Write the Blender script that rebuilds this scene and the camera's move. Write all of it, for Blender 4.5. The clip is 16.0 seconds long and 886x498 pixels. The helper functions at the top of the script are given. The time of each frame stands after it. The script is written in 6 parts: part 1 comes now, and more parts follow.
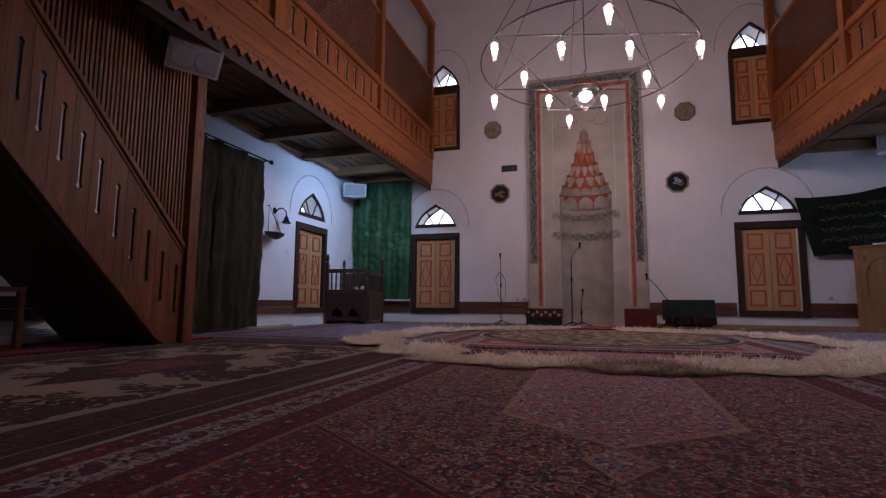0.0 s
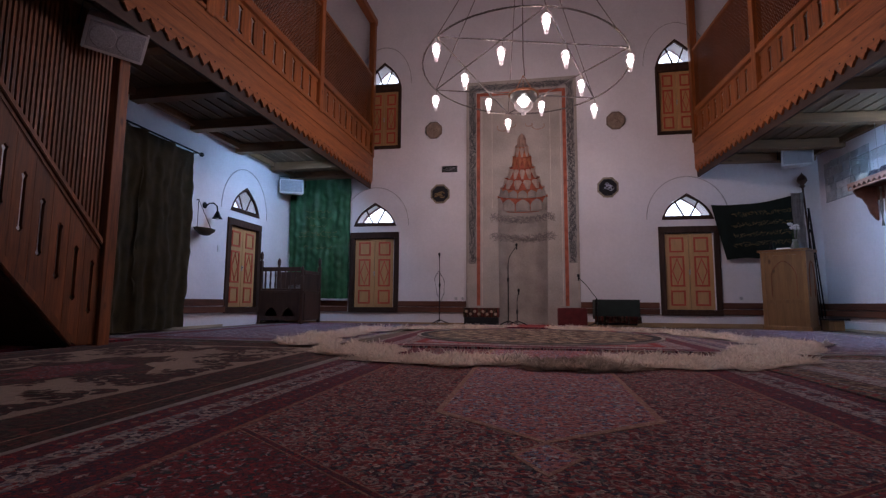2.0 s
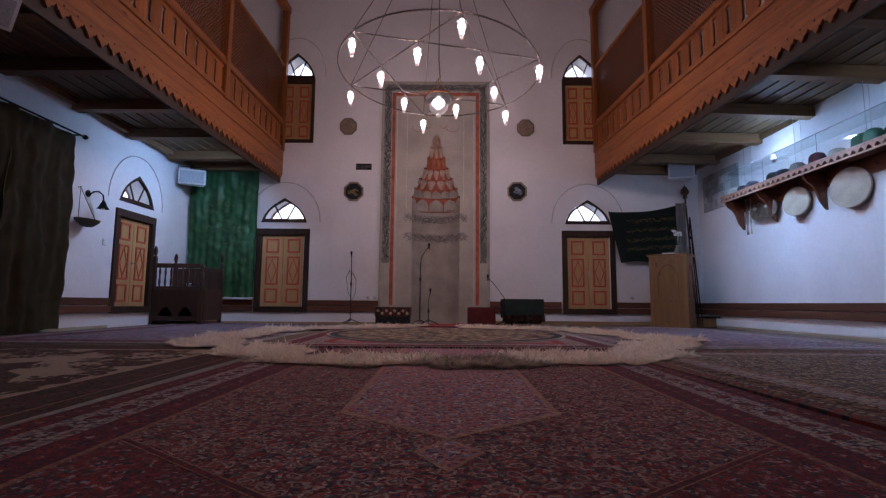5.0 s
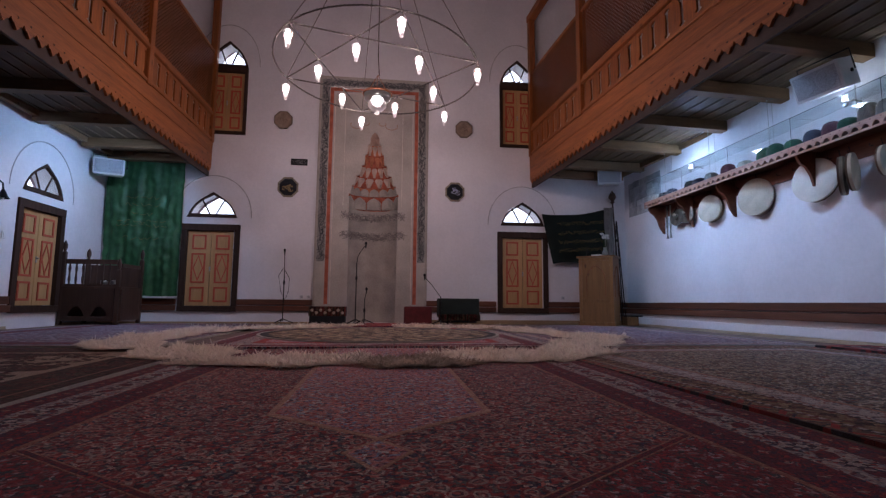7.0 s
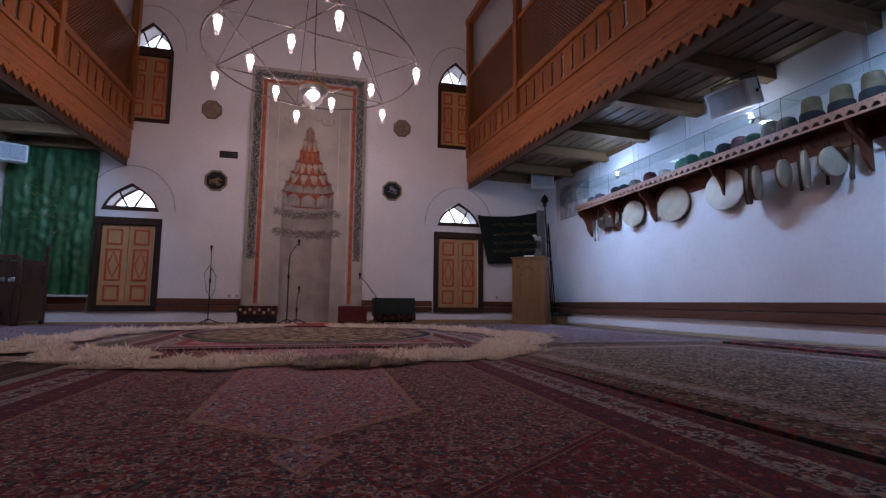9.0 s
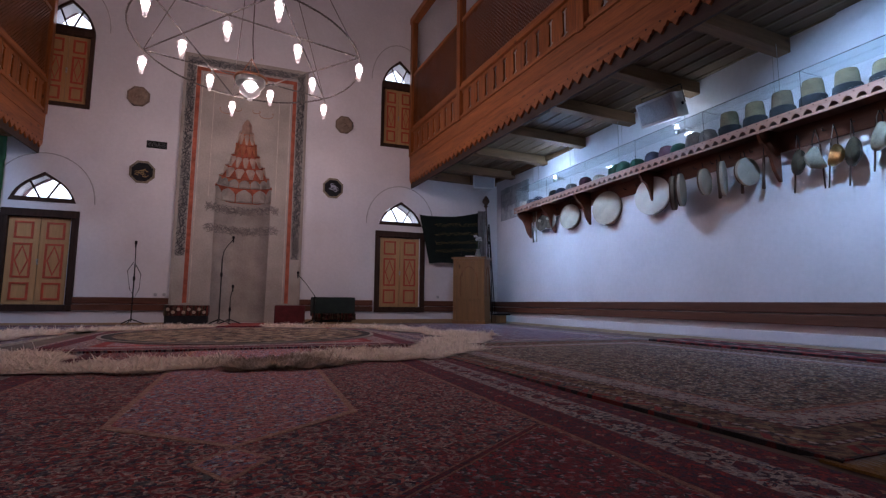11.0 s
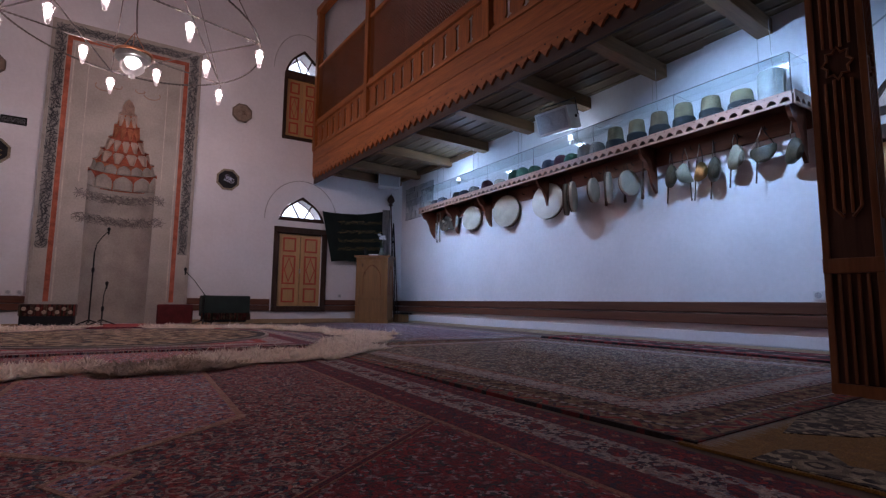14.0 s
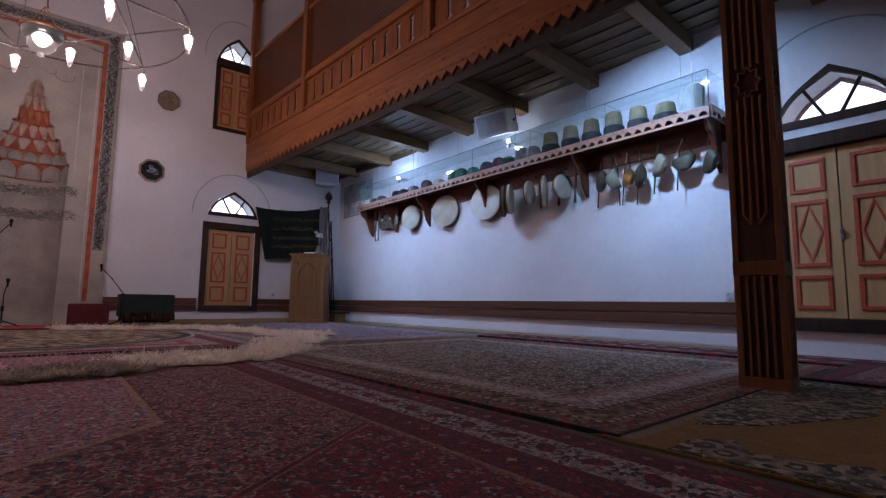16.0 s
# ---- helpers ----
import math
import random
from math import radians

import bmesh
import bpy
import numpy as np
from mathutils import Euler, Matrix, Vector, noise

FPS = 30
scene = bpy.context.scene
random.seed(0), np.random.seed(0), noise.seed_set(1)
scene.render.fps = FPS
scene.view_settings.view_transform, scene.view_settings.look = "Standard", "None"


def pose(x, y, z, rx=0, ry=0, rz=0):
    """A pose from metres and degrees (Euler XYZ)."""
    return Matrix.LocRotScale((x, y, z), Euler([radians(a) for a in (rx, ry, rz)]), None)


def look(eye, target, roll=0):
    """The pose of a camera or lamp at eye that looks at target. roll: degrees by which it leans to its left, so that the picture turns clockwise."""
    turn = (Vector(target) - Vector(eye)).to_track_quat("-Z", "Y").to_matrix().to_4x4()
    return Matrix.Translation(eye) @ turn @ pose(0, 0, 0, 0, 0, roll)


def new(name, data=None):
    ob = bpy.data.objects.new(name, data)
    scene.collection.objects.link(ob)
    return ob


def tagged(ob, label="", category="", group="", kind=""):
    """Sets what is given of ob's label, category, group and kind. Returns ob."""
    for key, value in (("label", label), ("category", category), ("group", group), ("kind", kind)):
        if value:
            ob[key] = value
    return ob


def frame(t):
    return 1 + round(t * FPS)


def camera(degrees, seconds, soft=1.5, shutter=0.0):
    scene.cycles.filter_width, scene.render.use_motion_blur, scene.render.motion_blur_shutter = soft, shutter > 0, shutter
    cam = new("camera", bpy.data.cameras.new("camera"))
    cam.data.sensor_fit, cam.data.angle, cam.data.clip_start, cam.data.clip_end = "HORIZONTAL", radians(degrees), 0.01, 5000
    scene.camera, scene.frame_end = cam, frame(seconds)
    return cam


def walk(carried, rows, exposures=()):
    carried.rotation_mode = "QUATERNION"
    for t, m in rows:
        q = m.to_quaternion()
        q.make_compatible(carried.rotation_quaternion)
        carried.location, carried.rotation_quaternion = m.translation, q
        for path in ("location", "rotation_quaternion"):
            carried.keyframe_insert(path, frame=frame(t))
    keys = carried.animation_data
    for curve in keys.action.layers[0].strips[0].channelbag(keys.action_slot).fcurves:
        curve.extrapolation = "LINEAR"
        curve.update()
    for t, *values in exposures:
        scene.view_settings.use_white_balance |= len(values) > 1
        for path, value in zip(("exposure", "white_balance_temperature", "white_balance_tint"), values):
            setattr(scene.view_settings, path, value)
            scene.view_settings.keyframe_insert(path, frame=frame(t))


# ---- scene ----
cam = camera(83.67, 16.0, 1.3)
PATH = [
    (0.0, 0.195, 0.000, 0.430, 96.29, -0.36, 17.22),
    (0.5, 0.198, -0.000, 0.430, 96.28, -0.36, 15.56),
    (1.0, 0.202, -0.001, 0.430, 96.28, -0.37, 13.76),
    (1.5, 0.205, -0.001, 0.430, 96.27, -0.38, 12.05),
    (2.0, 0.209, -0.002, 0.430, 96.27, -0.39, 10.25),
    (2.5, 0.213, -0.002, 0.430, 96.26, -0.40, 8.63),
    (3.0, 0.216, -0.003, 0.430, 96.26, -0.41, 6.93),
    (3.5, 0.220, -0.003, 0.430, 96.26, -0.41, 5.42),
    (4.0, 0.223, -0.004, 0.430, 96.25, -0.42, 3.69),
    (6.5, 0.241, -0.006, 0.430, 96.24, -0.47, -5.04),
    (7.0, 0.245, -0.007, 0.430, 96.24, -0.48, -6.95),
    (7.5, 0.248, -0.007, 0.430, 96.24, -0.49, -8.76),
    (8.0, 0.252, -0.008, 0.430, 96.24, -0.50, -10.71),
    (8.5, 0.255, -0.008, 0.430, 96.24, -0.51, -12.47),
    (9.0, 0.259, -0.008, 0.430, 96.24, -0.52, -14.27),
    (11.5, 0.277, -0.011, 0.430, 96.24, -0.57, -22.75),
    (12.0, 0.280, -0.011, 0.430, 96.24, -0.58, -24.60),
    (12.5, 0.284, -0.012, 0.430, 96.24, -0.59, -26.35),
    (13.0, 0.287, -0.012, 0.430, 96.24, -0.60, -28.27),
    (13.5, 0.291, -0.013, 0.430, 96.25, -0.61, -30.11),
    (14.0, 0.294, -0.013, 0.430, 96.25, -0.62, -32.03),
    (14.5, 0.298, -0.014, 0.430, 96.25, -0.63, -33.85),
    (15.0, 0.301, -0.014, 0.430, 96.26, -0.64, -35.69),
    (15.5, 0.305, -0.015, 0.430, 96.26, -0.65, -37.32),
    (16.0, 0.309, -0.015, 0.430, 96.26, -0.66, -39.08),
]
walk(cam, [(t, pose(*p)) for t, *p in PATH], [(0.0, -0.35, 5900, 20), (16.0, -0.35, 5900, 20)])

# ---------- world and light ----------
world = bpy.data.worlds.new("world")
scene.world = world
world.use_nodes = True
wn = world.node_tree.nodes
sky = wn.new("ShaderNodeTexSky")
sky.sky_type = 'NISHITA'
sky.sun_disc = False
sky.sun_elevation = radians(32)
sky.sun_rotation = radians(140)
wn["Background"].inputs["Strength"].default_value = 0.15
world.node_tree.links.new(sky.outputs[0], wn["Background"].inputs["Color"])
sun = new("sun", bpy.data.lights.new("sun", "SUN"))
sun.data.energy = 1.2
sun.data.angle = radians(12)
sun.data.color = (1.0, 0.95, 0.88)
sun.matrix_world = look((-10, -20, 20), (0, 0, 0))


def lamp(name, kind, m, watts, color, size=0.1):
    ob = new(name, bpy.data.lights.new(name, kind))
    ob.data.energy = watts
    ob.data.color = color
    if kind == "AREA":
        ob.data.shape = 'DISK'
        ob.data.size = size
    else:
        ob.data.shadow_soft_size = size
    ob.matrix_world = m
    return ob


DAY = (0.80, 0.88, 1.0)
COOL = (0.41, 0.665, 1.0)


# ---------- materials ----------
def nodes_of(name):
    m = bpy.data.materials.new(name)
    m.use_nodes = True
    t = m.node_tree
    return m, t.nodes, t.links, t.nodes["Principled BSDF"]


def hsv_ramp(ns, stops, kind='LINEAR'):
    r = ns.new("ShaderNodeValToRGB")
    r.color_ramp.interpolation = kind
    e = r.color_ramp.elements
    while len(e) < len(stops):
        e.new(0.5)
    for k, (p, c) in zip(e, stops):
        k.position = p
        k.color = (*c, 1)
    return r


def mat(name, color, rough=0.6, scale=8.0, vary=0.18, bump=0.1, metal=0.0, fine=60.0, stretch=(1, 1, 1), spec=0.5):
    """Two scales of tone noise and a fine relief."""
    m, ns, ln, b = nodes_of(name)
    tc = ns.new("ShaderNodeTexCoord")
    mp = ns.new("ShaderNodeMapping")
    mp.inputs["Scale"].default_value = stretch
    ln.new(tc.outputs["Object"], mp.inputs[0])
    n1 = ns.new("ShaderNodeTexNoise")
    n1.inputs["Scale"].default_value = scale
    n1.inputs["Detail"].default_value = 6
    n2 = ns.new("ShaderNodeTexNoise")
    n2.inputs["Scale"].default_value = fine
    n2.inputs["Detail"].default_value = 3
    for n in (n1, n2):
        ln.new(mp.outputs[0], n.inputs["Vector"])
    mix = ns.new("ShaderNodeMath")
    mix.operation = 'MULTIPLY_ADD'
    mix.inputs[1].default_value = 0.65
    sc = ns.new("ShaderNodeMath")
    sc.operation = 'MULTIPLY'
    sc.inputs[1].default_value = 0.35
    ln.new(n2.outputs[0], sc.inputs[0])
    ln.new(n1.outputs[0], mix.inputs[0])
    ln.new(sc.outputs[0], mix.inputs[2])
    lo = tuple(max(0, c * (1 - vary * 1.6)) for c in color)
    hi = tuple(min(1, c * (1 + vary)) for c in color)
    r = hsv_ramp(ns, [(0.3, lo), (0.68, hi)])
    ln.new(mix.outputs[0], r.inputs[0])
    ln.new(r.outputs[0], b.inputs["Base Color"])
    b.inputs["Roughness"].default_value = rough
    b.inputs["Metallic"].default_value = metal
    b.inputs["Specular IOR Level"].default_value = spec
    if bump:
        bp = ns.new("ShaderNodeBump")
        bp.inputs["Strength"].default_value = bump
        bp.inputs["Distance"].default_value = 0.01
        ln.new(mix.outputs[0], bp.inputs["Height"])
        ln.new(bp.outputs[0], b.inputs["Normal"])
    return m


def wood(name, color, axis=2, rough=0.45, vary=0.35, knots=True, spec=0.35):
    """Planed timber: grain stretched along one axis, knots, tone per piece."""
    m, ns, ln, b = nodes_of(name)
    tc = ns.new("ShaderNodeTexCoord")
    oi = ns.new("ShaderNodeObjectInfo")
    mp = ns.new("ShaderNodeMapping")
    s = [14.0, 14.0, 14.0]
    s[axis] = 0.9
    mp.inputs["Scale"].default_value = s
    add = ns.new("ShaderNodeVectorMath")
    add.operation = 'ADD'
    cmb = ns.new("ShaderNodeCombineXYZ")
    mu = ns.new("ShaderNodeMath")
    mu.operation = 'MULTIPLY'
    mu.inputs[1].default_value = 9.0
    ln.new(oi.outputs["Random"], mu.inputs[0])
    for k in range(3):
        ln.new(mu.outputs[0], cmb.inputs[k])
    ln.new(tc.outputs["Object"], add.inputs[0])
    ln.new(cmb.outputs[0], add.inputs[1])
    ln.new(add.outputs[0], mp.inputs[0])
    n1 = ns.new("ShaderNodeTexNoise")
    n1.inputs["Scale"].default_value = 1.3
    n1.inputs["Detail"].default_value = 7
    n1.inputs["Distortion"].default_value = 0.7
    n2 = ns.new("ShaderNodeTexNoise")
    n2.inputs["Scale"].default_value = 7.0
    n2.inputs["Detail"].default_value = 4
    for n in (n1, n2):
        ln.new(mp.outputs[0], n.inputs["Vector"])
    mix = ns.new("ShaderNodeMath")
    mix.operation = 'MULTIPLY_ADD'
    mix.inputs[1].default_value = 0.6
    sc = ns.new("ShaderNodeMath")
    sc.operation = 'MULTIPLY'
    sc.inputs[1].default_value = 0.4
    ln.new(n2.outputs[0], sc.inputs[0])
    ln.new(n1.outputs[0], mix.inputs[0])
    ln.new(sc.outputs[0], mix.inputs[2])
    lo = tuple(c * (1 - vary) for c in color)
    hi = tuple(min(1, c * (1 + vary * 0.6)) for c in color)
    r = hsv_ramp(ns, [(0.32, lo), (0.66, hi)])
    ln.new(mix.outputs[0], r.inputs[0])
    out = r.outputs[0]
    if knots:
        vm = ns.new("ShaderNodeMapping")
        vs = [5.0, 5.0, 5.0]
        vs[axis] = 2.2
        vm.inputs["Scale"].default_value = vs
        ln.new(add.outputs[0], vm.inputs[0])
        vo = ns.new("ShaderNodeTexVoronoi")
        vo.inputs["Scale"].default_value = 1.0
        ln.new(vm.outputs[0], vo.inputs["Vector"])
        kr = hsv_ramp(ns, [(0.05, (0.25, 0.2, 0.18)), (0.13, (1, 1, 1))])
        ln.new(vo.outputs["Distance"], kr.inputs[0])
        mx = ns.new("ShaderNodeMix")
        mx.data_type = 'RGBA'
        mx.blend_type = 'MULTIPLY'
        mx.inputs[0].default_value = 0.75
        ln.new(out, mx.inputs[6])
        ln.new(kr.outputs[0], mx.inputs[7])
        out = mx.outputs[2]
    hs = ns.new("ShaderNodeHueSaturation")
    mr = ns.new("ShaderNodeMapRange")
    mr.inputs["To Min"].default_value = 0.82
    mr.inputs["To Max"].default_value = 1.15
    ln.new(oi.outputs["Random"], mr.inputs[0])
    ln.new(mr.outputs[0], hs.inputs["Value"])
    ln.new(out, hs.inputs["Color"])
    ln.new(hs.outputs[0], b.inputs["Base Color"])
    b.inputs["Roughness"].default_value = rough
    b.inputs["Specular IOR Level"].default_value = spec
    bp = ns.new("ShaderNodeBump")
    bp.inputs["Strength"].default_value = 0.18
    bp.inputs["Distance"].default_value = 0.006
    ln.new(mix.outputs[0], bp.inputs["Height"])
    ln.new(bp.outputs[0], b.inputs["Normal"])
    return m


def carpet(name, palette, scale=26.0, big=5.0, big_tint=(0.5, 0.4, 0.4), big_mix=0.35, seed=0.0, flower=0.55, gain=(1.35, 1.3, 1.25)):
    """Knotted pile: specks of yarn, ringed flowers joined by a wandering ground, fine woven relief, worn patches."""
    palette = [tuple(min(0.7, v * g) for v, g in zip(c, gain)) for c in palette]
    m, ns, ln, b = nodes_of(name)
    tc = ns.new("ShaderNodeTexCoord")
    off = ns.new("ShaderNodeMapping")
    off.inputs["Location"].default_value = (seed, seed * 0.7, 0)
    ln.new(tc.outputs["Object"], off.inputs[0])

    def warp(size, amount):
        wob = ns.new("ShaderNodeTexNoise")
        wob.inputs["Scale"].default_value = size
        wob.inputs["Detail"].default_value = 2
        ln.new(off.outputs[0], wob.inputs["Vector"])
        ws = ns.new("ShaderNodeVectorMath")
        ws.operation = 'MULTIPLY_ADD'
        ws.inputs[1].default_value = (amount, amount, 0)
        ln.new(wob.outputs["Color"], ws.inputs[0])
        ln.new(off.outputs[0], ws.inputs[2])
        return ws.outputs[0]

    def mixed(fac, a, c):
        mx = ns.new("ShaderNodeMix")
        mx.data_type = 'RGBA'
        if isinstance(fac, float):
            mx.inputs[0].default_value = fac
        else:
            ln.new(fac, mx.inputs[0])
        for k, q in ((6, a), (7, c)):
            if isinstance(q, tuple):
                mx.inputs[k].default_value = (*q, 1)
            else:
                ln.new(q, mx.inputs[k])
        return mx.outputs[2]

    v1 = ns.new("ShaderNodeTexVoronoi")
    v1.voronoi_dimensions = '2D'
    v1.inputs["Scale"].default_value = scale * 2.1
    ln.new(warp(40.0, 0.03), v1.inputs["Vector"])
    sep = ns.new("ShaderNodeSeparateColor")
    ln.new(v1.outputs["Color"], sep.inputs[0])
    k = len(palette)
    r1 = hsv_ramp(ns, [(i / k, c) for i, c in enumerate(palette)], 'CONSTANT')
    ln.new(sep.outputs[0], r1.inputs[0])
    # flowers: ringed cells with petalled outlines, two sizes
    col = r1.outputs[0]
    for f, w, order in ((0.62, 0.035, (-1, 1, -2, 1)), (0.30, 0.06, (3 % k, 1, -1, 0))):
        v2 = ns.new("ShaderNodeTexVoronoi")
        v2.voronoi_dimensions = '2D'
        v2.inputs["Scale"].default_value = scale * f
        v2.inputs["Randomness"].default_value = 0.75
        ln.new(warp(34.0 * f + 8, w), v2.inputs["Vector"])
        d = v2.outputs["Distance"]
        ring = hsv_ramp(ns, [(0.0, palette[order[0]]), (0.09, palette[order[1]]), (0.17, palette[order[2]]), (0.27, palette[order[3]])], 'CONSTANT')
        ln.new(d, ring.inputs[0])
        mask = hsv_ramp(ns, [(0.0, (flower,) * 3), (0.36, (0, 0, 0))], 'CONSTANT')
        ln.new(d, mask.inputs[0])
        col = mixed(mask.outputs[0], col, ring.outputs[0])
    n3 = ns.new("ShaderNodeTexNoise")
    n3.inputs["Scale"].default_value = big
    n3.inputs["Detail"].default_value = 3
    ln.new(off.outputs[0], n3.inputs["Vector"])
    br = hsv_ramp(ns, [(0.42, (0, 0, 0)), (0.6, (big_mix,) * 3)])
    ln.new(n3.outputs[0], br.inputs[0])
    col = mixed(br.outputs[0], col, big_tint)
    fn = ns.new("ShaderNodeTexNoise")
    fn.inputs["Scale"].default_value = 230.0
    fn.inputs["Detail"].default_value = 2
    ln.new(tc.outputs["Object"], fn.inputs["Vector"])
    fr = ns.new("ShaderNodeMapRange")
    fr.inputs["From Min"].default_value = 0.3
    fr.inputs["From Max"].default_value = 0.7
    fr.inputs["To Min"].default_value = 0.5
    fr.inputs["To Max"].default_value = 1.4
    ln.new(fn.outputs[0], fr.inputs[0])
    hs = ns.new("ShaderNodeHueSaturation")
    ln.new(fr.outputs[0], hs.inputs["Value"])
    ln.new(col, hs.inputs["Color"])
    ln.new(hs.outputs[0], b.inputs["Base Color"])
    b.inputs["Roughness"].default_value = 0.95
    b.inputs["Specular IOR Level"].default_value = 0.12
    b.inputs["Sheen Weight"].default_value = 0.12
    bp = ns.new("ShaderNodeBump")
    bp.inputs["Strength"].default_value = 0.6
    bp.inputs["Distance"].default_value = 0.006
    ln.new(fn.outputs[0], bp.inputs["Height"])
    ln.new(bp.outputs[0], b.inputs["Normal"])
    return m


def glass_mat(name, tint=(0.95, 0.98, 1.0), rough=0.02, ior=1.45):
    m, ns, ln, b = nodes_of(name)
    b.inputs["Base Color"].default_value = (*tint, 1)
    b.inputs["Transmission Weight"].default_value = 1.0
    b.inputs["Roughness"].default_value = rough
    b.inputs["IOR"].default_value = ior
    return m


def glow(name, color, strength):
    m, ns, ln, b = nodes_of(name)
    b.inputs["Emission Color"].default_value = (*color, 1)
    b.inputs["Emission Strength"].default_value = strength
    return m


PLASTER = mat("plaster", (0.78, 0.76, 0.78), 0.9, 1.3, 0.06, 0.12, fine=22, spec=0.2)
# greyer plaster: the shading along the shallow arch edges is put into this colour
PLASTER_SHADE = mat("shaded plaster edge", (0.50, 0.48, 0.48), 0.9, 6, 0.25, 0.2, fine=60, spec=0.2)
DADO = wood("dado wood", (0.13, 0.05, 0.028), 0, 0.55, 0.35, knots=False)
DADO_Y = wood("dado wood along", (0.13, 0.05, 0.028), 1, 0.55, 0.35, knots=False)
BASEB = wood("skirting wood", (0.42, 0.28, 0.16), 0, 0.6, 0.25, knots=False)
BASEB_Y = wood("skirting wood along", (0.52, 0.42, 0.30), 1, 0.6, 0.25, knots=False)
FRAME = wood("frame wood", (0.052, 0.029, 0.021), 2, 0.6, 0.45, knots=False, spec=0.15)
PANEL = wood("shutter pine", (0.52, 0.31, 0.135), 2, 0.5, 0.18, knots=False)
OUTERF = mat("faded mauve paint", (0.34, 0.22, 0.24), 0.6, 14, 0.2, 0.1)
REDP = mat("red shutter paint", (0.48, 0.075, 0.03), 0.5, 20, 0.18, 0.05)
PINE_Y = wood("orange pine along", (0.31, 0.098, 0.025), 1, 0.45, 0.5)
PINE_Z = wood("orange pine upright", (0.31, 0.098, 0.025), 2, 0.45, 0.5)
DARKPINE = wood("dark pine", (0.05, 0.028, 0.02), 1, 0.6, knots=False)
BEAM = wood("gallery beam timber", (0.20, 0.115, 0.055), 0, 0.6, 0.3)
PLANK = wood("gallery boarding", (0.155, 0.10, 0.055), 1, 0.6, 0.3)
BATTEN = wood("pale batten", (0.21, 0.15, 0.09), 1, 0.6, 0.2, knots=False)
OLDWOOD = wood("old carved walnut", (0.068, 0.036, 0.025), 2, 0.55, 0.35, knots=False)
OLDRED = wood("dark reddish pine upright", (0.19, 0.058, 0.015), 2, 0.5, 0.62)
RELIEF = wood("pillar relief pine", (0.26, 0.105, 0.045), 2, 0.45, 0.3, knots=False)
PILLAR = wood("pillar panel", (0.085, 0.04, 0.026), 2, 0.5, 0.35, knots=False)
LECT = wood("lectern oak", (0.205, 0.098, 0.035), 2, 0.45, 0.3)
SHELFW = wood("shelf mahogany", (0.14, 0.046, 0.024), 1, 0.35, 0.35, knots=False)
SHELFP = wood("shelf edge pine", (0.36, 0.195, 0.135), 1, 0.4, 0.3, knots=False)
METAL = mat("black metal", (0.02, 0.02, 0.022), 0.4, 20, 0.3, 0.02, 0.8)
STEEL = mat("worn steel", (0.45, 0.43, 0.40), 0.35, 30, 0.25, 0.03, 1.0)
CHAIN = mat("chandelier chain", (0.16, 0.14, 0.13), 0.3, 60, 0.4, 0.05, 0.9)
BRASS = mat("brass", (0.55, 0.36, 0.15), 0.3, 25, 0.2, 0.02, 1.0)
COPPER = mat("copper rim", (0.45, 0.2, 0.11), 0.35, 25, 0.25, 0.03, 1.0)
WHITEP = mat("white plastic", (0.72, 0.72, 0.72), 0.45, 12, 0.05, 0.0)
GREYP = mat("speaker grille", (0.46, 0.47, 0.50), 0.6, 140, 0.3, 0.2)
BLACKC = mat("black cloth", (0.015, 0.016, 0.02), 0.9, 10, 0.4, 0.2)
GREENC = mat("green satin curtain", (0.065, 0.205, 0.082), 0.45, 5, 0.3, 0.6, fine=16, stretch=(1, 1, 0.6))
OLIVE = mat("olive blackout curtain", (0.072, 0.055, 0.022), 0.9, 5, 0.3, 0.2, fine=90)
FLAGC = mat("dark green banner", (0.009, 0.02, 0.016), 0.8, 6, 0.3, 0.15)
GOLD = mat("gold thread", (0.26, 0.185, 0.07), 0.6, 40, 0.3, 0.1, 0.3)
PANE = glass_mat("window pane")
BULB = glow("lamp glow", (1.0, 0.88, 0.80), 11.0)
COOLG = glow("cool lamp glow", (0.75, 0.9, 1.0), 90.0)


# ---------- builders ----------
def box(bm, x0, x1, y0, y1, z0, z1, bev=0.0):
    vs = [bm.verts.new((x, y, z)) for x in (x0, x1) for y in (y0, y1) for z in (z0, z1)]
    fs = [bm.faces.new([vs[i] for i in q]) for q in ((0, 1, 3, 2), (4, 6, 7, 5), (0, 4, 5, 1), (2, 3, 7, 6), (0, 2, 6, 4), (1, 5, 7, 3))]
    if bev:
        es = list({e for f in fs for e in f.edges})
        bmesh.ops.bevel(bm, geom=es, offset=bev, segments=2, affect='EDGES', profile=0.6)
    return bm


def bx(x0, x1, y0, y1, z0, z1, bev=0.0):
    return box(bmesh.new(), x0, x1, y0, y1, z0, z1, bev)


def lathe(bm, profile, n=24, cx=0, cy=0, cz=0, ax='z'):
    """Turn a list of (radius, height) round an axis."""
    rings = []
    for r, h in profile:
        ring = []
        for k in range(n):
            a = 2 * math.pi * k / n
            u, w = r * math.cos(a), r * math.sin(a)
            p = (cx + u, cy + w, cz + h) if ax == 'z' else ((cx + h, cy + u, cz + w) if ax == 'x' else (cx + u, cy + h, cz + w))
            ring.append(bm.verts.new(p))
        rings.append(ring)
    for a, b in zip(rings, rings[1:]):
        for k in range(n):
            bm.faces.new((a[k], a[(k + 1) % n], b[(k + 1) % n], b[k]))
    for ring, r in ((rings[0], profile[0][0]), (rings[-1], profile[-1][0])):
        if r > 1e-4:
            bm.faces.new(ring)
    return bm


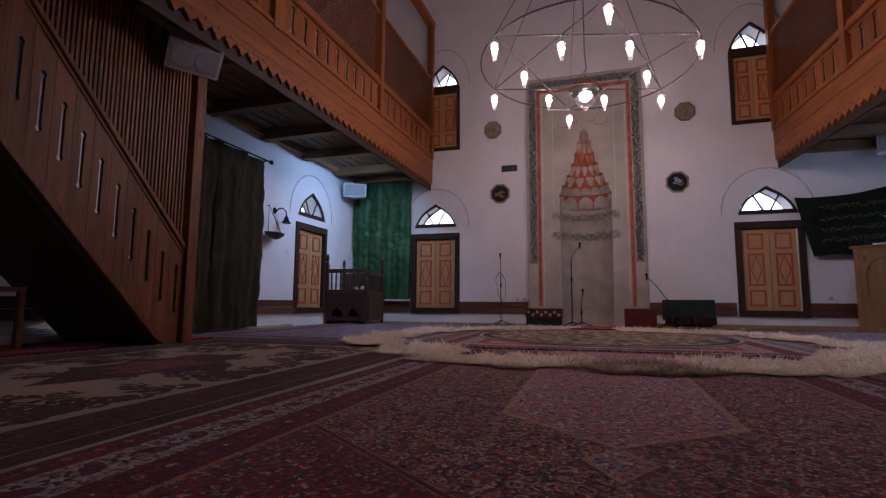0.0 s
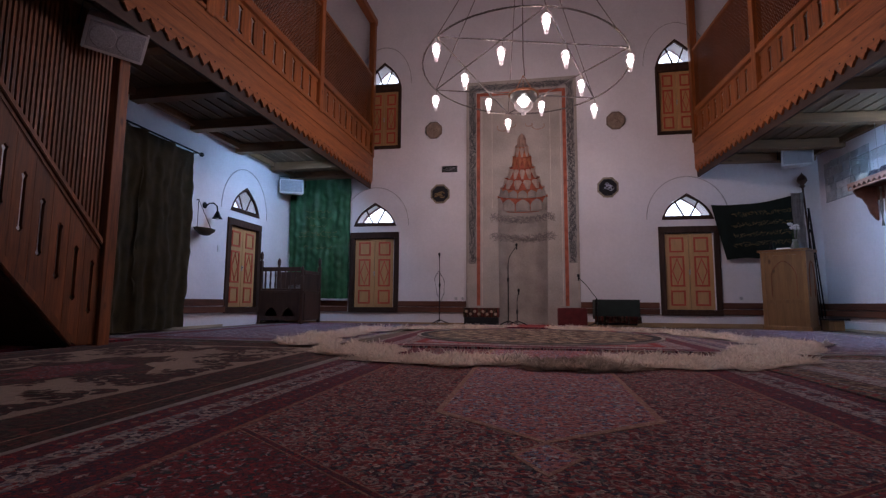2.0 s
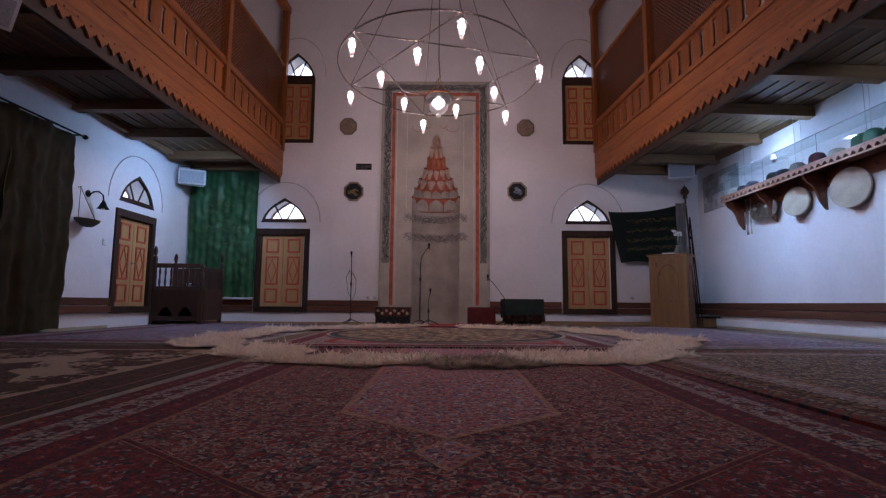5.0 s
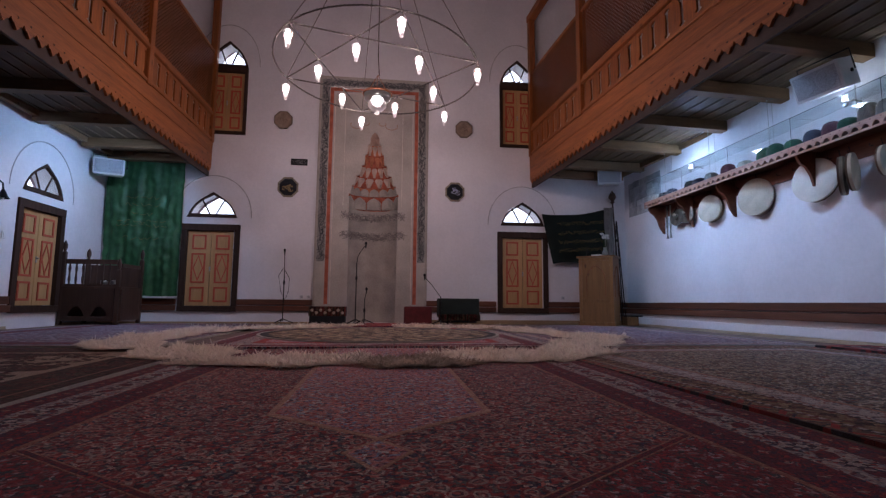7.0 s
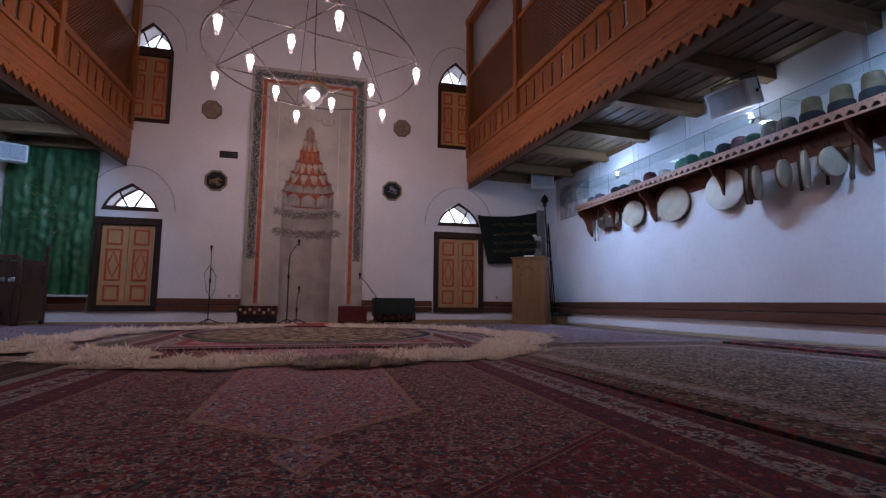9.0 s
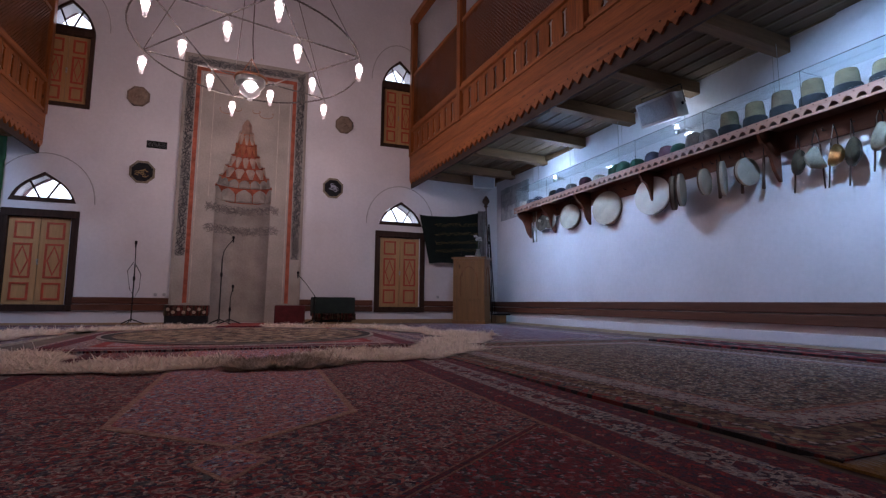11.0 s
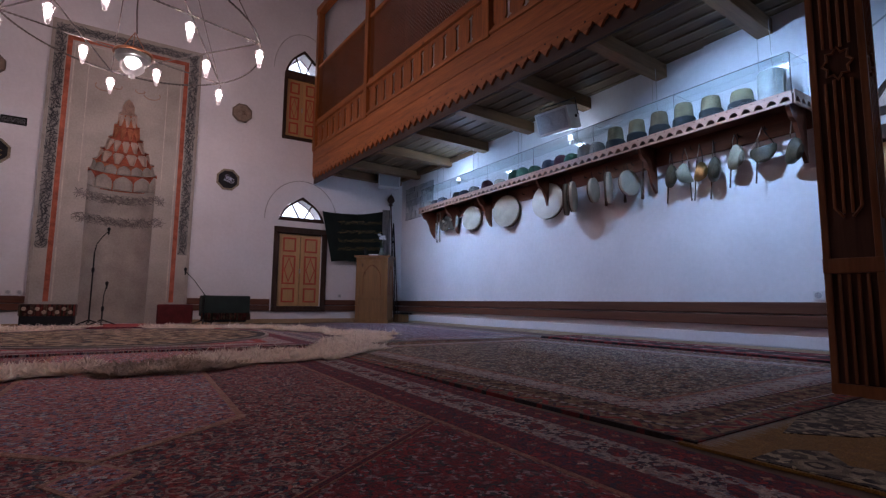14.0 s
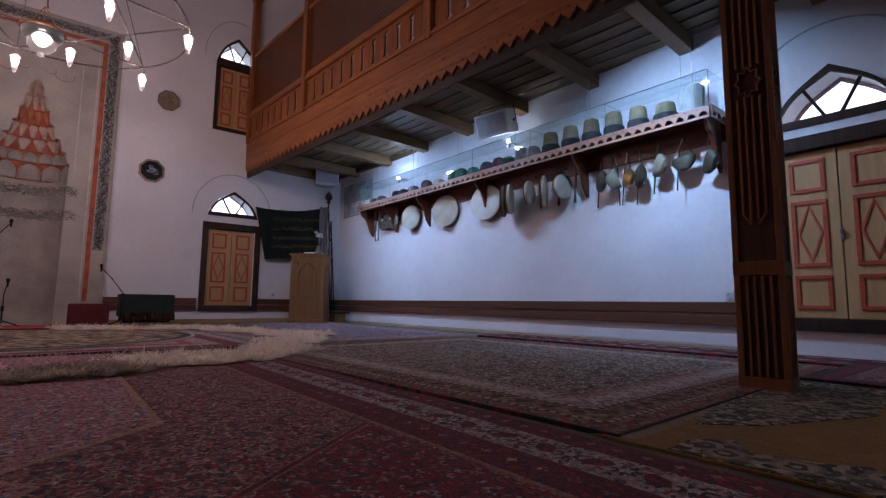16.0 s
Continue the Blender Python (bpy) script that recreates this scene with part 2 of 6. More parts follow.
def tube(bm, pts, r=0.01, n=8, closed=False):
    """A round bar along points."""
    pts = [Vector(p) for p in pts]
    rings = []
    for i, p in enumerate(pts):
        if closed:
            d = pts[(i + 1) % len(pts)] - pts[i - 1]
        else:
            d = pts[min(i + 1, len(pts) - 1)] - pts[max(i - 1, 0)]
        q = d.to_track_quat('Z', 'Y')
        rings.append([bm.verts.new(p + q @ Vector((r * math.cos(2 * math.pi * k / n), r * math.sin(2 * math.pi * k / n), 0))) for k in range(n)])
    pairs = list(zip(rings, rings[1:])) + ([(rings[-1], rings[0])] if closed else [])
    for a, b in pairs:
        for k in range(n):
            bm.faces.new((a[k], a[(k + 1) % n], b[(k + 1) % n], b[k]))
    if not closed:
        bm.faces.new(rings[0])
        bm.faces.new(rings[-1])
    return bm


def slab(bm, outline, depth, place, holes=()):
    """A flat outline with holes (lists of (u, v)), given a depth; place(u, v, w) gives the point."""
    loops = [outline, *holes]
    edges = []
    for lp in loops:
        vs = [bm.verts.new((u, v, 0)) for u, v in lp]
        edges += [bm.edges.new((vs[i], vs[(i + 1) % len(vs)])) for i in range(len(vs))]
    if holes:
        fs = [g for g in bmesh.ops.triangle_fill(bm, edges=edges, use_beauty=True, use_dissolve=False, normal=(0, 0, 1))["geom"] if isinstance(g, bmesh.types.BMFace)]
    else:
        fs = [bm.faces.new([e.verts[0] for e in edges])]
    ext = bmesh.ops.extrude_face_region(bm, geom=fs)
    top = [g for g in ext["geom"] if isinstance(g, bmesh.types.BMVert)]
    for q in top:
        q.co.z += depth
    done = set()
    for f in list(fs) + [g for g in ext["geom"] if isinstance(g, bmesh.types.BMFace)]:
        for q in f.verts:
            done.add(q)
    for q in done:
        q.co = Vector(place(*q.co))
    return bm


def mesh_of(name, bm, material, smooth=False):
    bmesh.ops.recalc_face_normals(bm, faces=bm.faces)
    me = bpy.data.meshes.new(name)
    bm.to_mesh(me)
    bm.free()
    for m in (material if isinstance(material, (list, tuple)) else [material]):
        me.materials.append(m)
    if smooth:
        me.polygons.foreach_set("use_smooth", [True] * len(me.polygons))
        me.set_sharp_from_angle(angle=radians(40))
    return me


def part(name, bm, material, parent, label="", smooth=False, at=None):
    me = bm if isinstance(bm, bpy.types.Mesh) else mesh_of(name, bm, material, smooth)
    ob = new(name, me)
    ob.parent = parent
    if at is not None:
        ob.matrix_basis = at
    return tagged(ob, label)


def thing(name, m, label, category, group="", kind=""):
    ob = new(name)
    ob.matrix_basis = m
    ob.empty_display_size = 0.1
    return tagged(ob, label, category, group, kind)


def solo(name, bm, material, label, category, group="", kind="", m=None, smooth=False):
    ob = new(name, mesh_of(name, bm, material, smooth))
    if m is not None:
        ob.matrix_basis = m
    return tagged(ob, label, category, group, kind)


def ogee(w, h, n=9, z0=0.0, u0=0.0, straight=False):
    """A pointed arch: two arcs, or two nearly straight slopes on short haunches, that meet in a tip."""
    left = []
    for k in range(n + 1):
        a = k / n
        u = -w / 2 + (w / 2) * (1 - math.cos(a * math.pi / 2)) ** 0.75
        v = h * (0.86 * math.sin(a * math.pi / 2) + 0.14 * a)
        if straight:
            u, v = -w / 2 * (1 - a), h * (0.40 * (1 - (1 - a) ** 5) + 0.60 * a)
        left.append((u0 + u, z0 + v))
    return left + [(2 * u0 - u, v) for u, v in reversed(left[:-1])]

# ---------- the room ----------
XL, XR, YB, YF, TOP = -5.16, 5.52, 10.2, -4.2, 8.6
UPX = {-1: -3.0, 1: 3.10}    # axes of the upper windows
WIN_X = 3.17            # axis of the windows on the back wall
LUN_W, LUN_H, LUN_Z = 0.90, 0.47, 2.13


def rect(u0, u1, v0, v1):
    return [(u0, v0), (u1, v0), (u1, v1), (u0, v1)]


def wall(name, place, outline, holes=(), depth=0.4):
    bm = slab(bmesh.new(), outline, depth, place, holes)
    return solo(name, bm, PLASTER, "white-washed rough plaster wall with window openings" if holes else "plain white-washed plaster wall", "wall", kind="structure")


up_hole = lambda s: [(UPX[s] - 0.34, 3.86), (UPX[s] + 0.34, 3.86), *reversed(ogee(0.68, 0.55, 9, 5.20, UPX[s]))]
lun = lambda c: list(reversed(ogee(LUN_W, LUN_H, 9, LUN_Z, c, True)))
shut = lambda c: rect(c - 0.45, c + 0.45, 0.33, 1.83)

wall("wall_north", lambda u, v, w: (u, YB + w, v), rect(XL - 0.4, XR + 0.4, 0, TOP),
     [lun(-WIN_X), lun(WIN_X), up_hole(-1), up_hole(1), shut(-WIN_X), shut(WIN_X), rect(-0.50, 0.54, 0.02, 3.95)])
wall("wall_west", lambda u, v, w: (XL - w, u, v), rect(YF, YB, 0, TOP), [lun(8.48), shut(8.48)])
wall("wall_east", lambda u, v, w: (XR + w, u, v), rect(YF, YB, 0, TOP), [[(u, v - 0.05) for u, v in lun(1.08)], shut(1.08)])
wall("wall_south", lambda u, v, w: (u, YF - w, v), rect(XL - 0.4, XR + 0.4, 0, TOP))
solo("ceiling", bx(XL - 0.4, XR + 0.4, YF - 0.4, YB + 0.4, TOP, TOP + 0.2), PLASTER, "plain white plaster ceiling", "ceiling", kind="structure")
solo("floor", bx(XL - 0.4, XR + 0.4, YF - 0.4, YB + 0.4, -0.2, 0.0), mat("floor boards", (0.16, 0.11, 0.08), 0.7, 4, 0.3), "worn brown boarded floor under the rugs", "floor", kind="structure")
solo("ground", bx(-60, 60, -60, 60, -0.5, -0.25), mat("outside ground", (0.25, 0.24, 0.2), 0.9, 0.6, 0.3), "pale ground outside the walls", "ground", kind="structure")

# pale sky outside the windows
SKYB_ = glow("overcast sky", (0.86, 0.92, 1.0), 2.2)
solo("backdrop_north", bx(-30, 30, 24.0, 24.2, -2, 30), SKYB_, "pale overcast sky beyond the windows", "backdrop", kind="structure")
solo("backdrop_west", bx(-24.2, -24.0, -20, 23, -2, 30), SKYB_, "pale overcast sky beyond the windows", "backdrop", kind="structure")
solo("backdrop_east", bx(24.0, 24.2, -20, 23, -2, 30), SKYB_, "pale overcast sky beyond the windows", "backdrop", kind="structure")

# niche behind the prayer niche; unseen backing added to keep sky out of shutter gaps
bm = bmesh.new()
for c in (-WIN_X, WIN_X):
    box(bm, c - 0.55, c + 0.55, YB + 0.16, YB + 0.20, 0.25, 1.9)
    box(bm, UPX[1 if c > 0 else -1] - 0.4, UPX[1 if c > 0 else -1] + 0.4, YB + 0.16, YB + 0.20, 3.8, 5.235)
box(bm, XL - 0.20, XL - 0.16, 7.93, 9.03, 0.25, 1.9)
box(bm, XR + 0.16, XR + 0.20, 0.53, 1.63, 0.25, 1.9)
solo("wall_backing", bm, FRAME, "added dark backing that keeps the sky out of the shutter gaps", "wall", kind="structure")

# dado rails and skirting, wall by wall, cut round the shutter frames
def run(name, pieces, label, category, material):
    for (a, b, c, d, e, f) in pieces:
        ob = solo(name, bx(a, b, c, d, e, f, min(0.012, (f - e) * 0.2, (d - c) * 0.4, (b - a) * 0.4)), material, label, category, kind="structure")


SH = 0.56
gap_x = [(XL, -WIN_X - SH), (-WIN_X + SH, -1.135), (1.135, WIN_X - SH), (WIN_X + SH, XR)]
for a, b in gap_x:
    run("dado_north", [(a, b, YB - 0.03, YB, 0.36, 0.475), (a, b, YB - 0.04, YB, 0.245, 0.352)], "dark brown wooden dado board on the plaster wall", "dado", DADO)
run("baseboard_north", [(XL, -1.135, YB - 0.025, YB, 0.0, 0.035), (1.135, XR, YB - 0.025, YB, 0.0, 0.085)], "pale brown wooden skirting board", "baseboard", BASEB)
for x0, x1, spans in ((XL, XL + 1, [(YF, 8.48 - SH), (8.48 + SH, YB - 0.045)]), (XR, XR - 1, [(YF, 1.08 - SH), (1.08 + SH, YB - 0.045)])):
    s = 1 if x1 > x0 else -1
    for a, b in spans:
        for d, z0, z1, nm, mt in ((0.035, 0.362, 0.475, "dado", DADO_Y), (0.06, 0.245, 0.352, "dado", DADO_Y), (0.025, 0.0, 0.045, "baseboard", BASEB_Y)):
            lo, hi = sorted((x0, x0 + s * d))
            run(nm + ("_west" if s > 0 else "_east"), [(lo, hi, a, b, z0, z1)], "dark brown wooden dado board on the plaster wall" if nm == "dado" else "pale brown wooden skirting board", nm, mt)
# plinth step below the dado on the east wall
run("trim_east", [(XR - 0.02, XR, 1.08 + SH, YB - 0.05, 0.05, 0.165)], "white plastered plinth below the dado", "trim", PLASTER)


# ---------- shuttered windows ----------
def leaf(parent, x0, x1, z0, z1, handle, rows):
    lf = part("shutter_leaf", bx(x0 + 0.004, x1 - 0.004, 0.03, 0.065, z0, z1, 0.004), PANEL, parent, "yellow pine leaf with three red-edged panels")
    w = x1 - x0
    for a, b, diamond in rows:
        bm = bmesh.new()
        u0, u1, v0, v1 = x0 + w * 0.2, x1 - w * 0.2, z0 + (z1 - z0) * a, z0 + (z1 - z0) * b
        t = 0.034
        box(bm, u0, u1, 0.015, 0.03, v0, v0 + t, 0.004)
        box(bm, u0, u1, 0.015, 0.03, v1 - t, v1, 0.004)
        box(bm, u0, u0 + t, 0.0155, 0.03, v0 + t, v1 - t, 0.004)
        box(bm, u1 - t, u1, 0.0155, 0.03, v0 + t, v1 - t, 0.004)
        part("panel_moulding", bm, REDP, lf, "red painted panel moulding")
        if diamond:
            bm = bmesh.new()
            cx, cz = (u0 + u1) / 2, (v0 + v1) / 2
            outer = [(cx, v0 + t), (u1 - t, cz), (cx, v1 - t), (u0 + t, cz)]
            inner = [(cx + (u - cx) * 0.78, cz + (v - cz) * 0.84) for u, v in outer]
            slab(bm, outer, 0.01, lambda u, v, q: (u, 0.019 + q, v), [list(reversed(inner))])
            part("diamond_moulding", bm, REDP, lf, "red painted diamond moulding")
    if handle:
        bm = bx(x0 - 0.012, x0 + 0.012, 0.012, 0.03, (z0 + z1) / 2 - 0.07, (z0 + z1) / 2 + 0.03, 0.003)
        lathe(bm, [(0.010, 0), (0.014, -0.02), (0.006, -0.03)], 10, x0, 0.012, (z0 + z1) / 2, 'y')
        part("latch", bm, STEEL, lf, "worn metal latch")
    return lf


ROWS = [(0.05, 0.25, False), (0.30, 0.70, True), (0.75, 0.95, False)]


def shutters(name, m, label, h0=0.23, h1=1.95, w=1.1, jamb=0.106):
    t = thing(name, m, label, "window shutters", kind="structure")
    part("window_frame", bx(-w / 2, w / 2, -0.035, 0.08, h1 - jamb - 0.022, h1, 0.008), FRAME, t)
    part("window_sill", bx(-w / 2, w / 2, -0.045, 0.08, h0, h0 + jamb, 0.008), FRAME, t)
    for s in (-1, 1):
        part("jamb", bx(*sorted((s * w / 2, s * (w / 2 - jamb))), -0.033, 0.08, h0 + jamb, h1 - jamb - 0.022, 0.008), FRAME, t)
    iw = w / 2 - jamb
    leaf(t, -iw, 0, h0 + jamb + 0.004, h1 - jamb - 0.03, False, ROWS)
    leaf(t, 0, iw, h0 + jamb + 0.004, h1 - jamb - 0.03, True, ROWS)
    return t


def lunette(name, m, w, h, label, bars=(-0.32, 0.32)):
    t = thing(name, m, label, "window", kind="structure")
    outer = ogee(w + 0.06, h + 0.05, 10, -0.045, 0, True)
    inner = ogee(w - 0.07, h - 0.085, 10, 0.03, 0, True)
    bm = slab(bmesh.new(), outer, 0.05, lambda u, v, q: (u, -0.012 + q, v), [list(reversed(inner))])
    part("window_frame", bm, FRAME, t, "dark painted pointed frame")
    for s in (-1, 1):
        bm = bmesh.new()
        tube(bm, [(s * w * 0.06, 0.03, 0.02), (s * w * 0.27, 0.03, h * 0.80)], 0.016, 6)
        part("glazing_bar", bm, FRAME, t)
    pn = part("pane", slab(bmesh.new(), ogee(w, h, 10, -0.01, 0, True), 0.004, lambda u, v, q: (u, 0.034 + q, v)), PANE, t)
    pn.visible_shadow = False
    part("outer_frame", tube(bmesh.new(), [(u, 0.385, v) for u, v in ogee(w - 0.02, h - 0.02, 10, 0.0, 0, True)], 0.022, 6), OUTERF, t, "faded mauve outer frame")
    return t


def arch_line(name, m, r, h, label):
    bm = bmesh.new()
    pts = [(-r, 0, -0.03)] + [(-r * math.cos(a), 0.0, h * math.sin(a)) for a in [math.pi * k / 24 for k in range(25)]] + [(r, 0, -0.03)]
    tube(bm, pts, 0.010, 6)
    return solo(name, bm, PLASTER_SHADE, label, "trim", kind="structure", m=m)


spots = [("window_1", pose(-WIN_X + 0.02, YB, 0)), ("window_2", pose(WIN_X + 0.02, YB, 0)), ("window_3", pose(XL, 8.48, 0, 0, 0, 90)), ("window_4", pose(XR, 1.08, 0, 0, 0, -90))]
for nm, m in spots:
    shutters(nm, m, "closed yellow pine shutters with red mouldings in a dark frame")
    lunette(nm + "_light", m @ pose(0, 0, LUN_Z - (0.05 if nm == "window_4" else 0)), LUN_W, LUN_H, "pointed lunette window with two slanting bars above the shutters")
    arch_line("trim_arch", m @ pose(0, 0, 2.12), 0.75, 0.82, "shallow plaster arch edge round the lunette, its shading painted grey")
for s, nm in ((-1, "window_5"), (1, "window_6")):
    m = pose(UPX[s], YB, 0)
    shutters(nm, m, "tall upper window with closed yellow pine shutters", 3.80, 5.215, 0.80, 0.066)
    lunette(nm + "_light", m @ pose(0, 0, 5.265), 0.74, 0.53, "pointed light of the upper window with dark bars")
    arch_line("trim_arch", m @ pose(0, 0, 5.3), 0.62, 0.85, "shallow plaster arch edge round the upper window, its shading painted grey")

# ---------- prayer niche ----------
STONE = mat("grey painted stone", (0.46, 0.42, 0.37), 0.85, 2.2, 0.16, 0.3, fine=35, spec=0.2)
STONE_D = mat("weathered niche stone", (0.40, 0.36, 0.32), 0.9, 3.0, 0.2, 0.3, fine=40, spec=0.2)
STONE_R = mat("faded red stone paint", (0.42, 0.12, 0.07), 0.85, 9, 0.35, 0.2, spec=0.2)
STONE_P = mat("pale line paint", (0.60, 0.54, 0.47), 0.85, 9, 0.2, 0.2, spec=0.2)
STONE_T = mat("terracotta muqarnas paint", (0.40, 0.27, 0.21), 0.85, 6, 0.3, 0.2, spec=0.2)
INK = mat("black script paint", (0.085, 0.085, 0.09), 0.85, 14, 0.4, 0.1, spec=0.2)
mih = thing("prayer_niche", pose(0, YB, 0), "tall grey stone prayer niche with script border and red painted lines", "mihrab")
hole = [(-0.47, 0.0), (0.50, 0.0), (0.50, 2.36)]
NICHE = [(0.52, 2.36), (0.53, 2.66), (0.49, 2.68), (0.47, 2.84), (0.41, 2.86), (0.38, 3.04), (0.31, 3.06), (0.28, 3.26), (0.225, 3.28), (0.21, 3.49), (0.175, 3.51), (0.155, 3.71), (0.115, 3.73), (0.11, 3.86), (0.07, 3.94), (0.02, 3.98)]
side = [(0.02 - (u - 0.02) * 1.0, v) for u, v in reversed(NICHE[:-1])]
outline = rect(-1.14, 1.14, 0.0, 5.15)
part("surround", slab(bmesh.new(), outline, 0.06, lambda u, v, q: (u, -0.06 + q, v), [list(reversed([(-0.46, 0.02), (0.50, 0.02), *NICHE, *side]))]), STONE, mih)
# shallow half-round back of the niche
bm = bmesh.new()
n, rows_ = 18, []
for v in (0.0, 0.6, 1.2, 1.8, 2.37):
    rows_.append([bm.verts.new((0.02 + 0.495 * -math.cos(math.pi * k / n), -0.055 + 0.34 * math.sin(math.pi * k / n), v)) for k in range(n + 1)])
for a, b in zip(rows_, rows_[1:]):
    for k in range(n):
        bm.faces.new((a[k], a[k + 1], b[k + 1], b[k]))
part("niche_back", bm, STONE_D, mih, "smooth weathered half-round niche", smooth=True)
# muqarnas: tiers of small pointed cells, each tier narrower and further out
STONE_O = mat("orange muqarnas paint", (0.46, 0.17, 0.09), 0.85, 6, 0.3, 0.2, spec=0.2)
STONE_B = mat("dark script ground", (0.29, 0.275, 0.255), 0.85, 6, 0.2, 0.2, spec=0.2)
STONE_L = mat("pale rose muqarnas paint", (0.52, 0.40, 0.33), 0.85, 6, 0.25, 0.2, spec=0.2)
ARCH_ = [(-0.46, 0.0), (-0.46, 0.55), (-0.36, 0.76), (-0.18, 0.90), (0.0, 1.0), (0.18, 0.90), (0.36, 0.76), (0.46, 0.55), (0.46, 0.0)]
VEE_ = [(-0.13, 0.0), (-0.44, 0.78), (-0.30, 0.97), (0.30, 0.97), (0.44, 0.78), (0.13, 0.0)]
# (foot, height, half width below and above, depth below and above, cells, cell outline, ground, cell)
tiers = [(2.36, 0.29, 0.53, 0.52, 0.34, 0.33, 5, ARCH_, STONE_R, STONE_D), (2.65, 0.18, 0.51, 0.46, 0.32, 0.29, 7, ARCH_, STONE_O, STONE_D),
         (2.83, 0.21, 0.46, 0.37, 0.28, 0.24, 6, VEE_, STONE_R, STONE_L), (3.04, 0.22, 0.37, 0.28, 0.23, 0.19, 7, VEE_, STONE_R, STONE_L),
         (3.26, 0.23, 0.27, 0.21, 0.18, 0.15, 6, VEE_, STONE_R, STONE_O), (3.49, 0.22, 0.20, 0.155, 0.14, 0.11, 5, VEE_, STONE_O, STONE_L)]
for z, h, w0, w1, d0, d1, cells, shape, ground_, cell_ in tiers:
    def bow(a, v, proud=0.0):
        hw, dep = w0 + (w1 - w0) * v, d0 + (d1 - d0) * v
        return (0.02 - (hw - proud) * math.cos(a), -0.055 + (dep - proud) * math.sin(a), z + h * v)

    bm = bmesh.new()
    rows_ = [[bm.verts.new(bow(math.pi * k / 24, v)) for k in range(25)] for v in (0.0, 0.5, 1.0)]
    for a, b in zip(rows_, rows_[1:]):
        for k in range(24):
            bm.faces.new((a[k], a[k + 1], b[k + 1], b[k]))
    part("muqarnas_tier", bm, ground_, mih, "painted ground of one tier of cells", smooth=True)
    for k in range(cells):
        am, wd = math.pi * (k + 0.5) / cells, math.pi / cells
        rim_ = [(am + wd * u, 0.05 + 0.9 * v) for u, v in shape]
        bm = bmesh.new()
        outer = [bm.verts.new(bow(a, v, 0.030)) for a, v in rim_]
        foot_ = [bm.verts.new(bow(a, v, -0.002)) for a, v in rim_]
        hollow = [bm.verts.new(bow(am + (a - am) * 0.72, 0.42 + (v - 0.42) * 0.76, 0.018)) for a, v in rim_]
        core = bm.verts.new(bow(am, 0.42, 0.007))
        n = len(rim_)
        for i in range(n):
            j = (i + 1) % n
            bm.faces.new((foot_[i], foot_[j], outer[j], outer[i]))
            bm.faces.new((outer[i], outer[j], hollow[j], hollow[i]))
            bm.faces.new((hollow[i], hollow[j], core))
        part("muqarnas_cell", bm, cell_, mih)
    bm = bmesh.new()
    tube(bm, [bow(math.pi * k / 18, 0.0, 0.006) for k in range(19)], 0.008, 5)
    part("tier_line", bm, STONE_R, mih, "thin red painted edge")
# ribbed half dome at the tip
bm = bmesh.new()
rows_ = []
for v, rr in ((3.71, 1.0), (3.79, 1.0), (3.86, 0.93), (3.92, 0.74), (3.96, 0.45), (3.98, 0.1)):
    rows_.append([bm.verts.new((0.02 - 0.115 * rr * (1 + 0.08 * math.cos(10 * math.pi * k / 20)) * math.cos(math.pi * k / 20), -0.055 + 0.10 * rr * (1 + 0.08 * math.cos(10 * math.pi * k / 20)) * math.sin(math.pi * k / 20), v)) for k in range(21)])
for a, b in zip(rows_, rows_[1:]):
    for k in range(20):
        bm.faces.new((a[k], a[k + 1], b[k + 1], b[k]))
part("crown_dome", bm, STONE_T, mih, "small ribbed reddish dome", smooth=True)
# faint red curls painted above the tip
for s in (-1, 1):
    bm = bmesh.new()
    for cx, cz, rr in ((0.36, 4.12, 0.13), (0.17, 4.16, 0.07)):
        tube(bm, [(s * (cx + rr * math.cos(a)), -0.0605, cz + rr * 0.6 * math.sin(a)) for a in [2.6 + 0.42 * k for k in range(11)]], 0.009, 4)
    part("painted_curl", bm, STONE_T, mih, "faint red painted curl")
# back closure behind the cells
part("niche_head", bx(-0.55, 0.58, 0.37, 0.42, 0.0, 4.1), STONE_D, mih)


def strip(name, x0, x1, z0, z1, d, m, label=""):
    part(name, bx(x0, x1, -0.06 - d, -0.058, z0, z1, 0.0015), m, mih, label)


for s in (-1, 1):
    strip("red_strip", *sorted((s * 0.85, s * 0.92)), 0.39, 4.90, 0.006, STONE_R, "faded red painted line")
    strip("pale_strip", *sorted((s * 0.80, s * 0.82)), 0.39, 4.80, 0.004, STONE_P)
    strip("pale_strip", *sorted((s * 0.59, s * 0.605)), 2.4, 4.45, 0.004, STONE_P)
    strip("script_ground", *sorted((s * 0.935, s * 1.09)), 1.25, 5.08, 0.0015, STONE_B)
    strip("edge_strip", *sorted((s * 1.095, s * 1.14)), 0.0, 5.15, 0.010, STONE_D)
strip("red_strip", -0.85, 0.85, 4.83, 4.90, 0.006, STONE_R, "faded red painted line")
strip("script_ground", -0.93, 0.93, 4.95, 5.08, 0.0015, STONE_B)
strip("pale_strip", -0.80, 0.80, 4.78, 4.80, 0.004, STONE_P)
strip("pale_strip", -0.59, 0.59, 4.43, 4.445, 0.004, STONE_P)


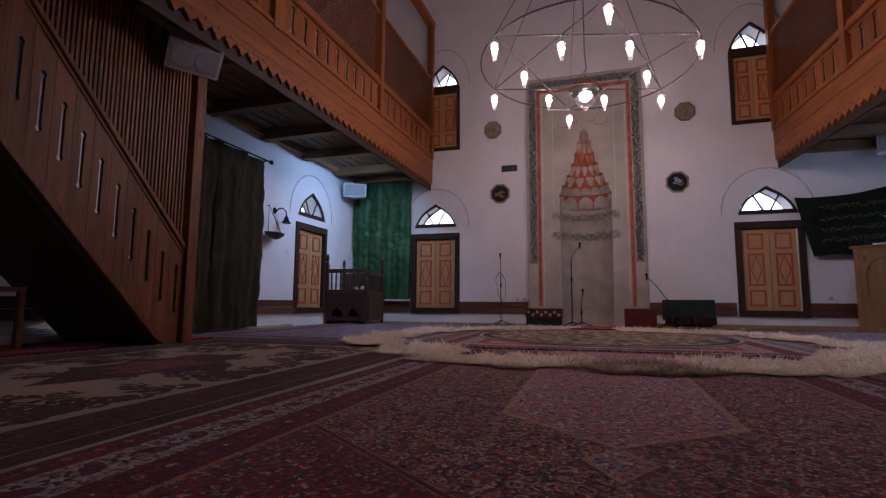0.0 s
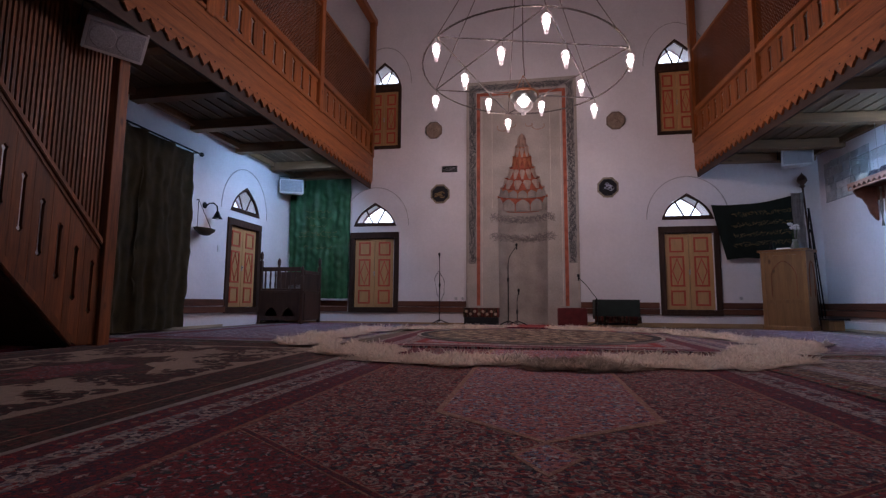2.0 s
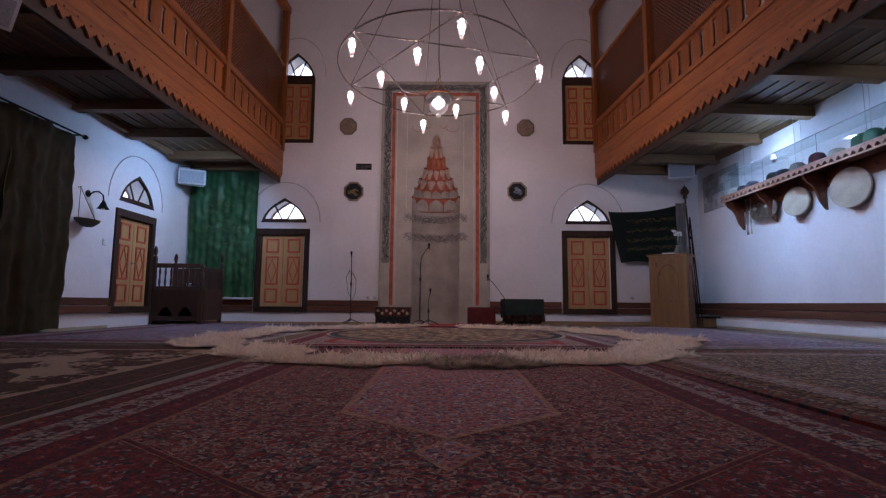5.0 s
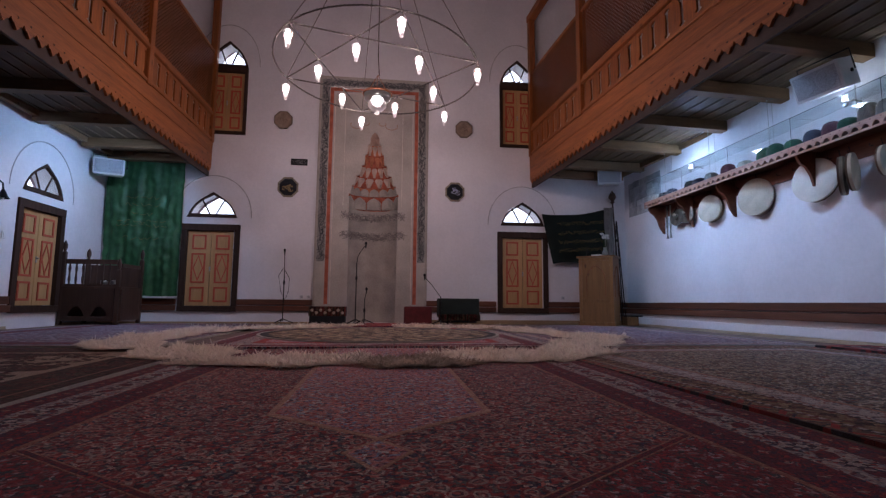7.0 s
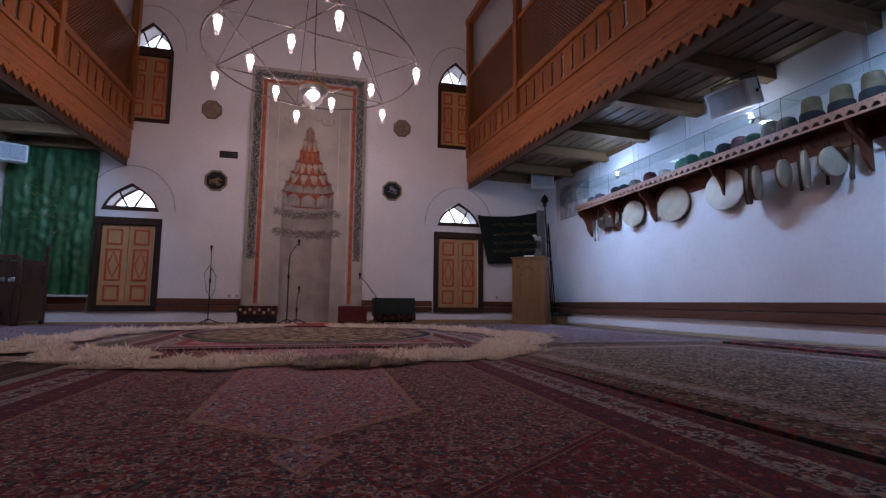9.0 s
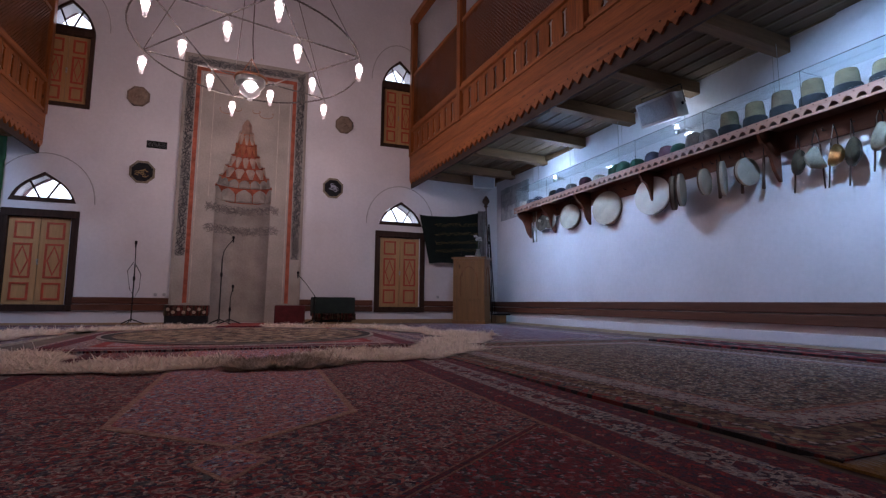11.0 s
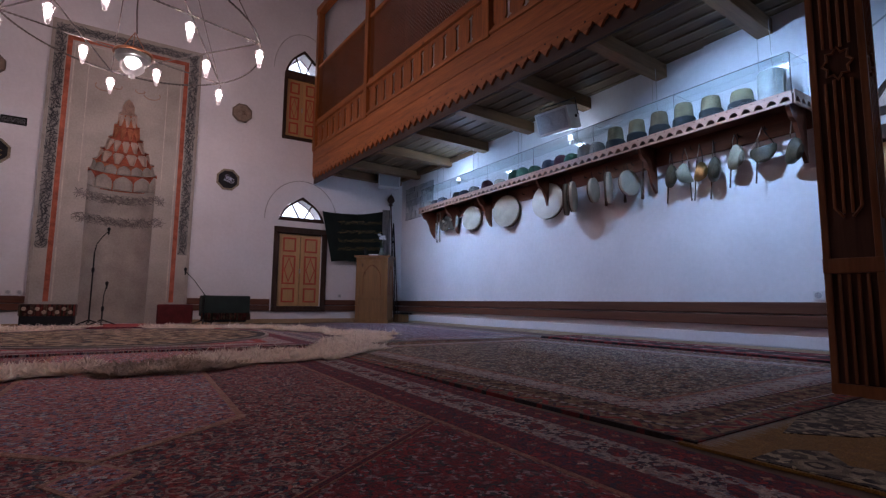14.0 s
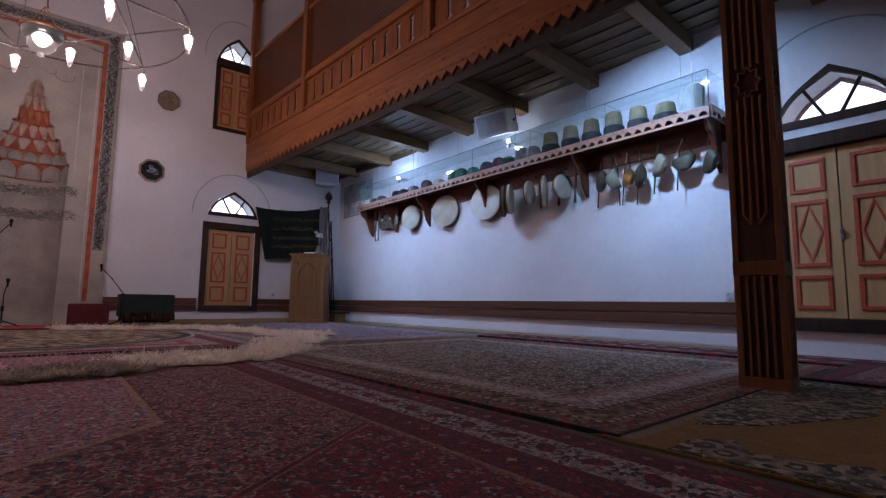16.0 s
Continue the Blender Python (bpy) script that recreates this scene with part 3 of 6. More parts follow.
def scribble(rng, w, h, steps, r, y, horiz=True):
    """Unreadable flowing script: short curved strokes that fill a band."""
    bm = bmesh.new()
    L = max(w, h)
    across = min(w, h)
    for k in range(steps):
        c = (k + rng.random()) / steps * L
        o = (rng.random() - 0.5) * across * 0.7
        ln_, a = across * rng.uniform(0.35, 0.8), rng.uniform(-1.4, 1.4)
        cv = rng.uniform(-0.6, 0.6)
        pts = []
        for q in range(5):
            f = q / 4 - 0.5
            p, s_ = c + ln_ * f * math.cos(a) + cv * across * (0.25 - f * f), o + ln_ * f * math.sin(a)
            s_ = max(-across * 0.47, min(across * 0.47, s_))
            pts.append((p, y, s_) if horiz else (s_, y, p))
        tube(bm, pts, r, 4)
    return bm


rng = random.Random(4)
INK_G = mat("worn grey script paint", (0.23, 0.21, 0.195), 0.85, 14, 0.4, 0.1, spec=0.2)
for s in (-1, 1):
    ob = part("script_band", scribble(rng, 0.17, 3.7, 330, 0.0055, -0.0625, False), INK, mih, "black painted script that cannot be read")
    tagged(ob, kind="stuff").matrix_basis = pose(s * 1.01, 0, 1.28)
ob = part("script_band", scribble(rng, 2.1, 0.17, 190, 0.0055, -0.0625), INK, mih, "black painted script that cannot be read")
tagged(ob, kind="stuff").matrix_basis = pose(-1.05, 0, 5.015)
for z in (2.20, 1.80):
    bm = scribble(rng, 1.28, 0.19, 190, 0.004, 0.0)
    for q in bm.verts:
        a = (q.co.x - 0.64) / 0.495
        if abs(a) < 0.98:
            q.co.y += -0.055 + 0.34 * math.sqrt(1 - a * a) - 0.006
        else:
            q.co.y += -0.062
    ob = part("script_band", bm, INK_G, mih, "black painted script that cannot be read")
    tagged(ob, kind="stuff").matrix_basis = pose(0.02 - 0.64, 0, z)

# ---------- galleries ----------
def tooth_edge(length, pitch, top, low):
    pts = []
    k = int(length / pitch)
    p = length / k
    for i in range(k):
        for f, g in ((0.0, 0.0), (0.14, 0.42), (0.24, 0.40), (0.36, 0.72), (0.5, 1.0), (0.64, 0.72), (0.76, 0.40), (0.86, 0.42)):
            pts.append((i * p + f * p, top - (top - low) * g))
    pts.append((length, top))
    return pts


def slot_board(w, z0, z1):
    a, b, s = z0 + 0.045, z1 - 0.04, 0.031
    rgt = [(w / 2, z0), (w / 2, a), (w / 2 - s * 1.9, a + 0.025), (w / 2 - s * 0.9, a + 0.05), (w / 2 - s, b - 0.05), (w / 2 - s * 1.9, b - 0.025), (w / 2, b), (w / 2, z1)]
    return rgt + [(-u, v) for u, v in reversed(rgt)]


def gallery(m, s, posts, length, depth_at, label):
    """Local frame: fascia along -y from the back wall, the deck towards s * x."""
    g = thing("gallery", m, label, "gallery")
    X = lambda a, b: sorted((s * a, s * b))
    # scalloped front board, plain board, dark board behind
    bm = bmesh.new()
    edge = tooth_edge(length, 0.17, 3.10, 3.00)
    slab(bm, [(0, 3.37), *edge, (length, 3.37)], 0.03, lambda u, v, q: (-s * 0.03 + s * q, -u, v))
    part("scalloped_board", bm, PINE_Y, g, "orange pine board with a scalloped lower edge")
    # dark discs paint the shade inside the small drilled holes
    bm = bmesh.new()
    k = int(length / 0.17)
    for i in range(k):
        lathe(bm, [(0.011, -0.0325), (0.011, -0.029)], 6, 0, -(i + 0.5) * length / k, 3.13, 'x')
    if s < 0:
        for q in bm.verts:
            q.co.x = -q.co.x
    tagged(part("drilled_dots", bm, FRAME, g), kind="stuff")
    part("fascia_board", bx(*X(-0.035, 0.0), -length, 0, 3.376, 3.62, 0.006), PINE_Y, g)
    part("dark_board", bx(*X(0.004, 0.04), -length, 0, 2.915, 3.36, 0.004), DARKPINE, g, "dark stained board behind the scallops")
    part("foot_moulding", bx(*X(-0.055, 0.0), -length, 0, 3.625, 3.67, 0.01), PINE_Y, g)
    part("hand_rail", bx(*X(-0.06, 0.06), -length, 0, 4.13, 4.20, 0.014), PINE_Y, g)
    part("rail_moulding", bx(*X(-0.035, 0.03), -length, 0, 4.205, 4.27, 0.01), PINE_Y, g)
    part("lattice_rail", bx(*X(-0.03, 0.03), -length, -0.02, 5.42, 5.48, 0.008), PINE_Y, g)
    # boards with pierced slots between the posts
    for a, b in zip(posts, posts[1:]):
        n = round((b - a - 0.13) / 0.28)
        w = (b - a - 0.13) / n
        board = mesh_of("slotted_board", slab(bmesh.new(), slot_board(w - 0.002, 3.672, 4.128), 0.024, lambda u, v, q: (-s * 0.012 + s * q, u, v)), PINE_Z)
        for i in range(n):
            part("slotted_board", board, None, g, at=pose(0, -a - 0.065 - (i + 0.5) * w, 0))
    for p in posts:
        part("post", bx(-0.065, 0.065, -p - 0.065, -p + 0.065, 3.60, 6.7, 0.012), PINE_Z, g)
    part("top_beam", bx(*X(-0.08, 0.08), -length, 0, 6.68, 6.82, 0.012), PINE_Y, g)
    # lattice of crossed laths
    for a, b in zip(posts, posts[1:]):
        bm = bmesh.new()
        y0, y1, z0, z1 = -b + 0.066, -a - 0.066, 4.272, 5.42
        step, hw = 0.064, 0.0066
        span = (y1 - y0) + (z1 - z0)
        for sgn, off in ((1, -0.006), (-1, 0.006)):
            c = step
            while c < span:
                if sgn > 0:
                    p0 = (y0 + max(0, c - (z1 - z0)), z0 + min(c, z1 - z0))
                    p1 = (y0 + min(c, y1 - y0), z0 + max(0, c - (y1 - y0)))
                else:
                    p0 = (y1 - max(0, c - (z1 - z0)), z0 + min(c, z1 - z0))
                    p1 = (y1 - min(c, y1 - y0), z0 + max(0, c - (y1 - y0)))
                d = 0.0055
                vs = [bm.verts.new((off + dx, py, pz + q)) for dx in (-d, d) for (py, pz) in (p0, p1) for q in (-hw * 1.4, hw * 1.4)]
                for f in ((0, 1, 3, 2), (4, 6, 7, 5), (0, 4, 5, 1), (2, 3, 7, 6), (0, 2, 6, 4), (1, 5, 7, 3)):
                    bm.faces.new([vs[i] for i in f])
                c += step
        part("lattice", bm, OLDRED, g, "fine diagonal lattice screen")
    # deck seen from below
    far = depth_at
    x = 0.05
    while x < far:
        x1 = min(x + 0.205, far)
        part("deck_board", bx(*X(x, x1 - 0.006), -length, 0, 3.315, 3.345), PLANK, g)
        part("batten", bx(*X(x1 - 0.02, x1 + 0.012), -length, 0, 3.296, 3.313, 0.003), BATTEN, g)
        x = x1
    for y in (-0.15, -0.95, -2.17, -3.36, -4.55, -5.70, -6.85, -8.00, -9.20, -10.40, -11.6, -12.8):
        if -y < length:
            part("joist", bx(*X(0.042, far), y - 0.075, y + 0.075, 3.135, 3.295, 0.008), BEAM, g, "squared timber joist")
    part("wall_plate", bx(*X(far - 0.1, far - 0.02), -length, 0, 3.20, 3.294, 0.006), BEAM, g)
    return g


gallery(pose(3.39, 10.17, 0, 0, 0, 3.6), 1, [0.08, 2.45, 5.66, 8.9, 12.1], 13.0, 2.04, "orange pine gallery with slotted balustrade and lattice screens along the wall")
gallery(pose(-3.25, 10.17, 0, 0, 0, -0.8), -1, [0.08, 2.71, 5.55, 8.4, 11.2], 13.0, 1.82, "orange pine gallery with slotted balustrade and lattice screens along the wall")


# ---------- pillars ----------
def pillar(m, label):
    t = thing("pillar", m, label, "pillar")
    w = 0.115
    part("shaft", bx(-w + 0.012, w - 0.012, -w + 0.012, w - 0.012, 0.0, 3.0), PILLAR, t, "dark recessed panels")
    for a in (-1, 1):
        for b in (-1, 1):
            part("corner_board", bx(*sorted((a * w, a * (w - 0.03))), *sorted((b * w, b * (w - 0.03))), 0.0, 3.0, 0.004), RELIEF, t)
    for z0, z1 in ((0.0, 0.07), (0.595, 0.668), (2.6, 2.68)):
        part("cross_band", bx(-w - 0.002, w + 0.002, -w - 0.002, w + 0.002, z0, z1, 0.004), RELIEF, t)
    for r in (0, 90, 180, 270):
        bm = bmesh.new()
        for i in range(4):
            x = -0.055 + i * 0.0365
            box(bm, x - 0.006, x + 0.006, -w + 0.002, -w + 0.014, 0.075, 0.59, 0.002)
        part("lower_fillet", bm, RELIEF, t, at=pose(0, 0, 0, 0, 0, r))
        bm = bmesh.new()
        for i in range(4):
            x = -0.052 + i * 0.0347
            sh = 0.03 if i in (0, 3) else 0.0
            tube(bm, [(x, -w + 0.006, 0.885 + sh), (x, -w + 0.006, 1.565 - sh * 0.4)], 0.007, 6)
            tube(bm, [(x, -w + 0.006, 1.725 + sh * 0.4), (x, -w + 0.006, 2.58)], 0.007, 6)
        for q in (-1, 1):
            tube(bm, [(q * 0.052, -w + 0.006, 0.915), (q * 0.017, -w + 0.006, 0.865)], 0.007, 6)
        star = []
        for i in range(16):
            rr = 0.062 if i % 2 == 0 else 0.044
            a = math.pi * i / 8
            star.append((rr * math.sin(a), -w + 0.005, 1.645 + rr * 1.35 * math.cos(a)))
        tube(bm, star, 0.007, 6, closed=True)
        part("star_fillet", bm, RELIEF, t, "carved star and straight fillets", at=pose(0, 0, 0, 0, 0, r))
    return t


pillar(pose(3.315, 0.965, 0, 0, 0, 8), "dark wooden pillar with carved star and vertical fillets")

# ---------- chandelier ----------
CC = Vector((0.116, 6.66, 3.656))
ch = thing("chandelier", pose(*CC), "large chain-hung ring chandelier with twelve glass lamps", "chandelier")
RR = 1.40
hang_z = lambda x, y: -0.0277 * x - 0.0545 * y       # the ring hangs a little out of level


def twisted(pts, r=0.0075, pitch=0.10, closed=False):
    """Two iron strands wound round each other along a line."""
    way = [Vector(p) for p in pts] + ([Vector(pts[0])] if closed else [])
    bm = bmesh.new()
    for ph in (0, math.pi):
        out, run_ = [], 0.0
        for a, b in zip(way, way[1:]):
            d = b - a
            n = max(1, round(d.length / (pitch / 6)))
            u = d.normalized()
            v = u.cross(Vector((0, 0, 1))).normalized()
            w = u.cross(v)
            for i in range(n):
                q = ph + 2 * math.pi * (run_ + d.length * i / n) / pitch
                out.append(tuple(a + d * (i / n) + (v * math.cos(q) + w * math.sin(q)) * r))
            run_ += d.length
        if not closed:
            out.append(tuple(way[-1]))
        tube(bm, out, r * 0.95, 4, closed=closed)
    return bm


around = lambda r, a: (r * math.cos(a), r * math.sin(a), hang_z(r * math.cos(a), r * math.sin(a)))
pts12 = [around(RR, math.pi * k / 24) for k in range(48)]
part("ring", twisted(pts12, closed=True), CHAIN, ch, "thin twisted iron ring")
tip = [around(RR, math.radians(101.4 + 60 * k)) for k in range(6)]
for tri in ((0, 2, 4), (1, 3, 5)):
    for i in range(3):
        part("star_chain", twisted([tip[tri[i]], tip[tri[(i + 1) % 3]]], 0.0066), CHAIN, ch)
for p in tip:
    part("hanger", tube(bmesh.new(), [p, (p[0] * 0.5, p[1] * 0.5, 1.4 - 0.05), (0, 0, 3.0)], 0.006, 5), CHAIN, ch, "thin hanging chain")
part("hanger", tube(bmesh.new(), [(0, 0, 4.95), (0, 0, 0.2), (0.02, 0, -0.08)], 0.009, 6), CHAIN, ch, "central hanging chain")
cross = [around(RR / math.sqrt(3), math.radians(131.4 + 60 * k)) for k in range(6)]
GLASS_ON = glass_mat("lamp glass", (1, 0.96, 0.94), 0.28, 1.3)
shade = mesh_of("glass_shade", lathe(bmesh.new(), [(0.034, 0), (0.056, -0.025), (0.046, -0.055), (0.03, -0.17), (0.018, -0.20), (0.022, -0.215), (0.0, -0.235)], 14), GLASS_ON, True)
flame = mesh_of("bulb", lathe(bmesh.new(), [(0.006, 0.0), (0.020, -0.02), (0.025, -0.05), (0.015, -0.13), (0.0, -0.16)], 12), BULB, True)
for p in tip + cross:
    hang = part("lamp_hook", tube(bmesh.new(), [(0, 0, 0), (0.02, 0, -0.05), (0, 0, -0.1)], 0.006, 5), STEEL, ch, at=pose(p[0], p[1], p[2]))
    sh = part("glass_shade", shade, None, ch, "small clear glass lamp", at=pose(p[0], p[1], p[2] - 0.10))
    sh.visible_shadow = False
    fl = part("bulb", flame, None, ch, "glowing bulb", at=pose(p[0], p[1], p[2] - 0.105))
    fl.visible_shadow = False
# central hanging bowl lamp
part("bowl_rim", lathe(bmesh.new(), [(0.195, 0), (0.21, 0.008), (0.205, 0.026), (0.188, 0.026), (0.185, 0.0), (0.195, 0.0)], 28, 0, 0, -0.36), COPPER, ch, "copper rim", smooth=True)
bw = part("glass_bowl", lathe(bmesh.new(), [(0.185, 0.0), (0.18, -0.06), (0.13, -0.11), (0.125, -0.17), (0.08, -0.22), (0.03, -0.24), (0.035, -0.27), (0.0, -0.29)], 24, 0, 0, -0.36), GLASS_ON, ch, "cut glass bowl", smooth=True)
bw.visible_shadow = False
fl = part("bulb", lathe(bmesh.new(), [(0.02, 0.02), (0.06, -0.01), (0.07, -0.04), (0.055, -0.085), (0.03, -0.12), (0, -0.14)], 14, 0, 0, -0.38), BULB, ch, "glowing bulb", smooth=True)
fl.visible_shadow = False
for k in range(3):
    a = 2 * math.pi * k / 3 + 0.5
    part("bowl_chain", tube(bmesh.new(), [(0.19 * math.cos(a), 0.19 * math.sin(a), -0.33), (0, 0, -0.07)], 0.005, 5), COPPER, ch)
for i, p in enumerate(tip + cross):
    lamp("chandelier_light", "POINT", pose(CC.x + p[0], CC.y + p[1], CC.z + p[2] - 0.17), 13.5, (1.0, 0.745, 0.665), 0.04)
lamp("chandelier_light", "POINT", pose(CC.x, CC.y, CC.z - 0.44), 18.0, (1.0, 0.745, 0.665), 0.06)

# ---------- cool wall lamps ----------
def wall_lamp(m, watts, down=False):
    t = thing("wall_lamp", m, "small bright cool-white spot lamp on the wall", "lamp", group="cool spot lamps")
    part("bracket", tube(bmesh.new(), [(0, 0, 0.04), (0, -0.12, 0.06), (0, -0.22, 0.0)], 0.008, 6), STEEL, t)
    part("lamp_head", lathe(bmesh.new(), [(0.02, -0.03), (0.035, 0.0), (0.035, 0.03), (0.03, 0.03), (0.02, 0.0)], 14, 0, -0.22, 0), STEEL, t, smooth=True)
    b = part("bulb", lathe(bmesh.new(), [(0.012, 0.0), (0.028, 0.02), (0.024, 0.05), (0.0, 0.062)], 12, 0, -0.22, 0.01), COOLG, t, "glowing bulb", smooth=True)
    b.visible_shadow = False
    if down:    # a reflector behind the bulb throws its light down on the wall
        lamp("cool_light", "AREA", t.matrix_basis @ look((0, -0.24, 0.0), (0, 0.0, -0.2)), watts, COOL, 0.06)
    else:
        lamp("cool_light", "POINT", t.matrix_basis @ pose(0, -0.22, 0.045), watts, COOL, 0.03)


wall_lamp(pose(XR, 7.48, 2.66, 0, 0, -90), 18)
wall_lamp(pose(XR, 4.70, 2.66, 0, 0, -90), 15, True)


def wash_lamp(x, y, s, watts, spread=120):
    """A small LED flood fixed behind the gallery fascia, turned to the wall."""
    t = thing("wash_lamp", pose(x, y, 3.13), "small cool-white LED flood hidden behind the gallery front", "lamp", group="wash lamps")
    part("housing", bx(-0.05, 0.05, -0.09, 0.09, -0.03, 0.0, 0.006), METAL, t)
    part("diffuser", bx(-0.04, 0.04, -0.08, 0.08, -0.036, -0.031), COOLG, t, "glowing diffuser")
    lamp("wash_light", "AREA", look((x, y, 3.085), (x + s * 1.5, y, 1.45)), watts, COOL, 0.05).data.spread = radians(spread)


for y, w_ in ((2.4, 36), (5.6, 17), (7.6, 34)):
    wash_lamp(4.09 - (y - 1.9) * 0.063, y, 1, w_)
wash_lamp(-3.46, 8.5, -1, 44, 170)

# ---------- rugs ----------
RED, PLUM, NAVY, CREAM, TAN, ROSE, SKYB, OCHRE, BLACK, GREENY = (0.24, 0.028, 0.028), (0.10, 0.016, 0.030), (0.035, 0.04, 0.085), (0.30, 0.245, 0.19), (0.30, 0.19, 0.11), (0.30, 0.10, 0.09), (0.20, 0.24, 0.32), (0.26, 0.15, 0.04), (0.018, 0.015, 0.017), (0.07, 0.075, 0.045)
C_FIELD = carpet("red flowered pile", [(0.24, 0.028, 0.028), (0.03, 0.008, 0.02), (0.15, 0.02, 0.025), (0.40, 0.12, 0.10), (0.03, 0.028, 0.06), (0.26, 0.03, 0.028), (0.11, 0.10, 0.10), (0.46, 0.31, 0.26)], 42, 4, PLUM, 0.2, 0, 0.5, gain=(1.4, 1.6, 1.62))
C_SPAN = carpet("red pile with white rosettes", [(0.20, 0.018, 0.022), (0.04, 0.01, 0.02), (0.34, 0.24, 0.23), (0.28, 0.03, 0.03), (0.03, 0.05, 0.05), (0.20, 0.018, 0.022)], 46, 4, PLUM, 0.25, 31, 0.6, gain=(1.5, 1.6, 1.75))
C_PALE = carpet("rose flowered pile", [(0.34, 0.12, 0.11), (0.05, 0.02, 0.04), (0.46, 0.36, 0.35), (0.24, 0.04, 0.04), (0.14, 0.17, 0.25), (0.40, 0.17, 0.15)], 40, 5, ROSE, 0.15, 3, 0.6, gain=(1.9, 1.9, 1.9))
C_PLUM = carpet("plum guard pile", [PLUM, (0.045, 0.01, 0.02), (0.10, 0.02, 0.035), RED, (0.02, 0.02, 0.05)], 40, 5, PLUM, 0.4, 5, gain=(1.7, 1.45, 1.45))
C_BAND = carpet("light border pile", [(0.40, 0.36, 0.34), (0.03, 0.03, 0.06), (0.46, 0.39, 0.34), (0.20, 0.20, 0.25), (0.26, 0.04, 0.04), (0.42, 0.38, 0.36)], 40, 9, NAVY, 0.1, 7, 0.5)
C_LINE = carpet("tan line pile", [(0.34, 0.19, 0.14), (0.24, 0.09, 0.07), (0.36, 0.22, 0.17), (0.22, 0.09, 0.08)], 40, 5, TAN, 0.1, 9)
C_TANL = carpet("light tan line pile", [(0.46, 0.30, 0.22), (0.36, 0.19, 0.14), (0.46, 0.31, 0.24), (0.30, 0.15, 0.12)], 40, 5, TAN, 0.1, 10)
C_CREAM = carpet("cream pile", [CREAM, (0.33, 0.27, 0.21), CREAM, (0.30, 0.25, 0.2), CREAM], 20, 2.2, (0.08, 0.035, 0.03), 0.0, 11, gain=(1.5, 1.4, 1.35))
C_DARK = carpet("dark floral pile", [(0.016, 0.011, 0.010), (0.08, 0.013, 0.012), (0.028, 0.022, 0.012), (0.20, 0.045, 0.038), (0.13, 0.095, 0.065)], 26, 7, BLACK, 0.45, 13, gain=(0.95, 0.95, 0.9))
C_GREYTAN = carpet("grey tan pile", [(0.17, 0.125, 0.09), (0.03, 0.025, 0.03), (0.26, 0.22, 0.18), (0.17, 0.05, 0.04), (0.06, 0.065, 0.10), (0.44, 0.40, 0.36)], 26, 3, (0.10, 0.09, 0.08), 0.15, 15, 0.8, gain=(1.35, 1.3, 1.2))
C_BLUE = carpet("violet blue pile", [(0.09, 0.08, 0.12), (0.15, 0.13, 0.18), (0.035, 0.03, 0.055), (0.34, 0.31, 0.35), (0.17, 0.06, 0.08)], 17, 4, (0.09, 0.08, 0.15), 0.2, 17, 0.75)
C_OCHRE = carpet("ochre pile", [OCHRE, (0.23, 0.13, 0.035), OCHRE, (0.28, 0.17, 0.05)], 12, 3, (0.17, 0.1, 0.03), 0.4, 19, gain=(1.2, 1.1, 0.9))
C_TANB = carpet("tan guard pile", [(0.22, 0.15, 0.09), (0.14, 0.03, 0.03), (0.27, 0.21, 0.14), (0.03, 0.03, 0.05), (0.34, 0.27, 0.19)], 24, 6, (0.12, 0.09, 0.06), 0.3, 27, gain=(1.25, 1.15, 1.0))
C_FLOR = carpet("cream and black floral pile", [(0.16, 0.14, 0.11), BLACK, (0.06, 0.05, 0.04), (0.34, 0.30, 0.22), (0.03, 0.03, 0.035), (0.30, 0.26, 0.20)], 18, 5, (0.05, 0.04, 0.03), 0.3, 29, 0.8, gain=(1.5, 1.45, 1.35))
C_BEIGE = carpet("beige scroll pile", [(0.36, 0.27, 0.18), BLACK, (0.34, 0.24, 0.15), (0.02, 0.016, 0.014), (0.16, 0.07, 0.04), (0.46, 0.36, 0.25)], 8, 4, (0.14, 0.09, 0.06), 0.1, 21, 0.9, gain=(1, 1, 1))
C_BLACK = carpet("black red pile", [BLACK, (0.03, 0.025, 0.035), BLACK, (0.20, 0.02, 0.02)], 10, 3, BLACK, 0.5, 23)
C_RED = carpet("bright red pile", [(0.30, 0.03, 0.03), (0.24, 0.02, 0.025), RED, (0.30, 0.05, 0.04)], 26, 4, RED, 0.3, 25)
FRINGE = mat("white cotton fringe", (0.45, 0.42, 0.38), 0.95, 30, 0.2, 0.4, fine=220)


def sheet(bm, outline, z, th, wave=0.0, holes=(), seed=0):
    """A rug layer: outline at height z with a thickness, its surface gently uneven."""
    slab(bm, outline, th, lambda u, v, q: (u, v, z + q), holes)
    return bm


def ring_of(x0, x1, y0, y1, t):
    return rect(x0, x1, y0, y1), [list(reversed(rect(x0 + t, x1 - t, y0 + t, y1 - t)))]


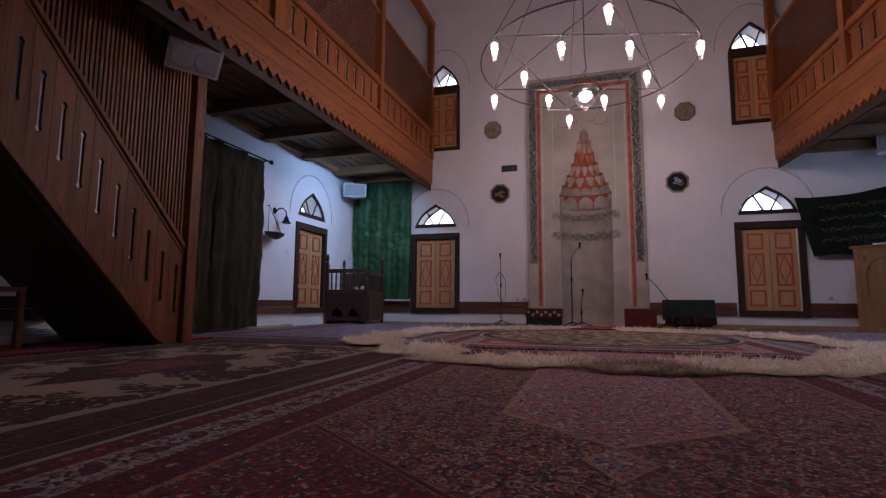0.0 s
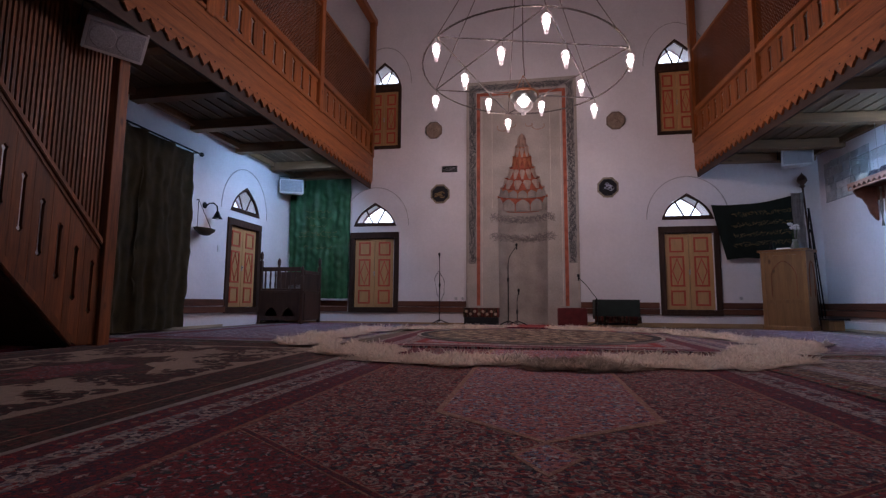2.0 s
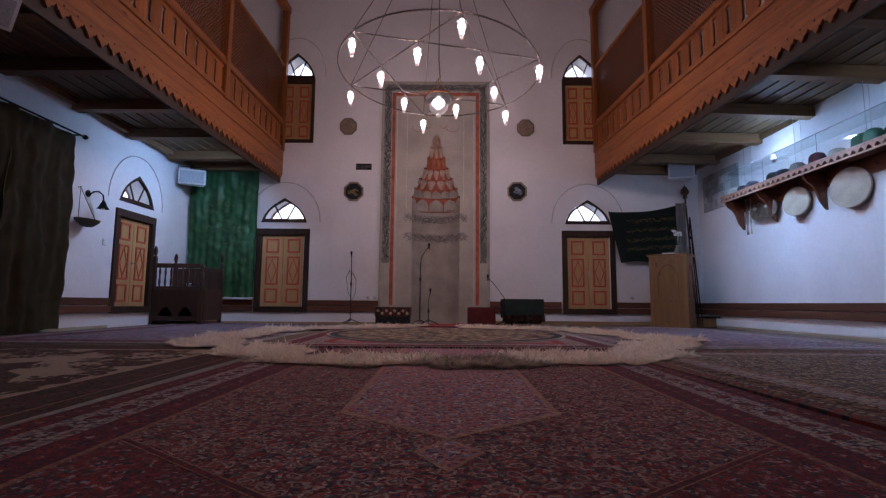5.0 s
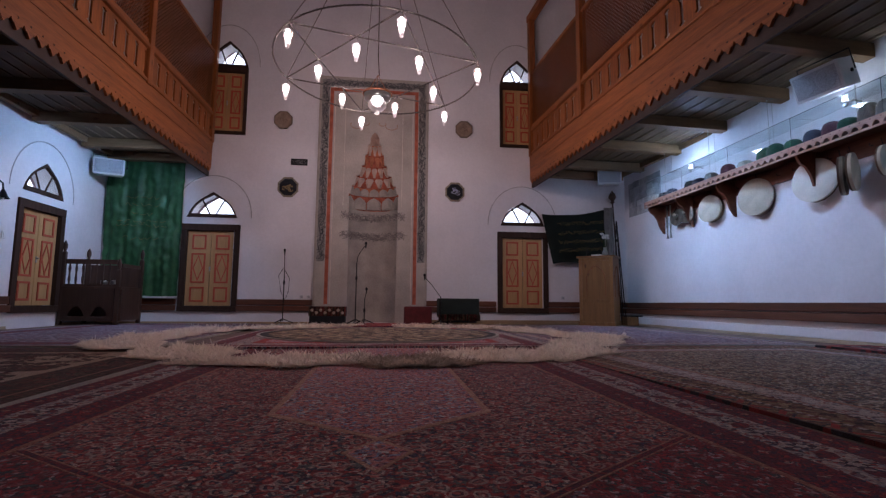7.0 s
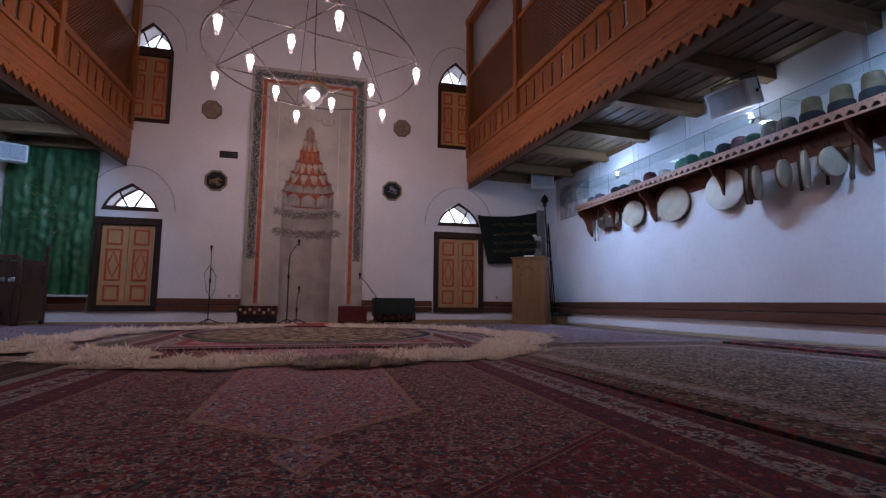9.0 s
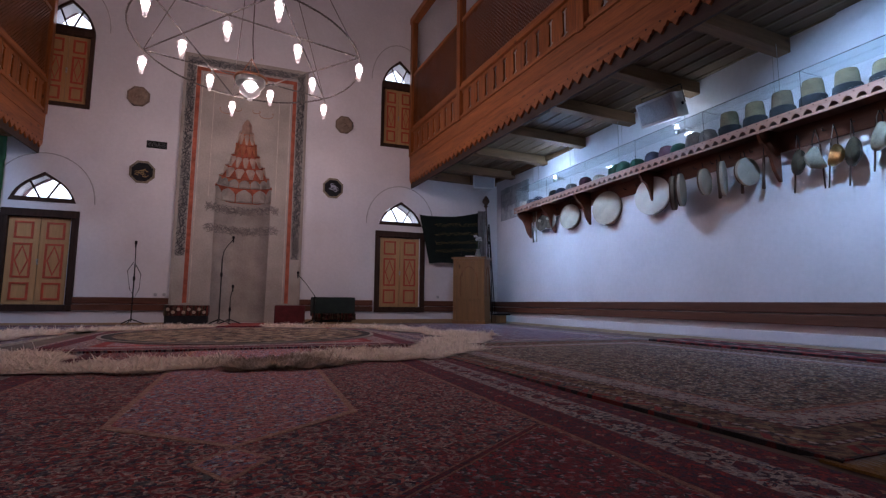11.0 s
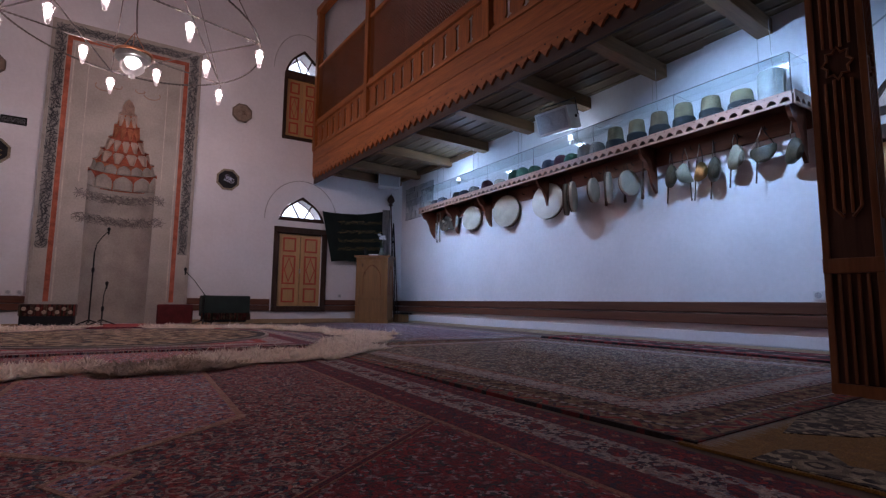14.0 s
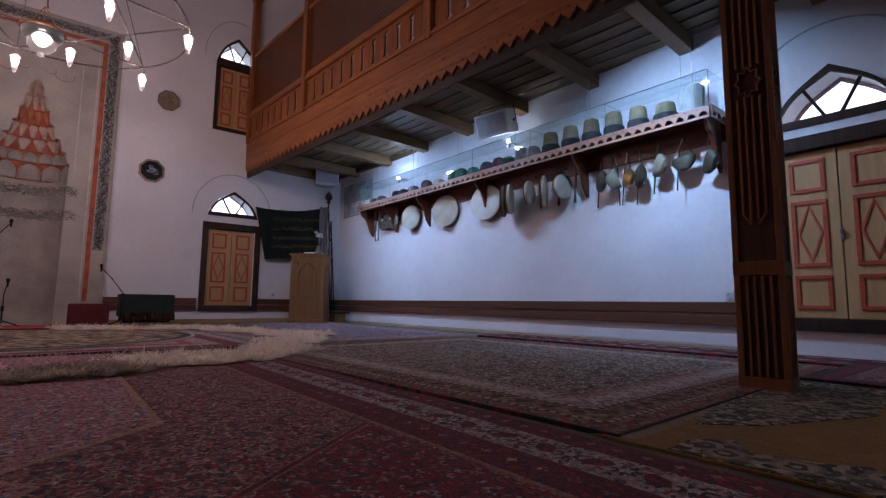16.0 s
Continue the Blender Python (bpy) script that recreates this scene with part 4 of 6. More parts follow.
def rug(name, m, w, l, z, bands, field, label, fringe=False, category="rug"):
    """Bands: (width, material) from the outside in. Local centre at the rug's middle."""
    t = thing(name, m, label, category)
    x, y = w / 2, l / 2
    th = 0.010
    for k, (bw_, mt) in enumerate(bands):
        o, hl = ring_of(-x, x, -y, y, bw_)
        part("border_band", sheet(bmesh.new(), o, 0.0012, z + th - 0.0004 * k - 0.0012, holes=hl), mt, t)
        x, y = x - bw_, y - bw_
    part("field", sheet(bmesh.new(), rect(-x, x, -y, y), z, th - 0.002), field, t)
    if fringe:
        bm = bmesh.new()
        rg = random.Random(len(name) + int(w * 100))
        for s in (-1, 1):
            n = int(w / 0.012)
            for i in range(n):
                u = -w / 2 + w * (i + 0.5) / n
                d = rg.uniform(0.05, 0.08)
                v = s * l / 2
                q = [bm.verts.new(c) for c in ((u - 0.004, v, z + 0.006), (u + 0.004, v, z + 0.006), (u + rg.uniform(-0.012, 0.012), v + s * d, z + 0.002))]
                bm.faces.new(q)
        tagged(part("fringe", bm, FRINGE, t), kind="stuff")
    return t


MC = 0.245
main = rug("main_carpet", pose(MC, 1.9, 0, 0, 0, -0.4), 2.90, 6.4, 0.004, [(0.11, C_PLUM), (0.17, C_BAND), (0.15, C_PLUM), (0.02, C_LINE)], C_FIELD, "large red flowered oriental carpet with a pale rose medallion", category="carpet")
Y = lambda v: v - 1.9
hexa = [(0.0, Y(1.60)), (0.40, Y(1.96)), (0.41, Y(3.3)), (0.41, Y(5.1)), (-0.41, Y(5.1)), (-0.41, Y(3.3)), (-0.39, Y(1.96))]
spandrel = [(-0.99, Y(1.535)), (-0.99, Y(-0.8)), (0.99, Y(-0.8)), (0.99, Y(1.535)), (0.0, Y(0.80))]
part("spandrel", sheet(bmesh.new(), spandrel, 0.0116, 0.0008), C_SPAN, main, "dark red corners with white rosettes")
part("medallion", sheet(bmesh.new(), hexa, 0.0125, 0.0015), C_PALE, main, "pale rose medallion")
inset = lambda p, t: [(u * (1 + t / 0.40), v + (t * 1.2 if v > 0.5 else -t * 1.1)) for u, v in p]
part("medallion_line", sheet(bmesh.new(), inset(hexa, 0.026), 0.0125, 0.0016, holes=[list(reversed(hexa))]), C_TANL, main, "tan outline")
dia = [(0.0, Y(1.30)), (0.085, Y(1.44)), (0.0, Y(1.56)), (-0.085, Y(1.44))]
dio = [(u * 1.2, (v - Y(1.43)) * 1.2 + Y(1.43)) for u, v in dia]
part("pendant", sheet(bmesh.new(), dia, 0.0125, 0.0015), C_PALE, main)
part("pendant_line", sheet(bmesh.new(), dio, 0.0125, 0.0016, holes=[list(reversed(dia))]), C_TANL, main)
for s in (-1, 1):
    p0, p1 = Vector((s * 0.985, Y(1.54))), Vector((s * 0.0, Y(0.80)))
    d = (p1 - p0).normalized()
    nrm = Vector((-d.y, d.x)) * 0.009
    part("corner_line", sheet(bmesh.new(), [tuple(p0 - nrm), tuple(p1 - nrm), tuple(p1 + nrm), tuple(p0 + nrm)], 0.0125, 0.0012 + 0.0002 * s), C_PLUM, main)
    for e_ in (-1, 1):
        o_ = nrm * 1.3 * e_
        part("corner_line", sheet(bmesh.new(), [tuple(p0 + o_ - nrm * 0.3), tuple(p1 + o_ - nrm * 0.3), tuple(p1 + o_ + nrm * 0.3), tuple(p0 + o_ + nrm * 0.3)], 0.0125, 0.0016 + 0.0002 * s), C_LINE, main, "thin tan line")



def motifs(parent, w, l, inset_, step, shape, material, z, name="border_motif"):
    """A row of small woven figures along the four sides of a band, all lying in the pile."""
    bm = bmesh.new()
    for side in range(4):
        long_, half = (l, w / 2) if side % 2 == 0 else (w, l / 2)
        n = int((long_ - 2 * inset_) / step)
        for i in range(n):
            c = (i + 0.5 - n / 2) * step
            fl_ = 1 if i % 2 else -1
            pts = [(half - inset_ + q * fl_, c + p) for p, q in shape]
            if fl_ > 0:
                pts.reverse()
            for _ in range(side):
                pts = [(-v, u) for u, v in pts]
            bm.faces.new([bm.verts.new((u, v, z + 0.0003 * (i % 2))) for u, v in pts])
    return tagged(part(name, bm, material, parent), kind="stuff")


star = lambda r, k=6, q=0.5: [((r if j % 2 == 0 else r * q) * math.cos(math.pi * j / k), (r if j % 2 == 0 else r * q) * math.sin(math.pi * j / k)) for j in range(2 * k)]
C_WHITE = carpet("off-white yarn", [(0.46, 0.42, 0.40), (0.40, 0.36, 0.35), (0.30, 0.27, 0.28)], 60, 5, CREAM, 0.1, 41)
C_NAVY = carpet("dark navy yarn", [(0.025, 0.025, 0.05), (0.04, 0.03, 0.06), (0.07, 0.02, 0.03)], 60, 5, NAVY, 0.1, 43)
leaf_ = [(-0.055, -0.02), (-0.02, -0.035), (0.03, -0.02), (0.06, 0.02), (0.02, 0.03), (-0.03, 0.015)]
motifs(main, 2.90, 6.4, 0.195, 0.17, star(0.05, 7, 0.45), C_NAVY, 0.0148)
motifs(main, 2.90, 6.4, 0.195, 0.17, star(0.024, 5, 0.6), C_WHITE, 0.0156)
motifs(main, 2.90, 6.4, 0.195, 0.17, [(p * 0.8 + 0.085, q * 1.2) for p, q in leaf_], C_PLUM, 0.0148)
motifs(main, 2.90, 6.4, 0.055, 0.09, star(0.02, 4, 0.5), C_LINE, 0.0148)
motifs(main, 2.90, 6.4, 0.355, 0.10, star(0.024, 4, 0.5), C_FIELD, 0.0148)

lrug = rug("cream_rug", pose(-2.56, 2.45, 0, 0, 0, 1.2), 2.66, 4.55, 0.008, [(0.016, FRINGE), (0.10, C_DARK), (0.012, C_LINE), (0.28, C_DARK)], C_CREAM, "cream rug with dark floral border and sprays", fringe=True)
rg = random.Random(8)


def blob(cx, cy, rx, ry, n=22, j=0.28):
    ph = rg.random() * 6
    return [(cx + rx * (1 + j * math.sin(5 * a + ph) + j * 0.5 * math.sin(11 * a)) * math.cos(a), cy + ry * (1 + j * math.sin(4 * a + ph) + j * 0.5 * math.cos(9 * a)) * math.sin(a)) for a in [2 * math.pi * k / n for k in range(n)]]


part("centre_spray", sheet(bmesh.new(), blob(0.0, 0.15, 0.42, 0.62), 0.0158, 0.0014), C_DARK, lrug, "dark flower medallion")
part("centre_flower", sheet(bmesh.new(), blob(0.0, 0.15, 0.24, 0.36), 0.0158, 0.0020), C_SPAN, lrug, "red flower in the medallion")


def spray(bm, x, y, ang, n, size):
    """A curved stem with leaves on both sides, as flat raised pile."""
    bend = rg.uniform(-0.5, 0.5)
    for i in range(n):
        x += math.cos(ang) * size * 0.8
        y += math.sin(ang) * size * 0.8
        ang += bend * 0.35
        for sd in (-1, 1):
            r = size * rg.uniform(0.55, 1.0) * (1 - 0.4 * i / n)
            ca = ang + sd * rg.uniform(0.6, 1.3)
            cx, cy = x + math.cos(ca) * r * 0.9, y + math.sin(ca) * r * 0.9
            if abs(cx) < 0.90 and abs(cy) < 1.83:
                pts = [(cx + r * math.cos(k * 1.047) * math.cos(ca) * 1.0 - 0.5 * r * math.sin(k * 1.047) * math.sin(ca), cy + r * math.cos(k * 1.047) * math.sin(ca) + 0.5 * r * math.sin(k * 1.047) * math.cos(ca)) for k in range(6)]
                bm.faces.new([bm.verts.new((u, v, 0.0180 + rg.uniform(0, 0.0006))) for u, v in pts])


for k in range(110):
    bm = bmesh.new()
    e = k % 4
    if e == 0:
        spray(bm, -0.9, rg.uniform(-1.7, 1.7), rg.uniform(-0.7, 0.7), rg.randrange(5, 10), 0.072)
    elif e == 1:
        spray(bm, 0.9, rg.uniform(-1.7, 1.7), 3.14 + rg.uniform(-0.7, 0.7), rg.randrange(5, 10), 0.072)
    elif e == 2:
        s_ = rg.choice((-1, 1))
        spray(bm, rg.uniform(-0.8, 0.8), s_ * 1.82, -s_ * 1.57 + rg.uniform(-0.6, 0.6), rg.randrange(6, 14), 0.072)
    else:
        a_ = rg.uniform(0, 6.28)
        spray(bm, 0.35 * math.cos(a_), 0.15 + 0.5 * math.sin(a_), a_, rg.randrange(4, 7), 0.05)
    tagged(part("flower_spray", bm, C_DARK, lrug, "dark leafy spray"), kind="stuff")
for s_ in (-1, 1):
    for yy in (-0.95, 1.05):
        bm = bmesh.new()
        for k in range(5):
            spray(bm, s_ * 0.45, yy, k * 1.256 + 0.4, 4, 0.06)
        tagged(part("flower_spray", bm, C_DARK, lrug, "dark leafy spray"), kind="stuff")

grug = rug("grey_rug", pose(3.19, 2.84, 0, 0, 0, 2.0), 2.95, 3.78, 0.008, [(0.013, C_BLACK), (0.087, C_TANB), (0.025, C_BLACK), (0.13, C_TANB), (0.03, C_BLACK), (0.17, C_BAND), (0.03, C_LINE)], C_GREYTAN, "grey and tan oriental rug with several border bands", fringe=True)
motifs(grug, 2.95, 3.78, 0.05, 0.11, [(-0.045, -0.03), (-0.01, -0.03), (0.045, 0.03), (0.01, 0.03)], C_RED, 0.0186)
motifs(grug, 2.95, 3.78, 0.05, 0.11, [(0.02, -0.028), (0.035, -0.028), (0.085, 0.028), (0.07, 0.028)], C_NAVY, 0.0186)
motifs(grug, 2.95, 3.78, 0.112, 0.05, [(-0.014, -0.01), (0.014, -0.01), (0.014, 0.01), (-0.014, 0.01)], C_WHITE, 0.0186)
motifs(grug, 2.95, 3.78, 0.19, 0.14, star(0.045, 4, 0.55), C_DARK, 0.0186)
motifs(grug, 2.95, 3.78, 0.27, 0.05, [(-0.014, -0.01), (0.014, -0.01), (0.014, 0.01), (-0.014, 0.01)], C_WHITE, 0.0186)
motifs(grug, 2.95, 3.78, 0.37, 0.13, [(-0.06, -0.05), (-0.03, -0.055), (0.0, -0.02), (0.05, -0.03), (0.06, 0.03), (0.01, 0.05), (-0.02, 0.01)], C_WHITE, 0.0186)
rug("violet_rug", pose(3.35, 7.05, 0, 0, 0, 1.5), 2.9, 4.5, 0.012, [(0.03, FRINGE), (0.14, C_BLUE), (0.12, C_BAND)], C_BLUE, "violet blue patterned rug")
rug("violet_rug", pose(-3.2, 7.2, 0, 0, 0, -1.5), 2.9, 4.6, 0.012, [(0.03, FRINGE), (0.14, C_BLUE), (0.2, C_PLUM)], C_BLUE, "faded violet and grey patterned rug")
rug("middle_rug", pose(0.2, 6.85, 0, 0, 0, 1.0), 3.3, 4.4, 0.020, [(0.05, C_BAND), (0.16, C_PLUM), (0.2, C_BAND), (0.1, C_RED)], C_PALE, "red rug with light border stripes")
orug = rug("ochre_rug", pose(3.3, -0.15, 0, 0, 0, 2.0), 3.0, 2.3, 0.003, [], C_OCHRE, "ochre rug with a cream floral end border", fringe=True)
part("floral_band", sheet(bmesh.new(), [(-0.95, 0.86), (-0.4, 0.62), (0.2, 0.66), (0.8, 0.56), (1.46, 0.60), (1.46, 1.11), (-0.7, 1.11), (-1.1, 1.02)], 0.0105, 0.003), C_FLOR, orug, "cream and black floral band")
part("floral_edge", sheet(bmesh.new(), [(-1.49, -1.1)] + [(-1.30 + 0.05 * math.sin(k * 1.7) + 0.03 * math.sin(k * 3.1), -1.1 + k * 0.085) for k in range(25)] + [(-1.49, 0.94)], 0.0105, 0.003), C_FLOR, orug, "cream and black floral edge")
blk = rug("black_rug", pose(5.10, 2.3, 0, 0, 0, 0.8), 0.62, 4.9, 0.016, [(0.05, C_BLACK), (0.06, C_RED), (0.04, C_BLACK)], C_BLACK, "narrow black rug with red edge pattern by the wall")
motifs(blk, 0.62, 4.9, 0.10, 0.34, [(-0.12, -0.035), (0.06, -0.05), (0.13, 0.0), (0.02, 0.04), (-0.09, 0.03)], C_RED, 0.0272)
motifs(blk, 0.62, 4.9, 0.17, 0.21, [(-0.05, -0.02), (0.05, -0.025), (0.08, 0.01), (-0.03, 0.03)], C_WHITE, 0.0272)
rug("red_rug", pose(-4.6, 3.0, 0, 0, 0, 0), 1.0, 3.6, 0.016, [(0.05, C_PLUM)], C_RED, "red runner rug beside the stairs")
rug("dark_red_rug", pose(4.4, 0.2, 0, 0, 0, 0), 1.3, 1.5, 0.020, [(0.06, C_BLACK), (0.1, C_PLUM)], C_FIELD, "dark red rug beside the pillar")
rug("prayer_mat", pose(0.15, 9.0, 0.0, 0, 0, 0), 0.85, 1.3, 0.036, [(0.04, C_PLUM), (0.03, C_CREAM)], C_RED, "bright red prayer mat before the niche")

# round rug
rr_ = thing("round_rug", pose(0.24, 6.50, 0), "round beige rug with dark scrollwork and a black rim", "rug")
circ = lambda r, n=64: [(r * math.cos(2 * math.pi * k / n), r * math.sin(2 * math.pi * k / n)) for k in range(n)]
part("rim", sheet(bmesh.new(), circ(1.51), 0.0305, 0.0115, holes=[list(reversed(circ(1.47)))]), FRINGE, rr_)
part("black_line", sheet(bmesh.new(), circ(1.47), 0.034, 0.0086, holes=[list(reversed(circ(1.375)))]), BLACKC, rr_, "black rim line")
part("field", sheet(bmesh.new(), circ(1.375), 0.034, 0.008), C_BEIGE, rr_)


# ---------- sheepskins ----------
FLEECE = mat("cream fleece", (0.90, 0.82, 0.73), 0.95, 7, 0.07, 0.2, fine=90, spec=0.1)
FLEECE_D = mat("grey brown fleece", (0.56, 0.47, 0.39), 0.95, 9, 0.5, 0.2, fine=80, spec=0.1)
for m_, c_ in ((FLEECE, (0.92, 0.82, 0.70, 1)), (FLEECE_D, (0.5, 0.42, 0.35, 1))):
    nt = m_.node_tree
    bs, ou = nt.nodes["Principled BSDF"], nt.nodes["Material Output"]
    tr, mx = nt.nodes.new("ShaderNodeBsdfTranslucent"), nt.nodes.new("ShaderNodeMixShader")
    tr.inputs["Color"].default_value = c_
    mx.inputs[0].default_value = 0.62
    gi, rm, hv = nt.nodes.new("ShaderNodeNewGeometry"), nt.nodes.new("ShaderNodeMapRange"), nt.nodes.new("ShaderNodeHueSaturation")
    rm.inputs["To Min"].default_value, rm.inputs["To Max"].default_value = 0.86, 1.25
    nt.links.new(gi.outputs["Random Per Island"], rm.inputs[0])
    nt.links.new(rm.outputs[0], hv.inputs["Value"])
    nt.links.new(bs.inputs["Base Color"].links[0].from_socket, hv.inputs["Color"])
    nt.links.new(hv.outputs[0], bs.inputs["Base Color"])
    nt.links.new(hv.outputs[0], tr.inputs["Color"])
    nt.links.new(bs.outputs[0], mx.inputs[1])
    nt.links.new(tr.outputs[0], mx.inputs[2])
    nt.links.new(mx.outputs[0], ou.inputs[0])


def skin_meshes(seed, w, l, h, count, wool):
    r = np.random.default_rng(seed)
    n, rings = 30, 6
    ph = r.uniform(0, 6.28, 4)
    out = lambda a: 1 + 0.17 * np.sin(2 * a + ph[0]) + 0.14 * np.sin(3 * a + ph[1]) + 0.12 * np.sin(5 * a + ph[2]) + 0.07 * np.sin(9 * a + ph[3])
    hgt = lambda rho, a: h * (1 - rho ** 3) * (0.75 + 0.25 * np.sin(3 * a + ph[3])) + 0.01
    bm = bmesh.new()
    mid = bm.verts.new((0, 0, h * 0.8))
    prev = None
    for k in range(1, rings + 1):
        rho = k / rings
        ring = []
        for i in range(n):
            a = 2 * math.pi * i / n
            q = rho * out(a)
            ring.append(bm.verts.new((w / 2 * q * math.cos(a), l / 2 * q * math.sin(a), float(hgt(rho, a)) if k < rings else 0.0)))
        if prev is None:
            for i in range(n):
                bm.faces.new((mid, ring[i], ring[(i + 1) % n]))
        else:
            for i in range(n):
                bm.faces.new((prev[i], ring[i], ring[(i + 1) % n], prev[(i + 1) % n]))
        prev = ring
    hide = mesh_of("hide", bm, wool, True)
    # locks of wool: two-triangle curved blades, clumped
    a = r.uniform(0, 2 * math.pi, count)
    rho = np.sqrt(r.uniform(0, 1, count)) * 1.02
    edge = r.random(count) < 0.28
    rho[edge] = r.uniform(0.86, 1.04, int(edge.sum()))
    q = rho * out(a)
    x, y = w / 2 * q * np.cos(a), l / 2 * q * np.sin(a)
    z = np.maximum(hgt(np.minimum(rho, 1), a) - 0.008, 0.0)
    cl = np.stack([np.sin(x * 31 + ph[0]) + np.cos(y * 27), np.cos(x * 23 + y * 19 + ph[1])], 1) * 0.5
    lean = np.stack([np.cos(a), np.sin(a)], 1) * (0.2 + 0.7 * rho[:, None] ** 2) + cl * 1.3 + r.normal(0, 0.65, (count, 2))
    ln_ = r.uniform(0.03, 0.078, count) * (0.55 + 0.8 * np.sin(x * 13 + ph[2]) ** 2)
    ln_[edge] *= 1.45
    d = np.stack([lean[:, 0], lean[:, 1], 0.06 + 0.38 * r.random(count)], 1)
    d /= np.linalg.norm(d, axis=1)[:, None]
    base = np.stack([x, y, z], 1)
    sd = np.stack([-np.sin(a + cl[:, 0] * 3), np.cos(a + cl[:, 0] * 3), np.zeros(count)], 1) * 0.0045
    midp = base + d * (ln_ * 0.55)[:, None]
    tipp = base + d * ln_[:, None] * 0.9
    tipp[:, 2] -= ln_ * 0.12
    tipp[:, 2] = np.maximum(tipp[:, 2], 0.004)
    vs = np.concatenate([base - sd, base + sd, midp + sd * 0.8, midp - sd * 0.8, tipp])
    c = count
    i = np.arange(c)
    quads = np.stack([i, i + c, i + 2 * c, i + 3 * c], 1).tolist()
    tris = np.stack([i + 3 * c, i + 2 * c, i + 4 * c], 1).tolist()
    me = bpy.data.meshes.new("wool")
    me.from_pydata(vs.tolist(), [], quads + tris)
    me.materials.append(wool)
    return hide, me


kinds = [skin_meshes(1, 0.54, 1.10, 0.012, 21000, FLEECE), skin_meshes(2, 0.60, 1.05, 0.016, 21000, FLEECE), skin_meshes(3, 0.50, 1.12, 0.010, 21000, FLEECE), skin_meshes(4, 0.50, 0.70, 0.016, 16000, FLEECE_D)]


def skin(kind, m, label):
    t = thing("sheepskin", m, label, "sheepskin", group="sheepskins round the circle")
    part("hide", kinds[kind][0], None, t)
    tagged(part("wool", kinds[kind][1], None, t), kind="stuff")
    return t


RC = Vector((0.2, 6.0))
for k, ang in enumerate((-104, -129, -153, -178, 157, 132, 110, 72, 48, 23, -2, -26, -48, -66)):
    a = math.radians(ang)
    rad = 2.46 + (0.04, -0.10, 0.08, -0.06, 0.09, -0.08)[k % 6]
    skin(k % 3, pose(RC.x + rad * math.cos(a), RC.y + rad * math.sin(a), 0.0195 if math.sin(a) < -0.55 else 0.031, 0, 0, ang + (10, -20, 12, -16, 22, -7)[k % 6]), "long-haired cream sheepskin lying on the carpet")
skin(3, pose(0.46, 3.45, 0.016, 0, 0, -84), "shaggy grey-brown sheepskin lying on the carpet")

# ---------- stair to the west gallery ----------
st = thing("staircase", pose(-3.85, 0, 0), "dark orange pine stair with pierced side panel and slatted screen", "staircase")
low = lambda y: 0.0 + (3.82 - y) * 1.035
rail = lambda y: 0.98 + (4.04 - y) * 1.08
NP = 21
PITCH = 0.172
for k in range(NP):
    y1 = 4.03 - k * PITCH
    y0 = y1 - PITCH
    yc = (y0 + y1) / 2
    lo0, lo1 = max(low(y0), 0.03), max(low(y1), 0.03)
    hi0, hi1 = rail(y0) - 0.05, rail(y1) - 0.05
    cz, hh, s = (rail(yc) + max(low(yc), 0.0)) / 2 + 0.02, 0.22, 0.017
    sl = [(yc, cz - hh - 0.03), (yc + s * 1.6, cz - hh), (yc + s, cz - hh + 0.03), (yc + s, cz + hh - 0.03), (yc + s * 1.6, cz + hh), (yc, cz + hh + 0.03), (yc - s * 1.6, cz + hh), (yc - s, cz + hh - 0.03), (yc - s, cz - hh + 0.03), (yc - s * 1.6, cz - hh)]
    bm = slab(bmesh.new(), [(y0 + 0.001, lo0), (y1 - 0.001, lo1), (y1 - 0.001, hi1), (y0 + 0.001, hi0)], 0.03, lambda u, v, q: (q - 0.015, u, v), [list(reversed(sl))])
    part("side_board", bm, OLDRED, st, "pierced upright board")


def slope_bar(name, y0, y1, zf, w, h, m):
    bm = bmesh.new()
    vs = []
    for y in (y0, y1):
        for x, dz in ((-w / 2, 0), (w / 2, 0), (w / 2, h), (-w / 2, h)):
            vs.append(bm.verts.new((x, y, zf(y) + dz)))
    for f in ((0, 1, 2, 3), (7, 6, 5, 4), (0, 4, 5, 1), (1, 5, 6, 2), (2, 6, 7, 3), (3, 7, 4, 0)):
        bm.faces.new([vs[i] for i in f])
    bmesh.ops.bevel(bm, geom=list(bm.edges), offset=0.008, segments=2, affect='EDGES')
    part(name, bm, m, st)


slope_bar("hand_rail", 0.5, 4.02, lambda y: rail(y) - 0.05, 0.09, 0.07, OLDRED)
slope_bar("rail_moulding", 0.5, 4.02, lambda y: rail(y) - 0.11, 0.05, 0.055, OLDRED)
slope_bar("stringer", 0.4, 3.80, lambda y: low(y) - 0.0, 0.05, 0.10, OLDRED)
for k in range(19):
    y = 3.72 - k * 0.175
    part("tread", bx(-1.2, -0.02, y - 0.22, y + 0.03, (3.82 - y) * 1.035 + 0.30, (3.82 - y) * 1.035 + 0.335, 0.004), OLDWOOD, st)
bm = bmesh.new()
q = [bm.verts.new(c) for c in ((-1.2, 3.8, 0.0), (-0.03, 3.8, 0.0), (-0.03, 0.5, 3.35), (-1.2, 0.5, 3.35), (-1.2, 3.8, 0.06), (-0.03, 3.8, 0.06), (-0.03, 0.5, 3.41), (-1.2, 0.5, 3.41))]
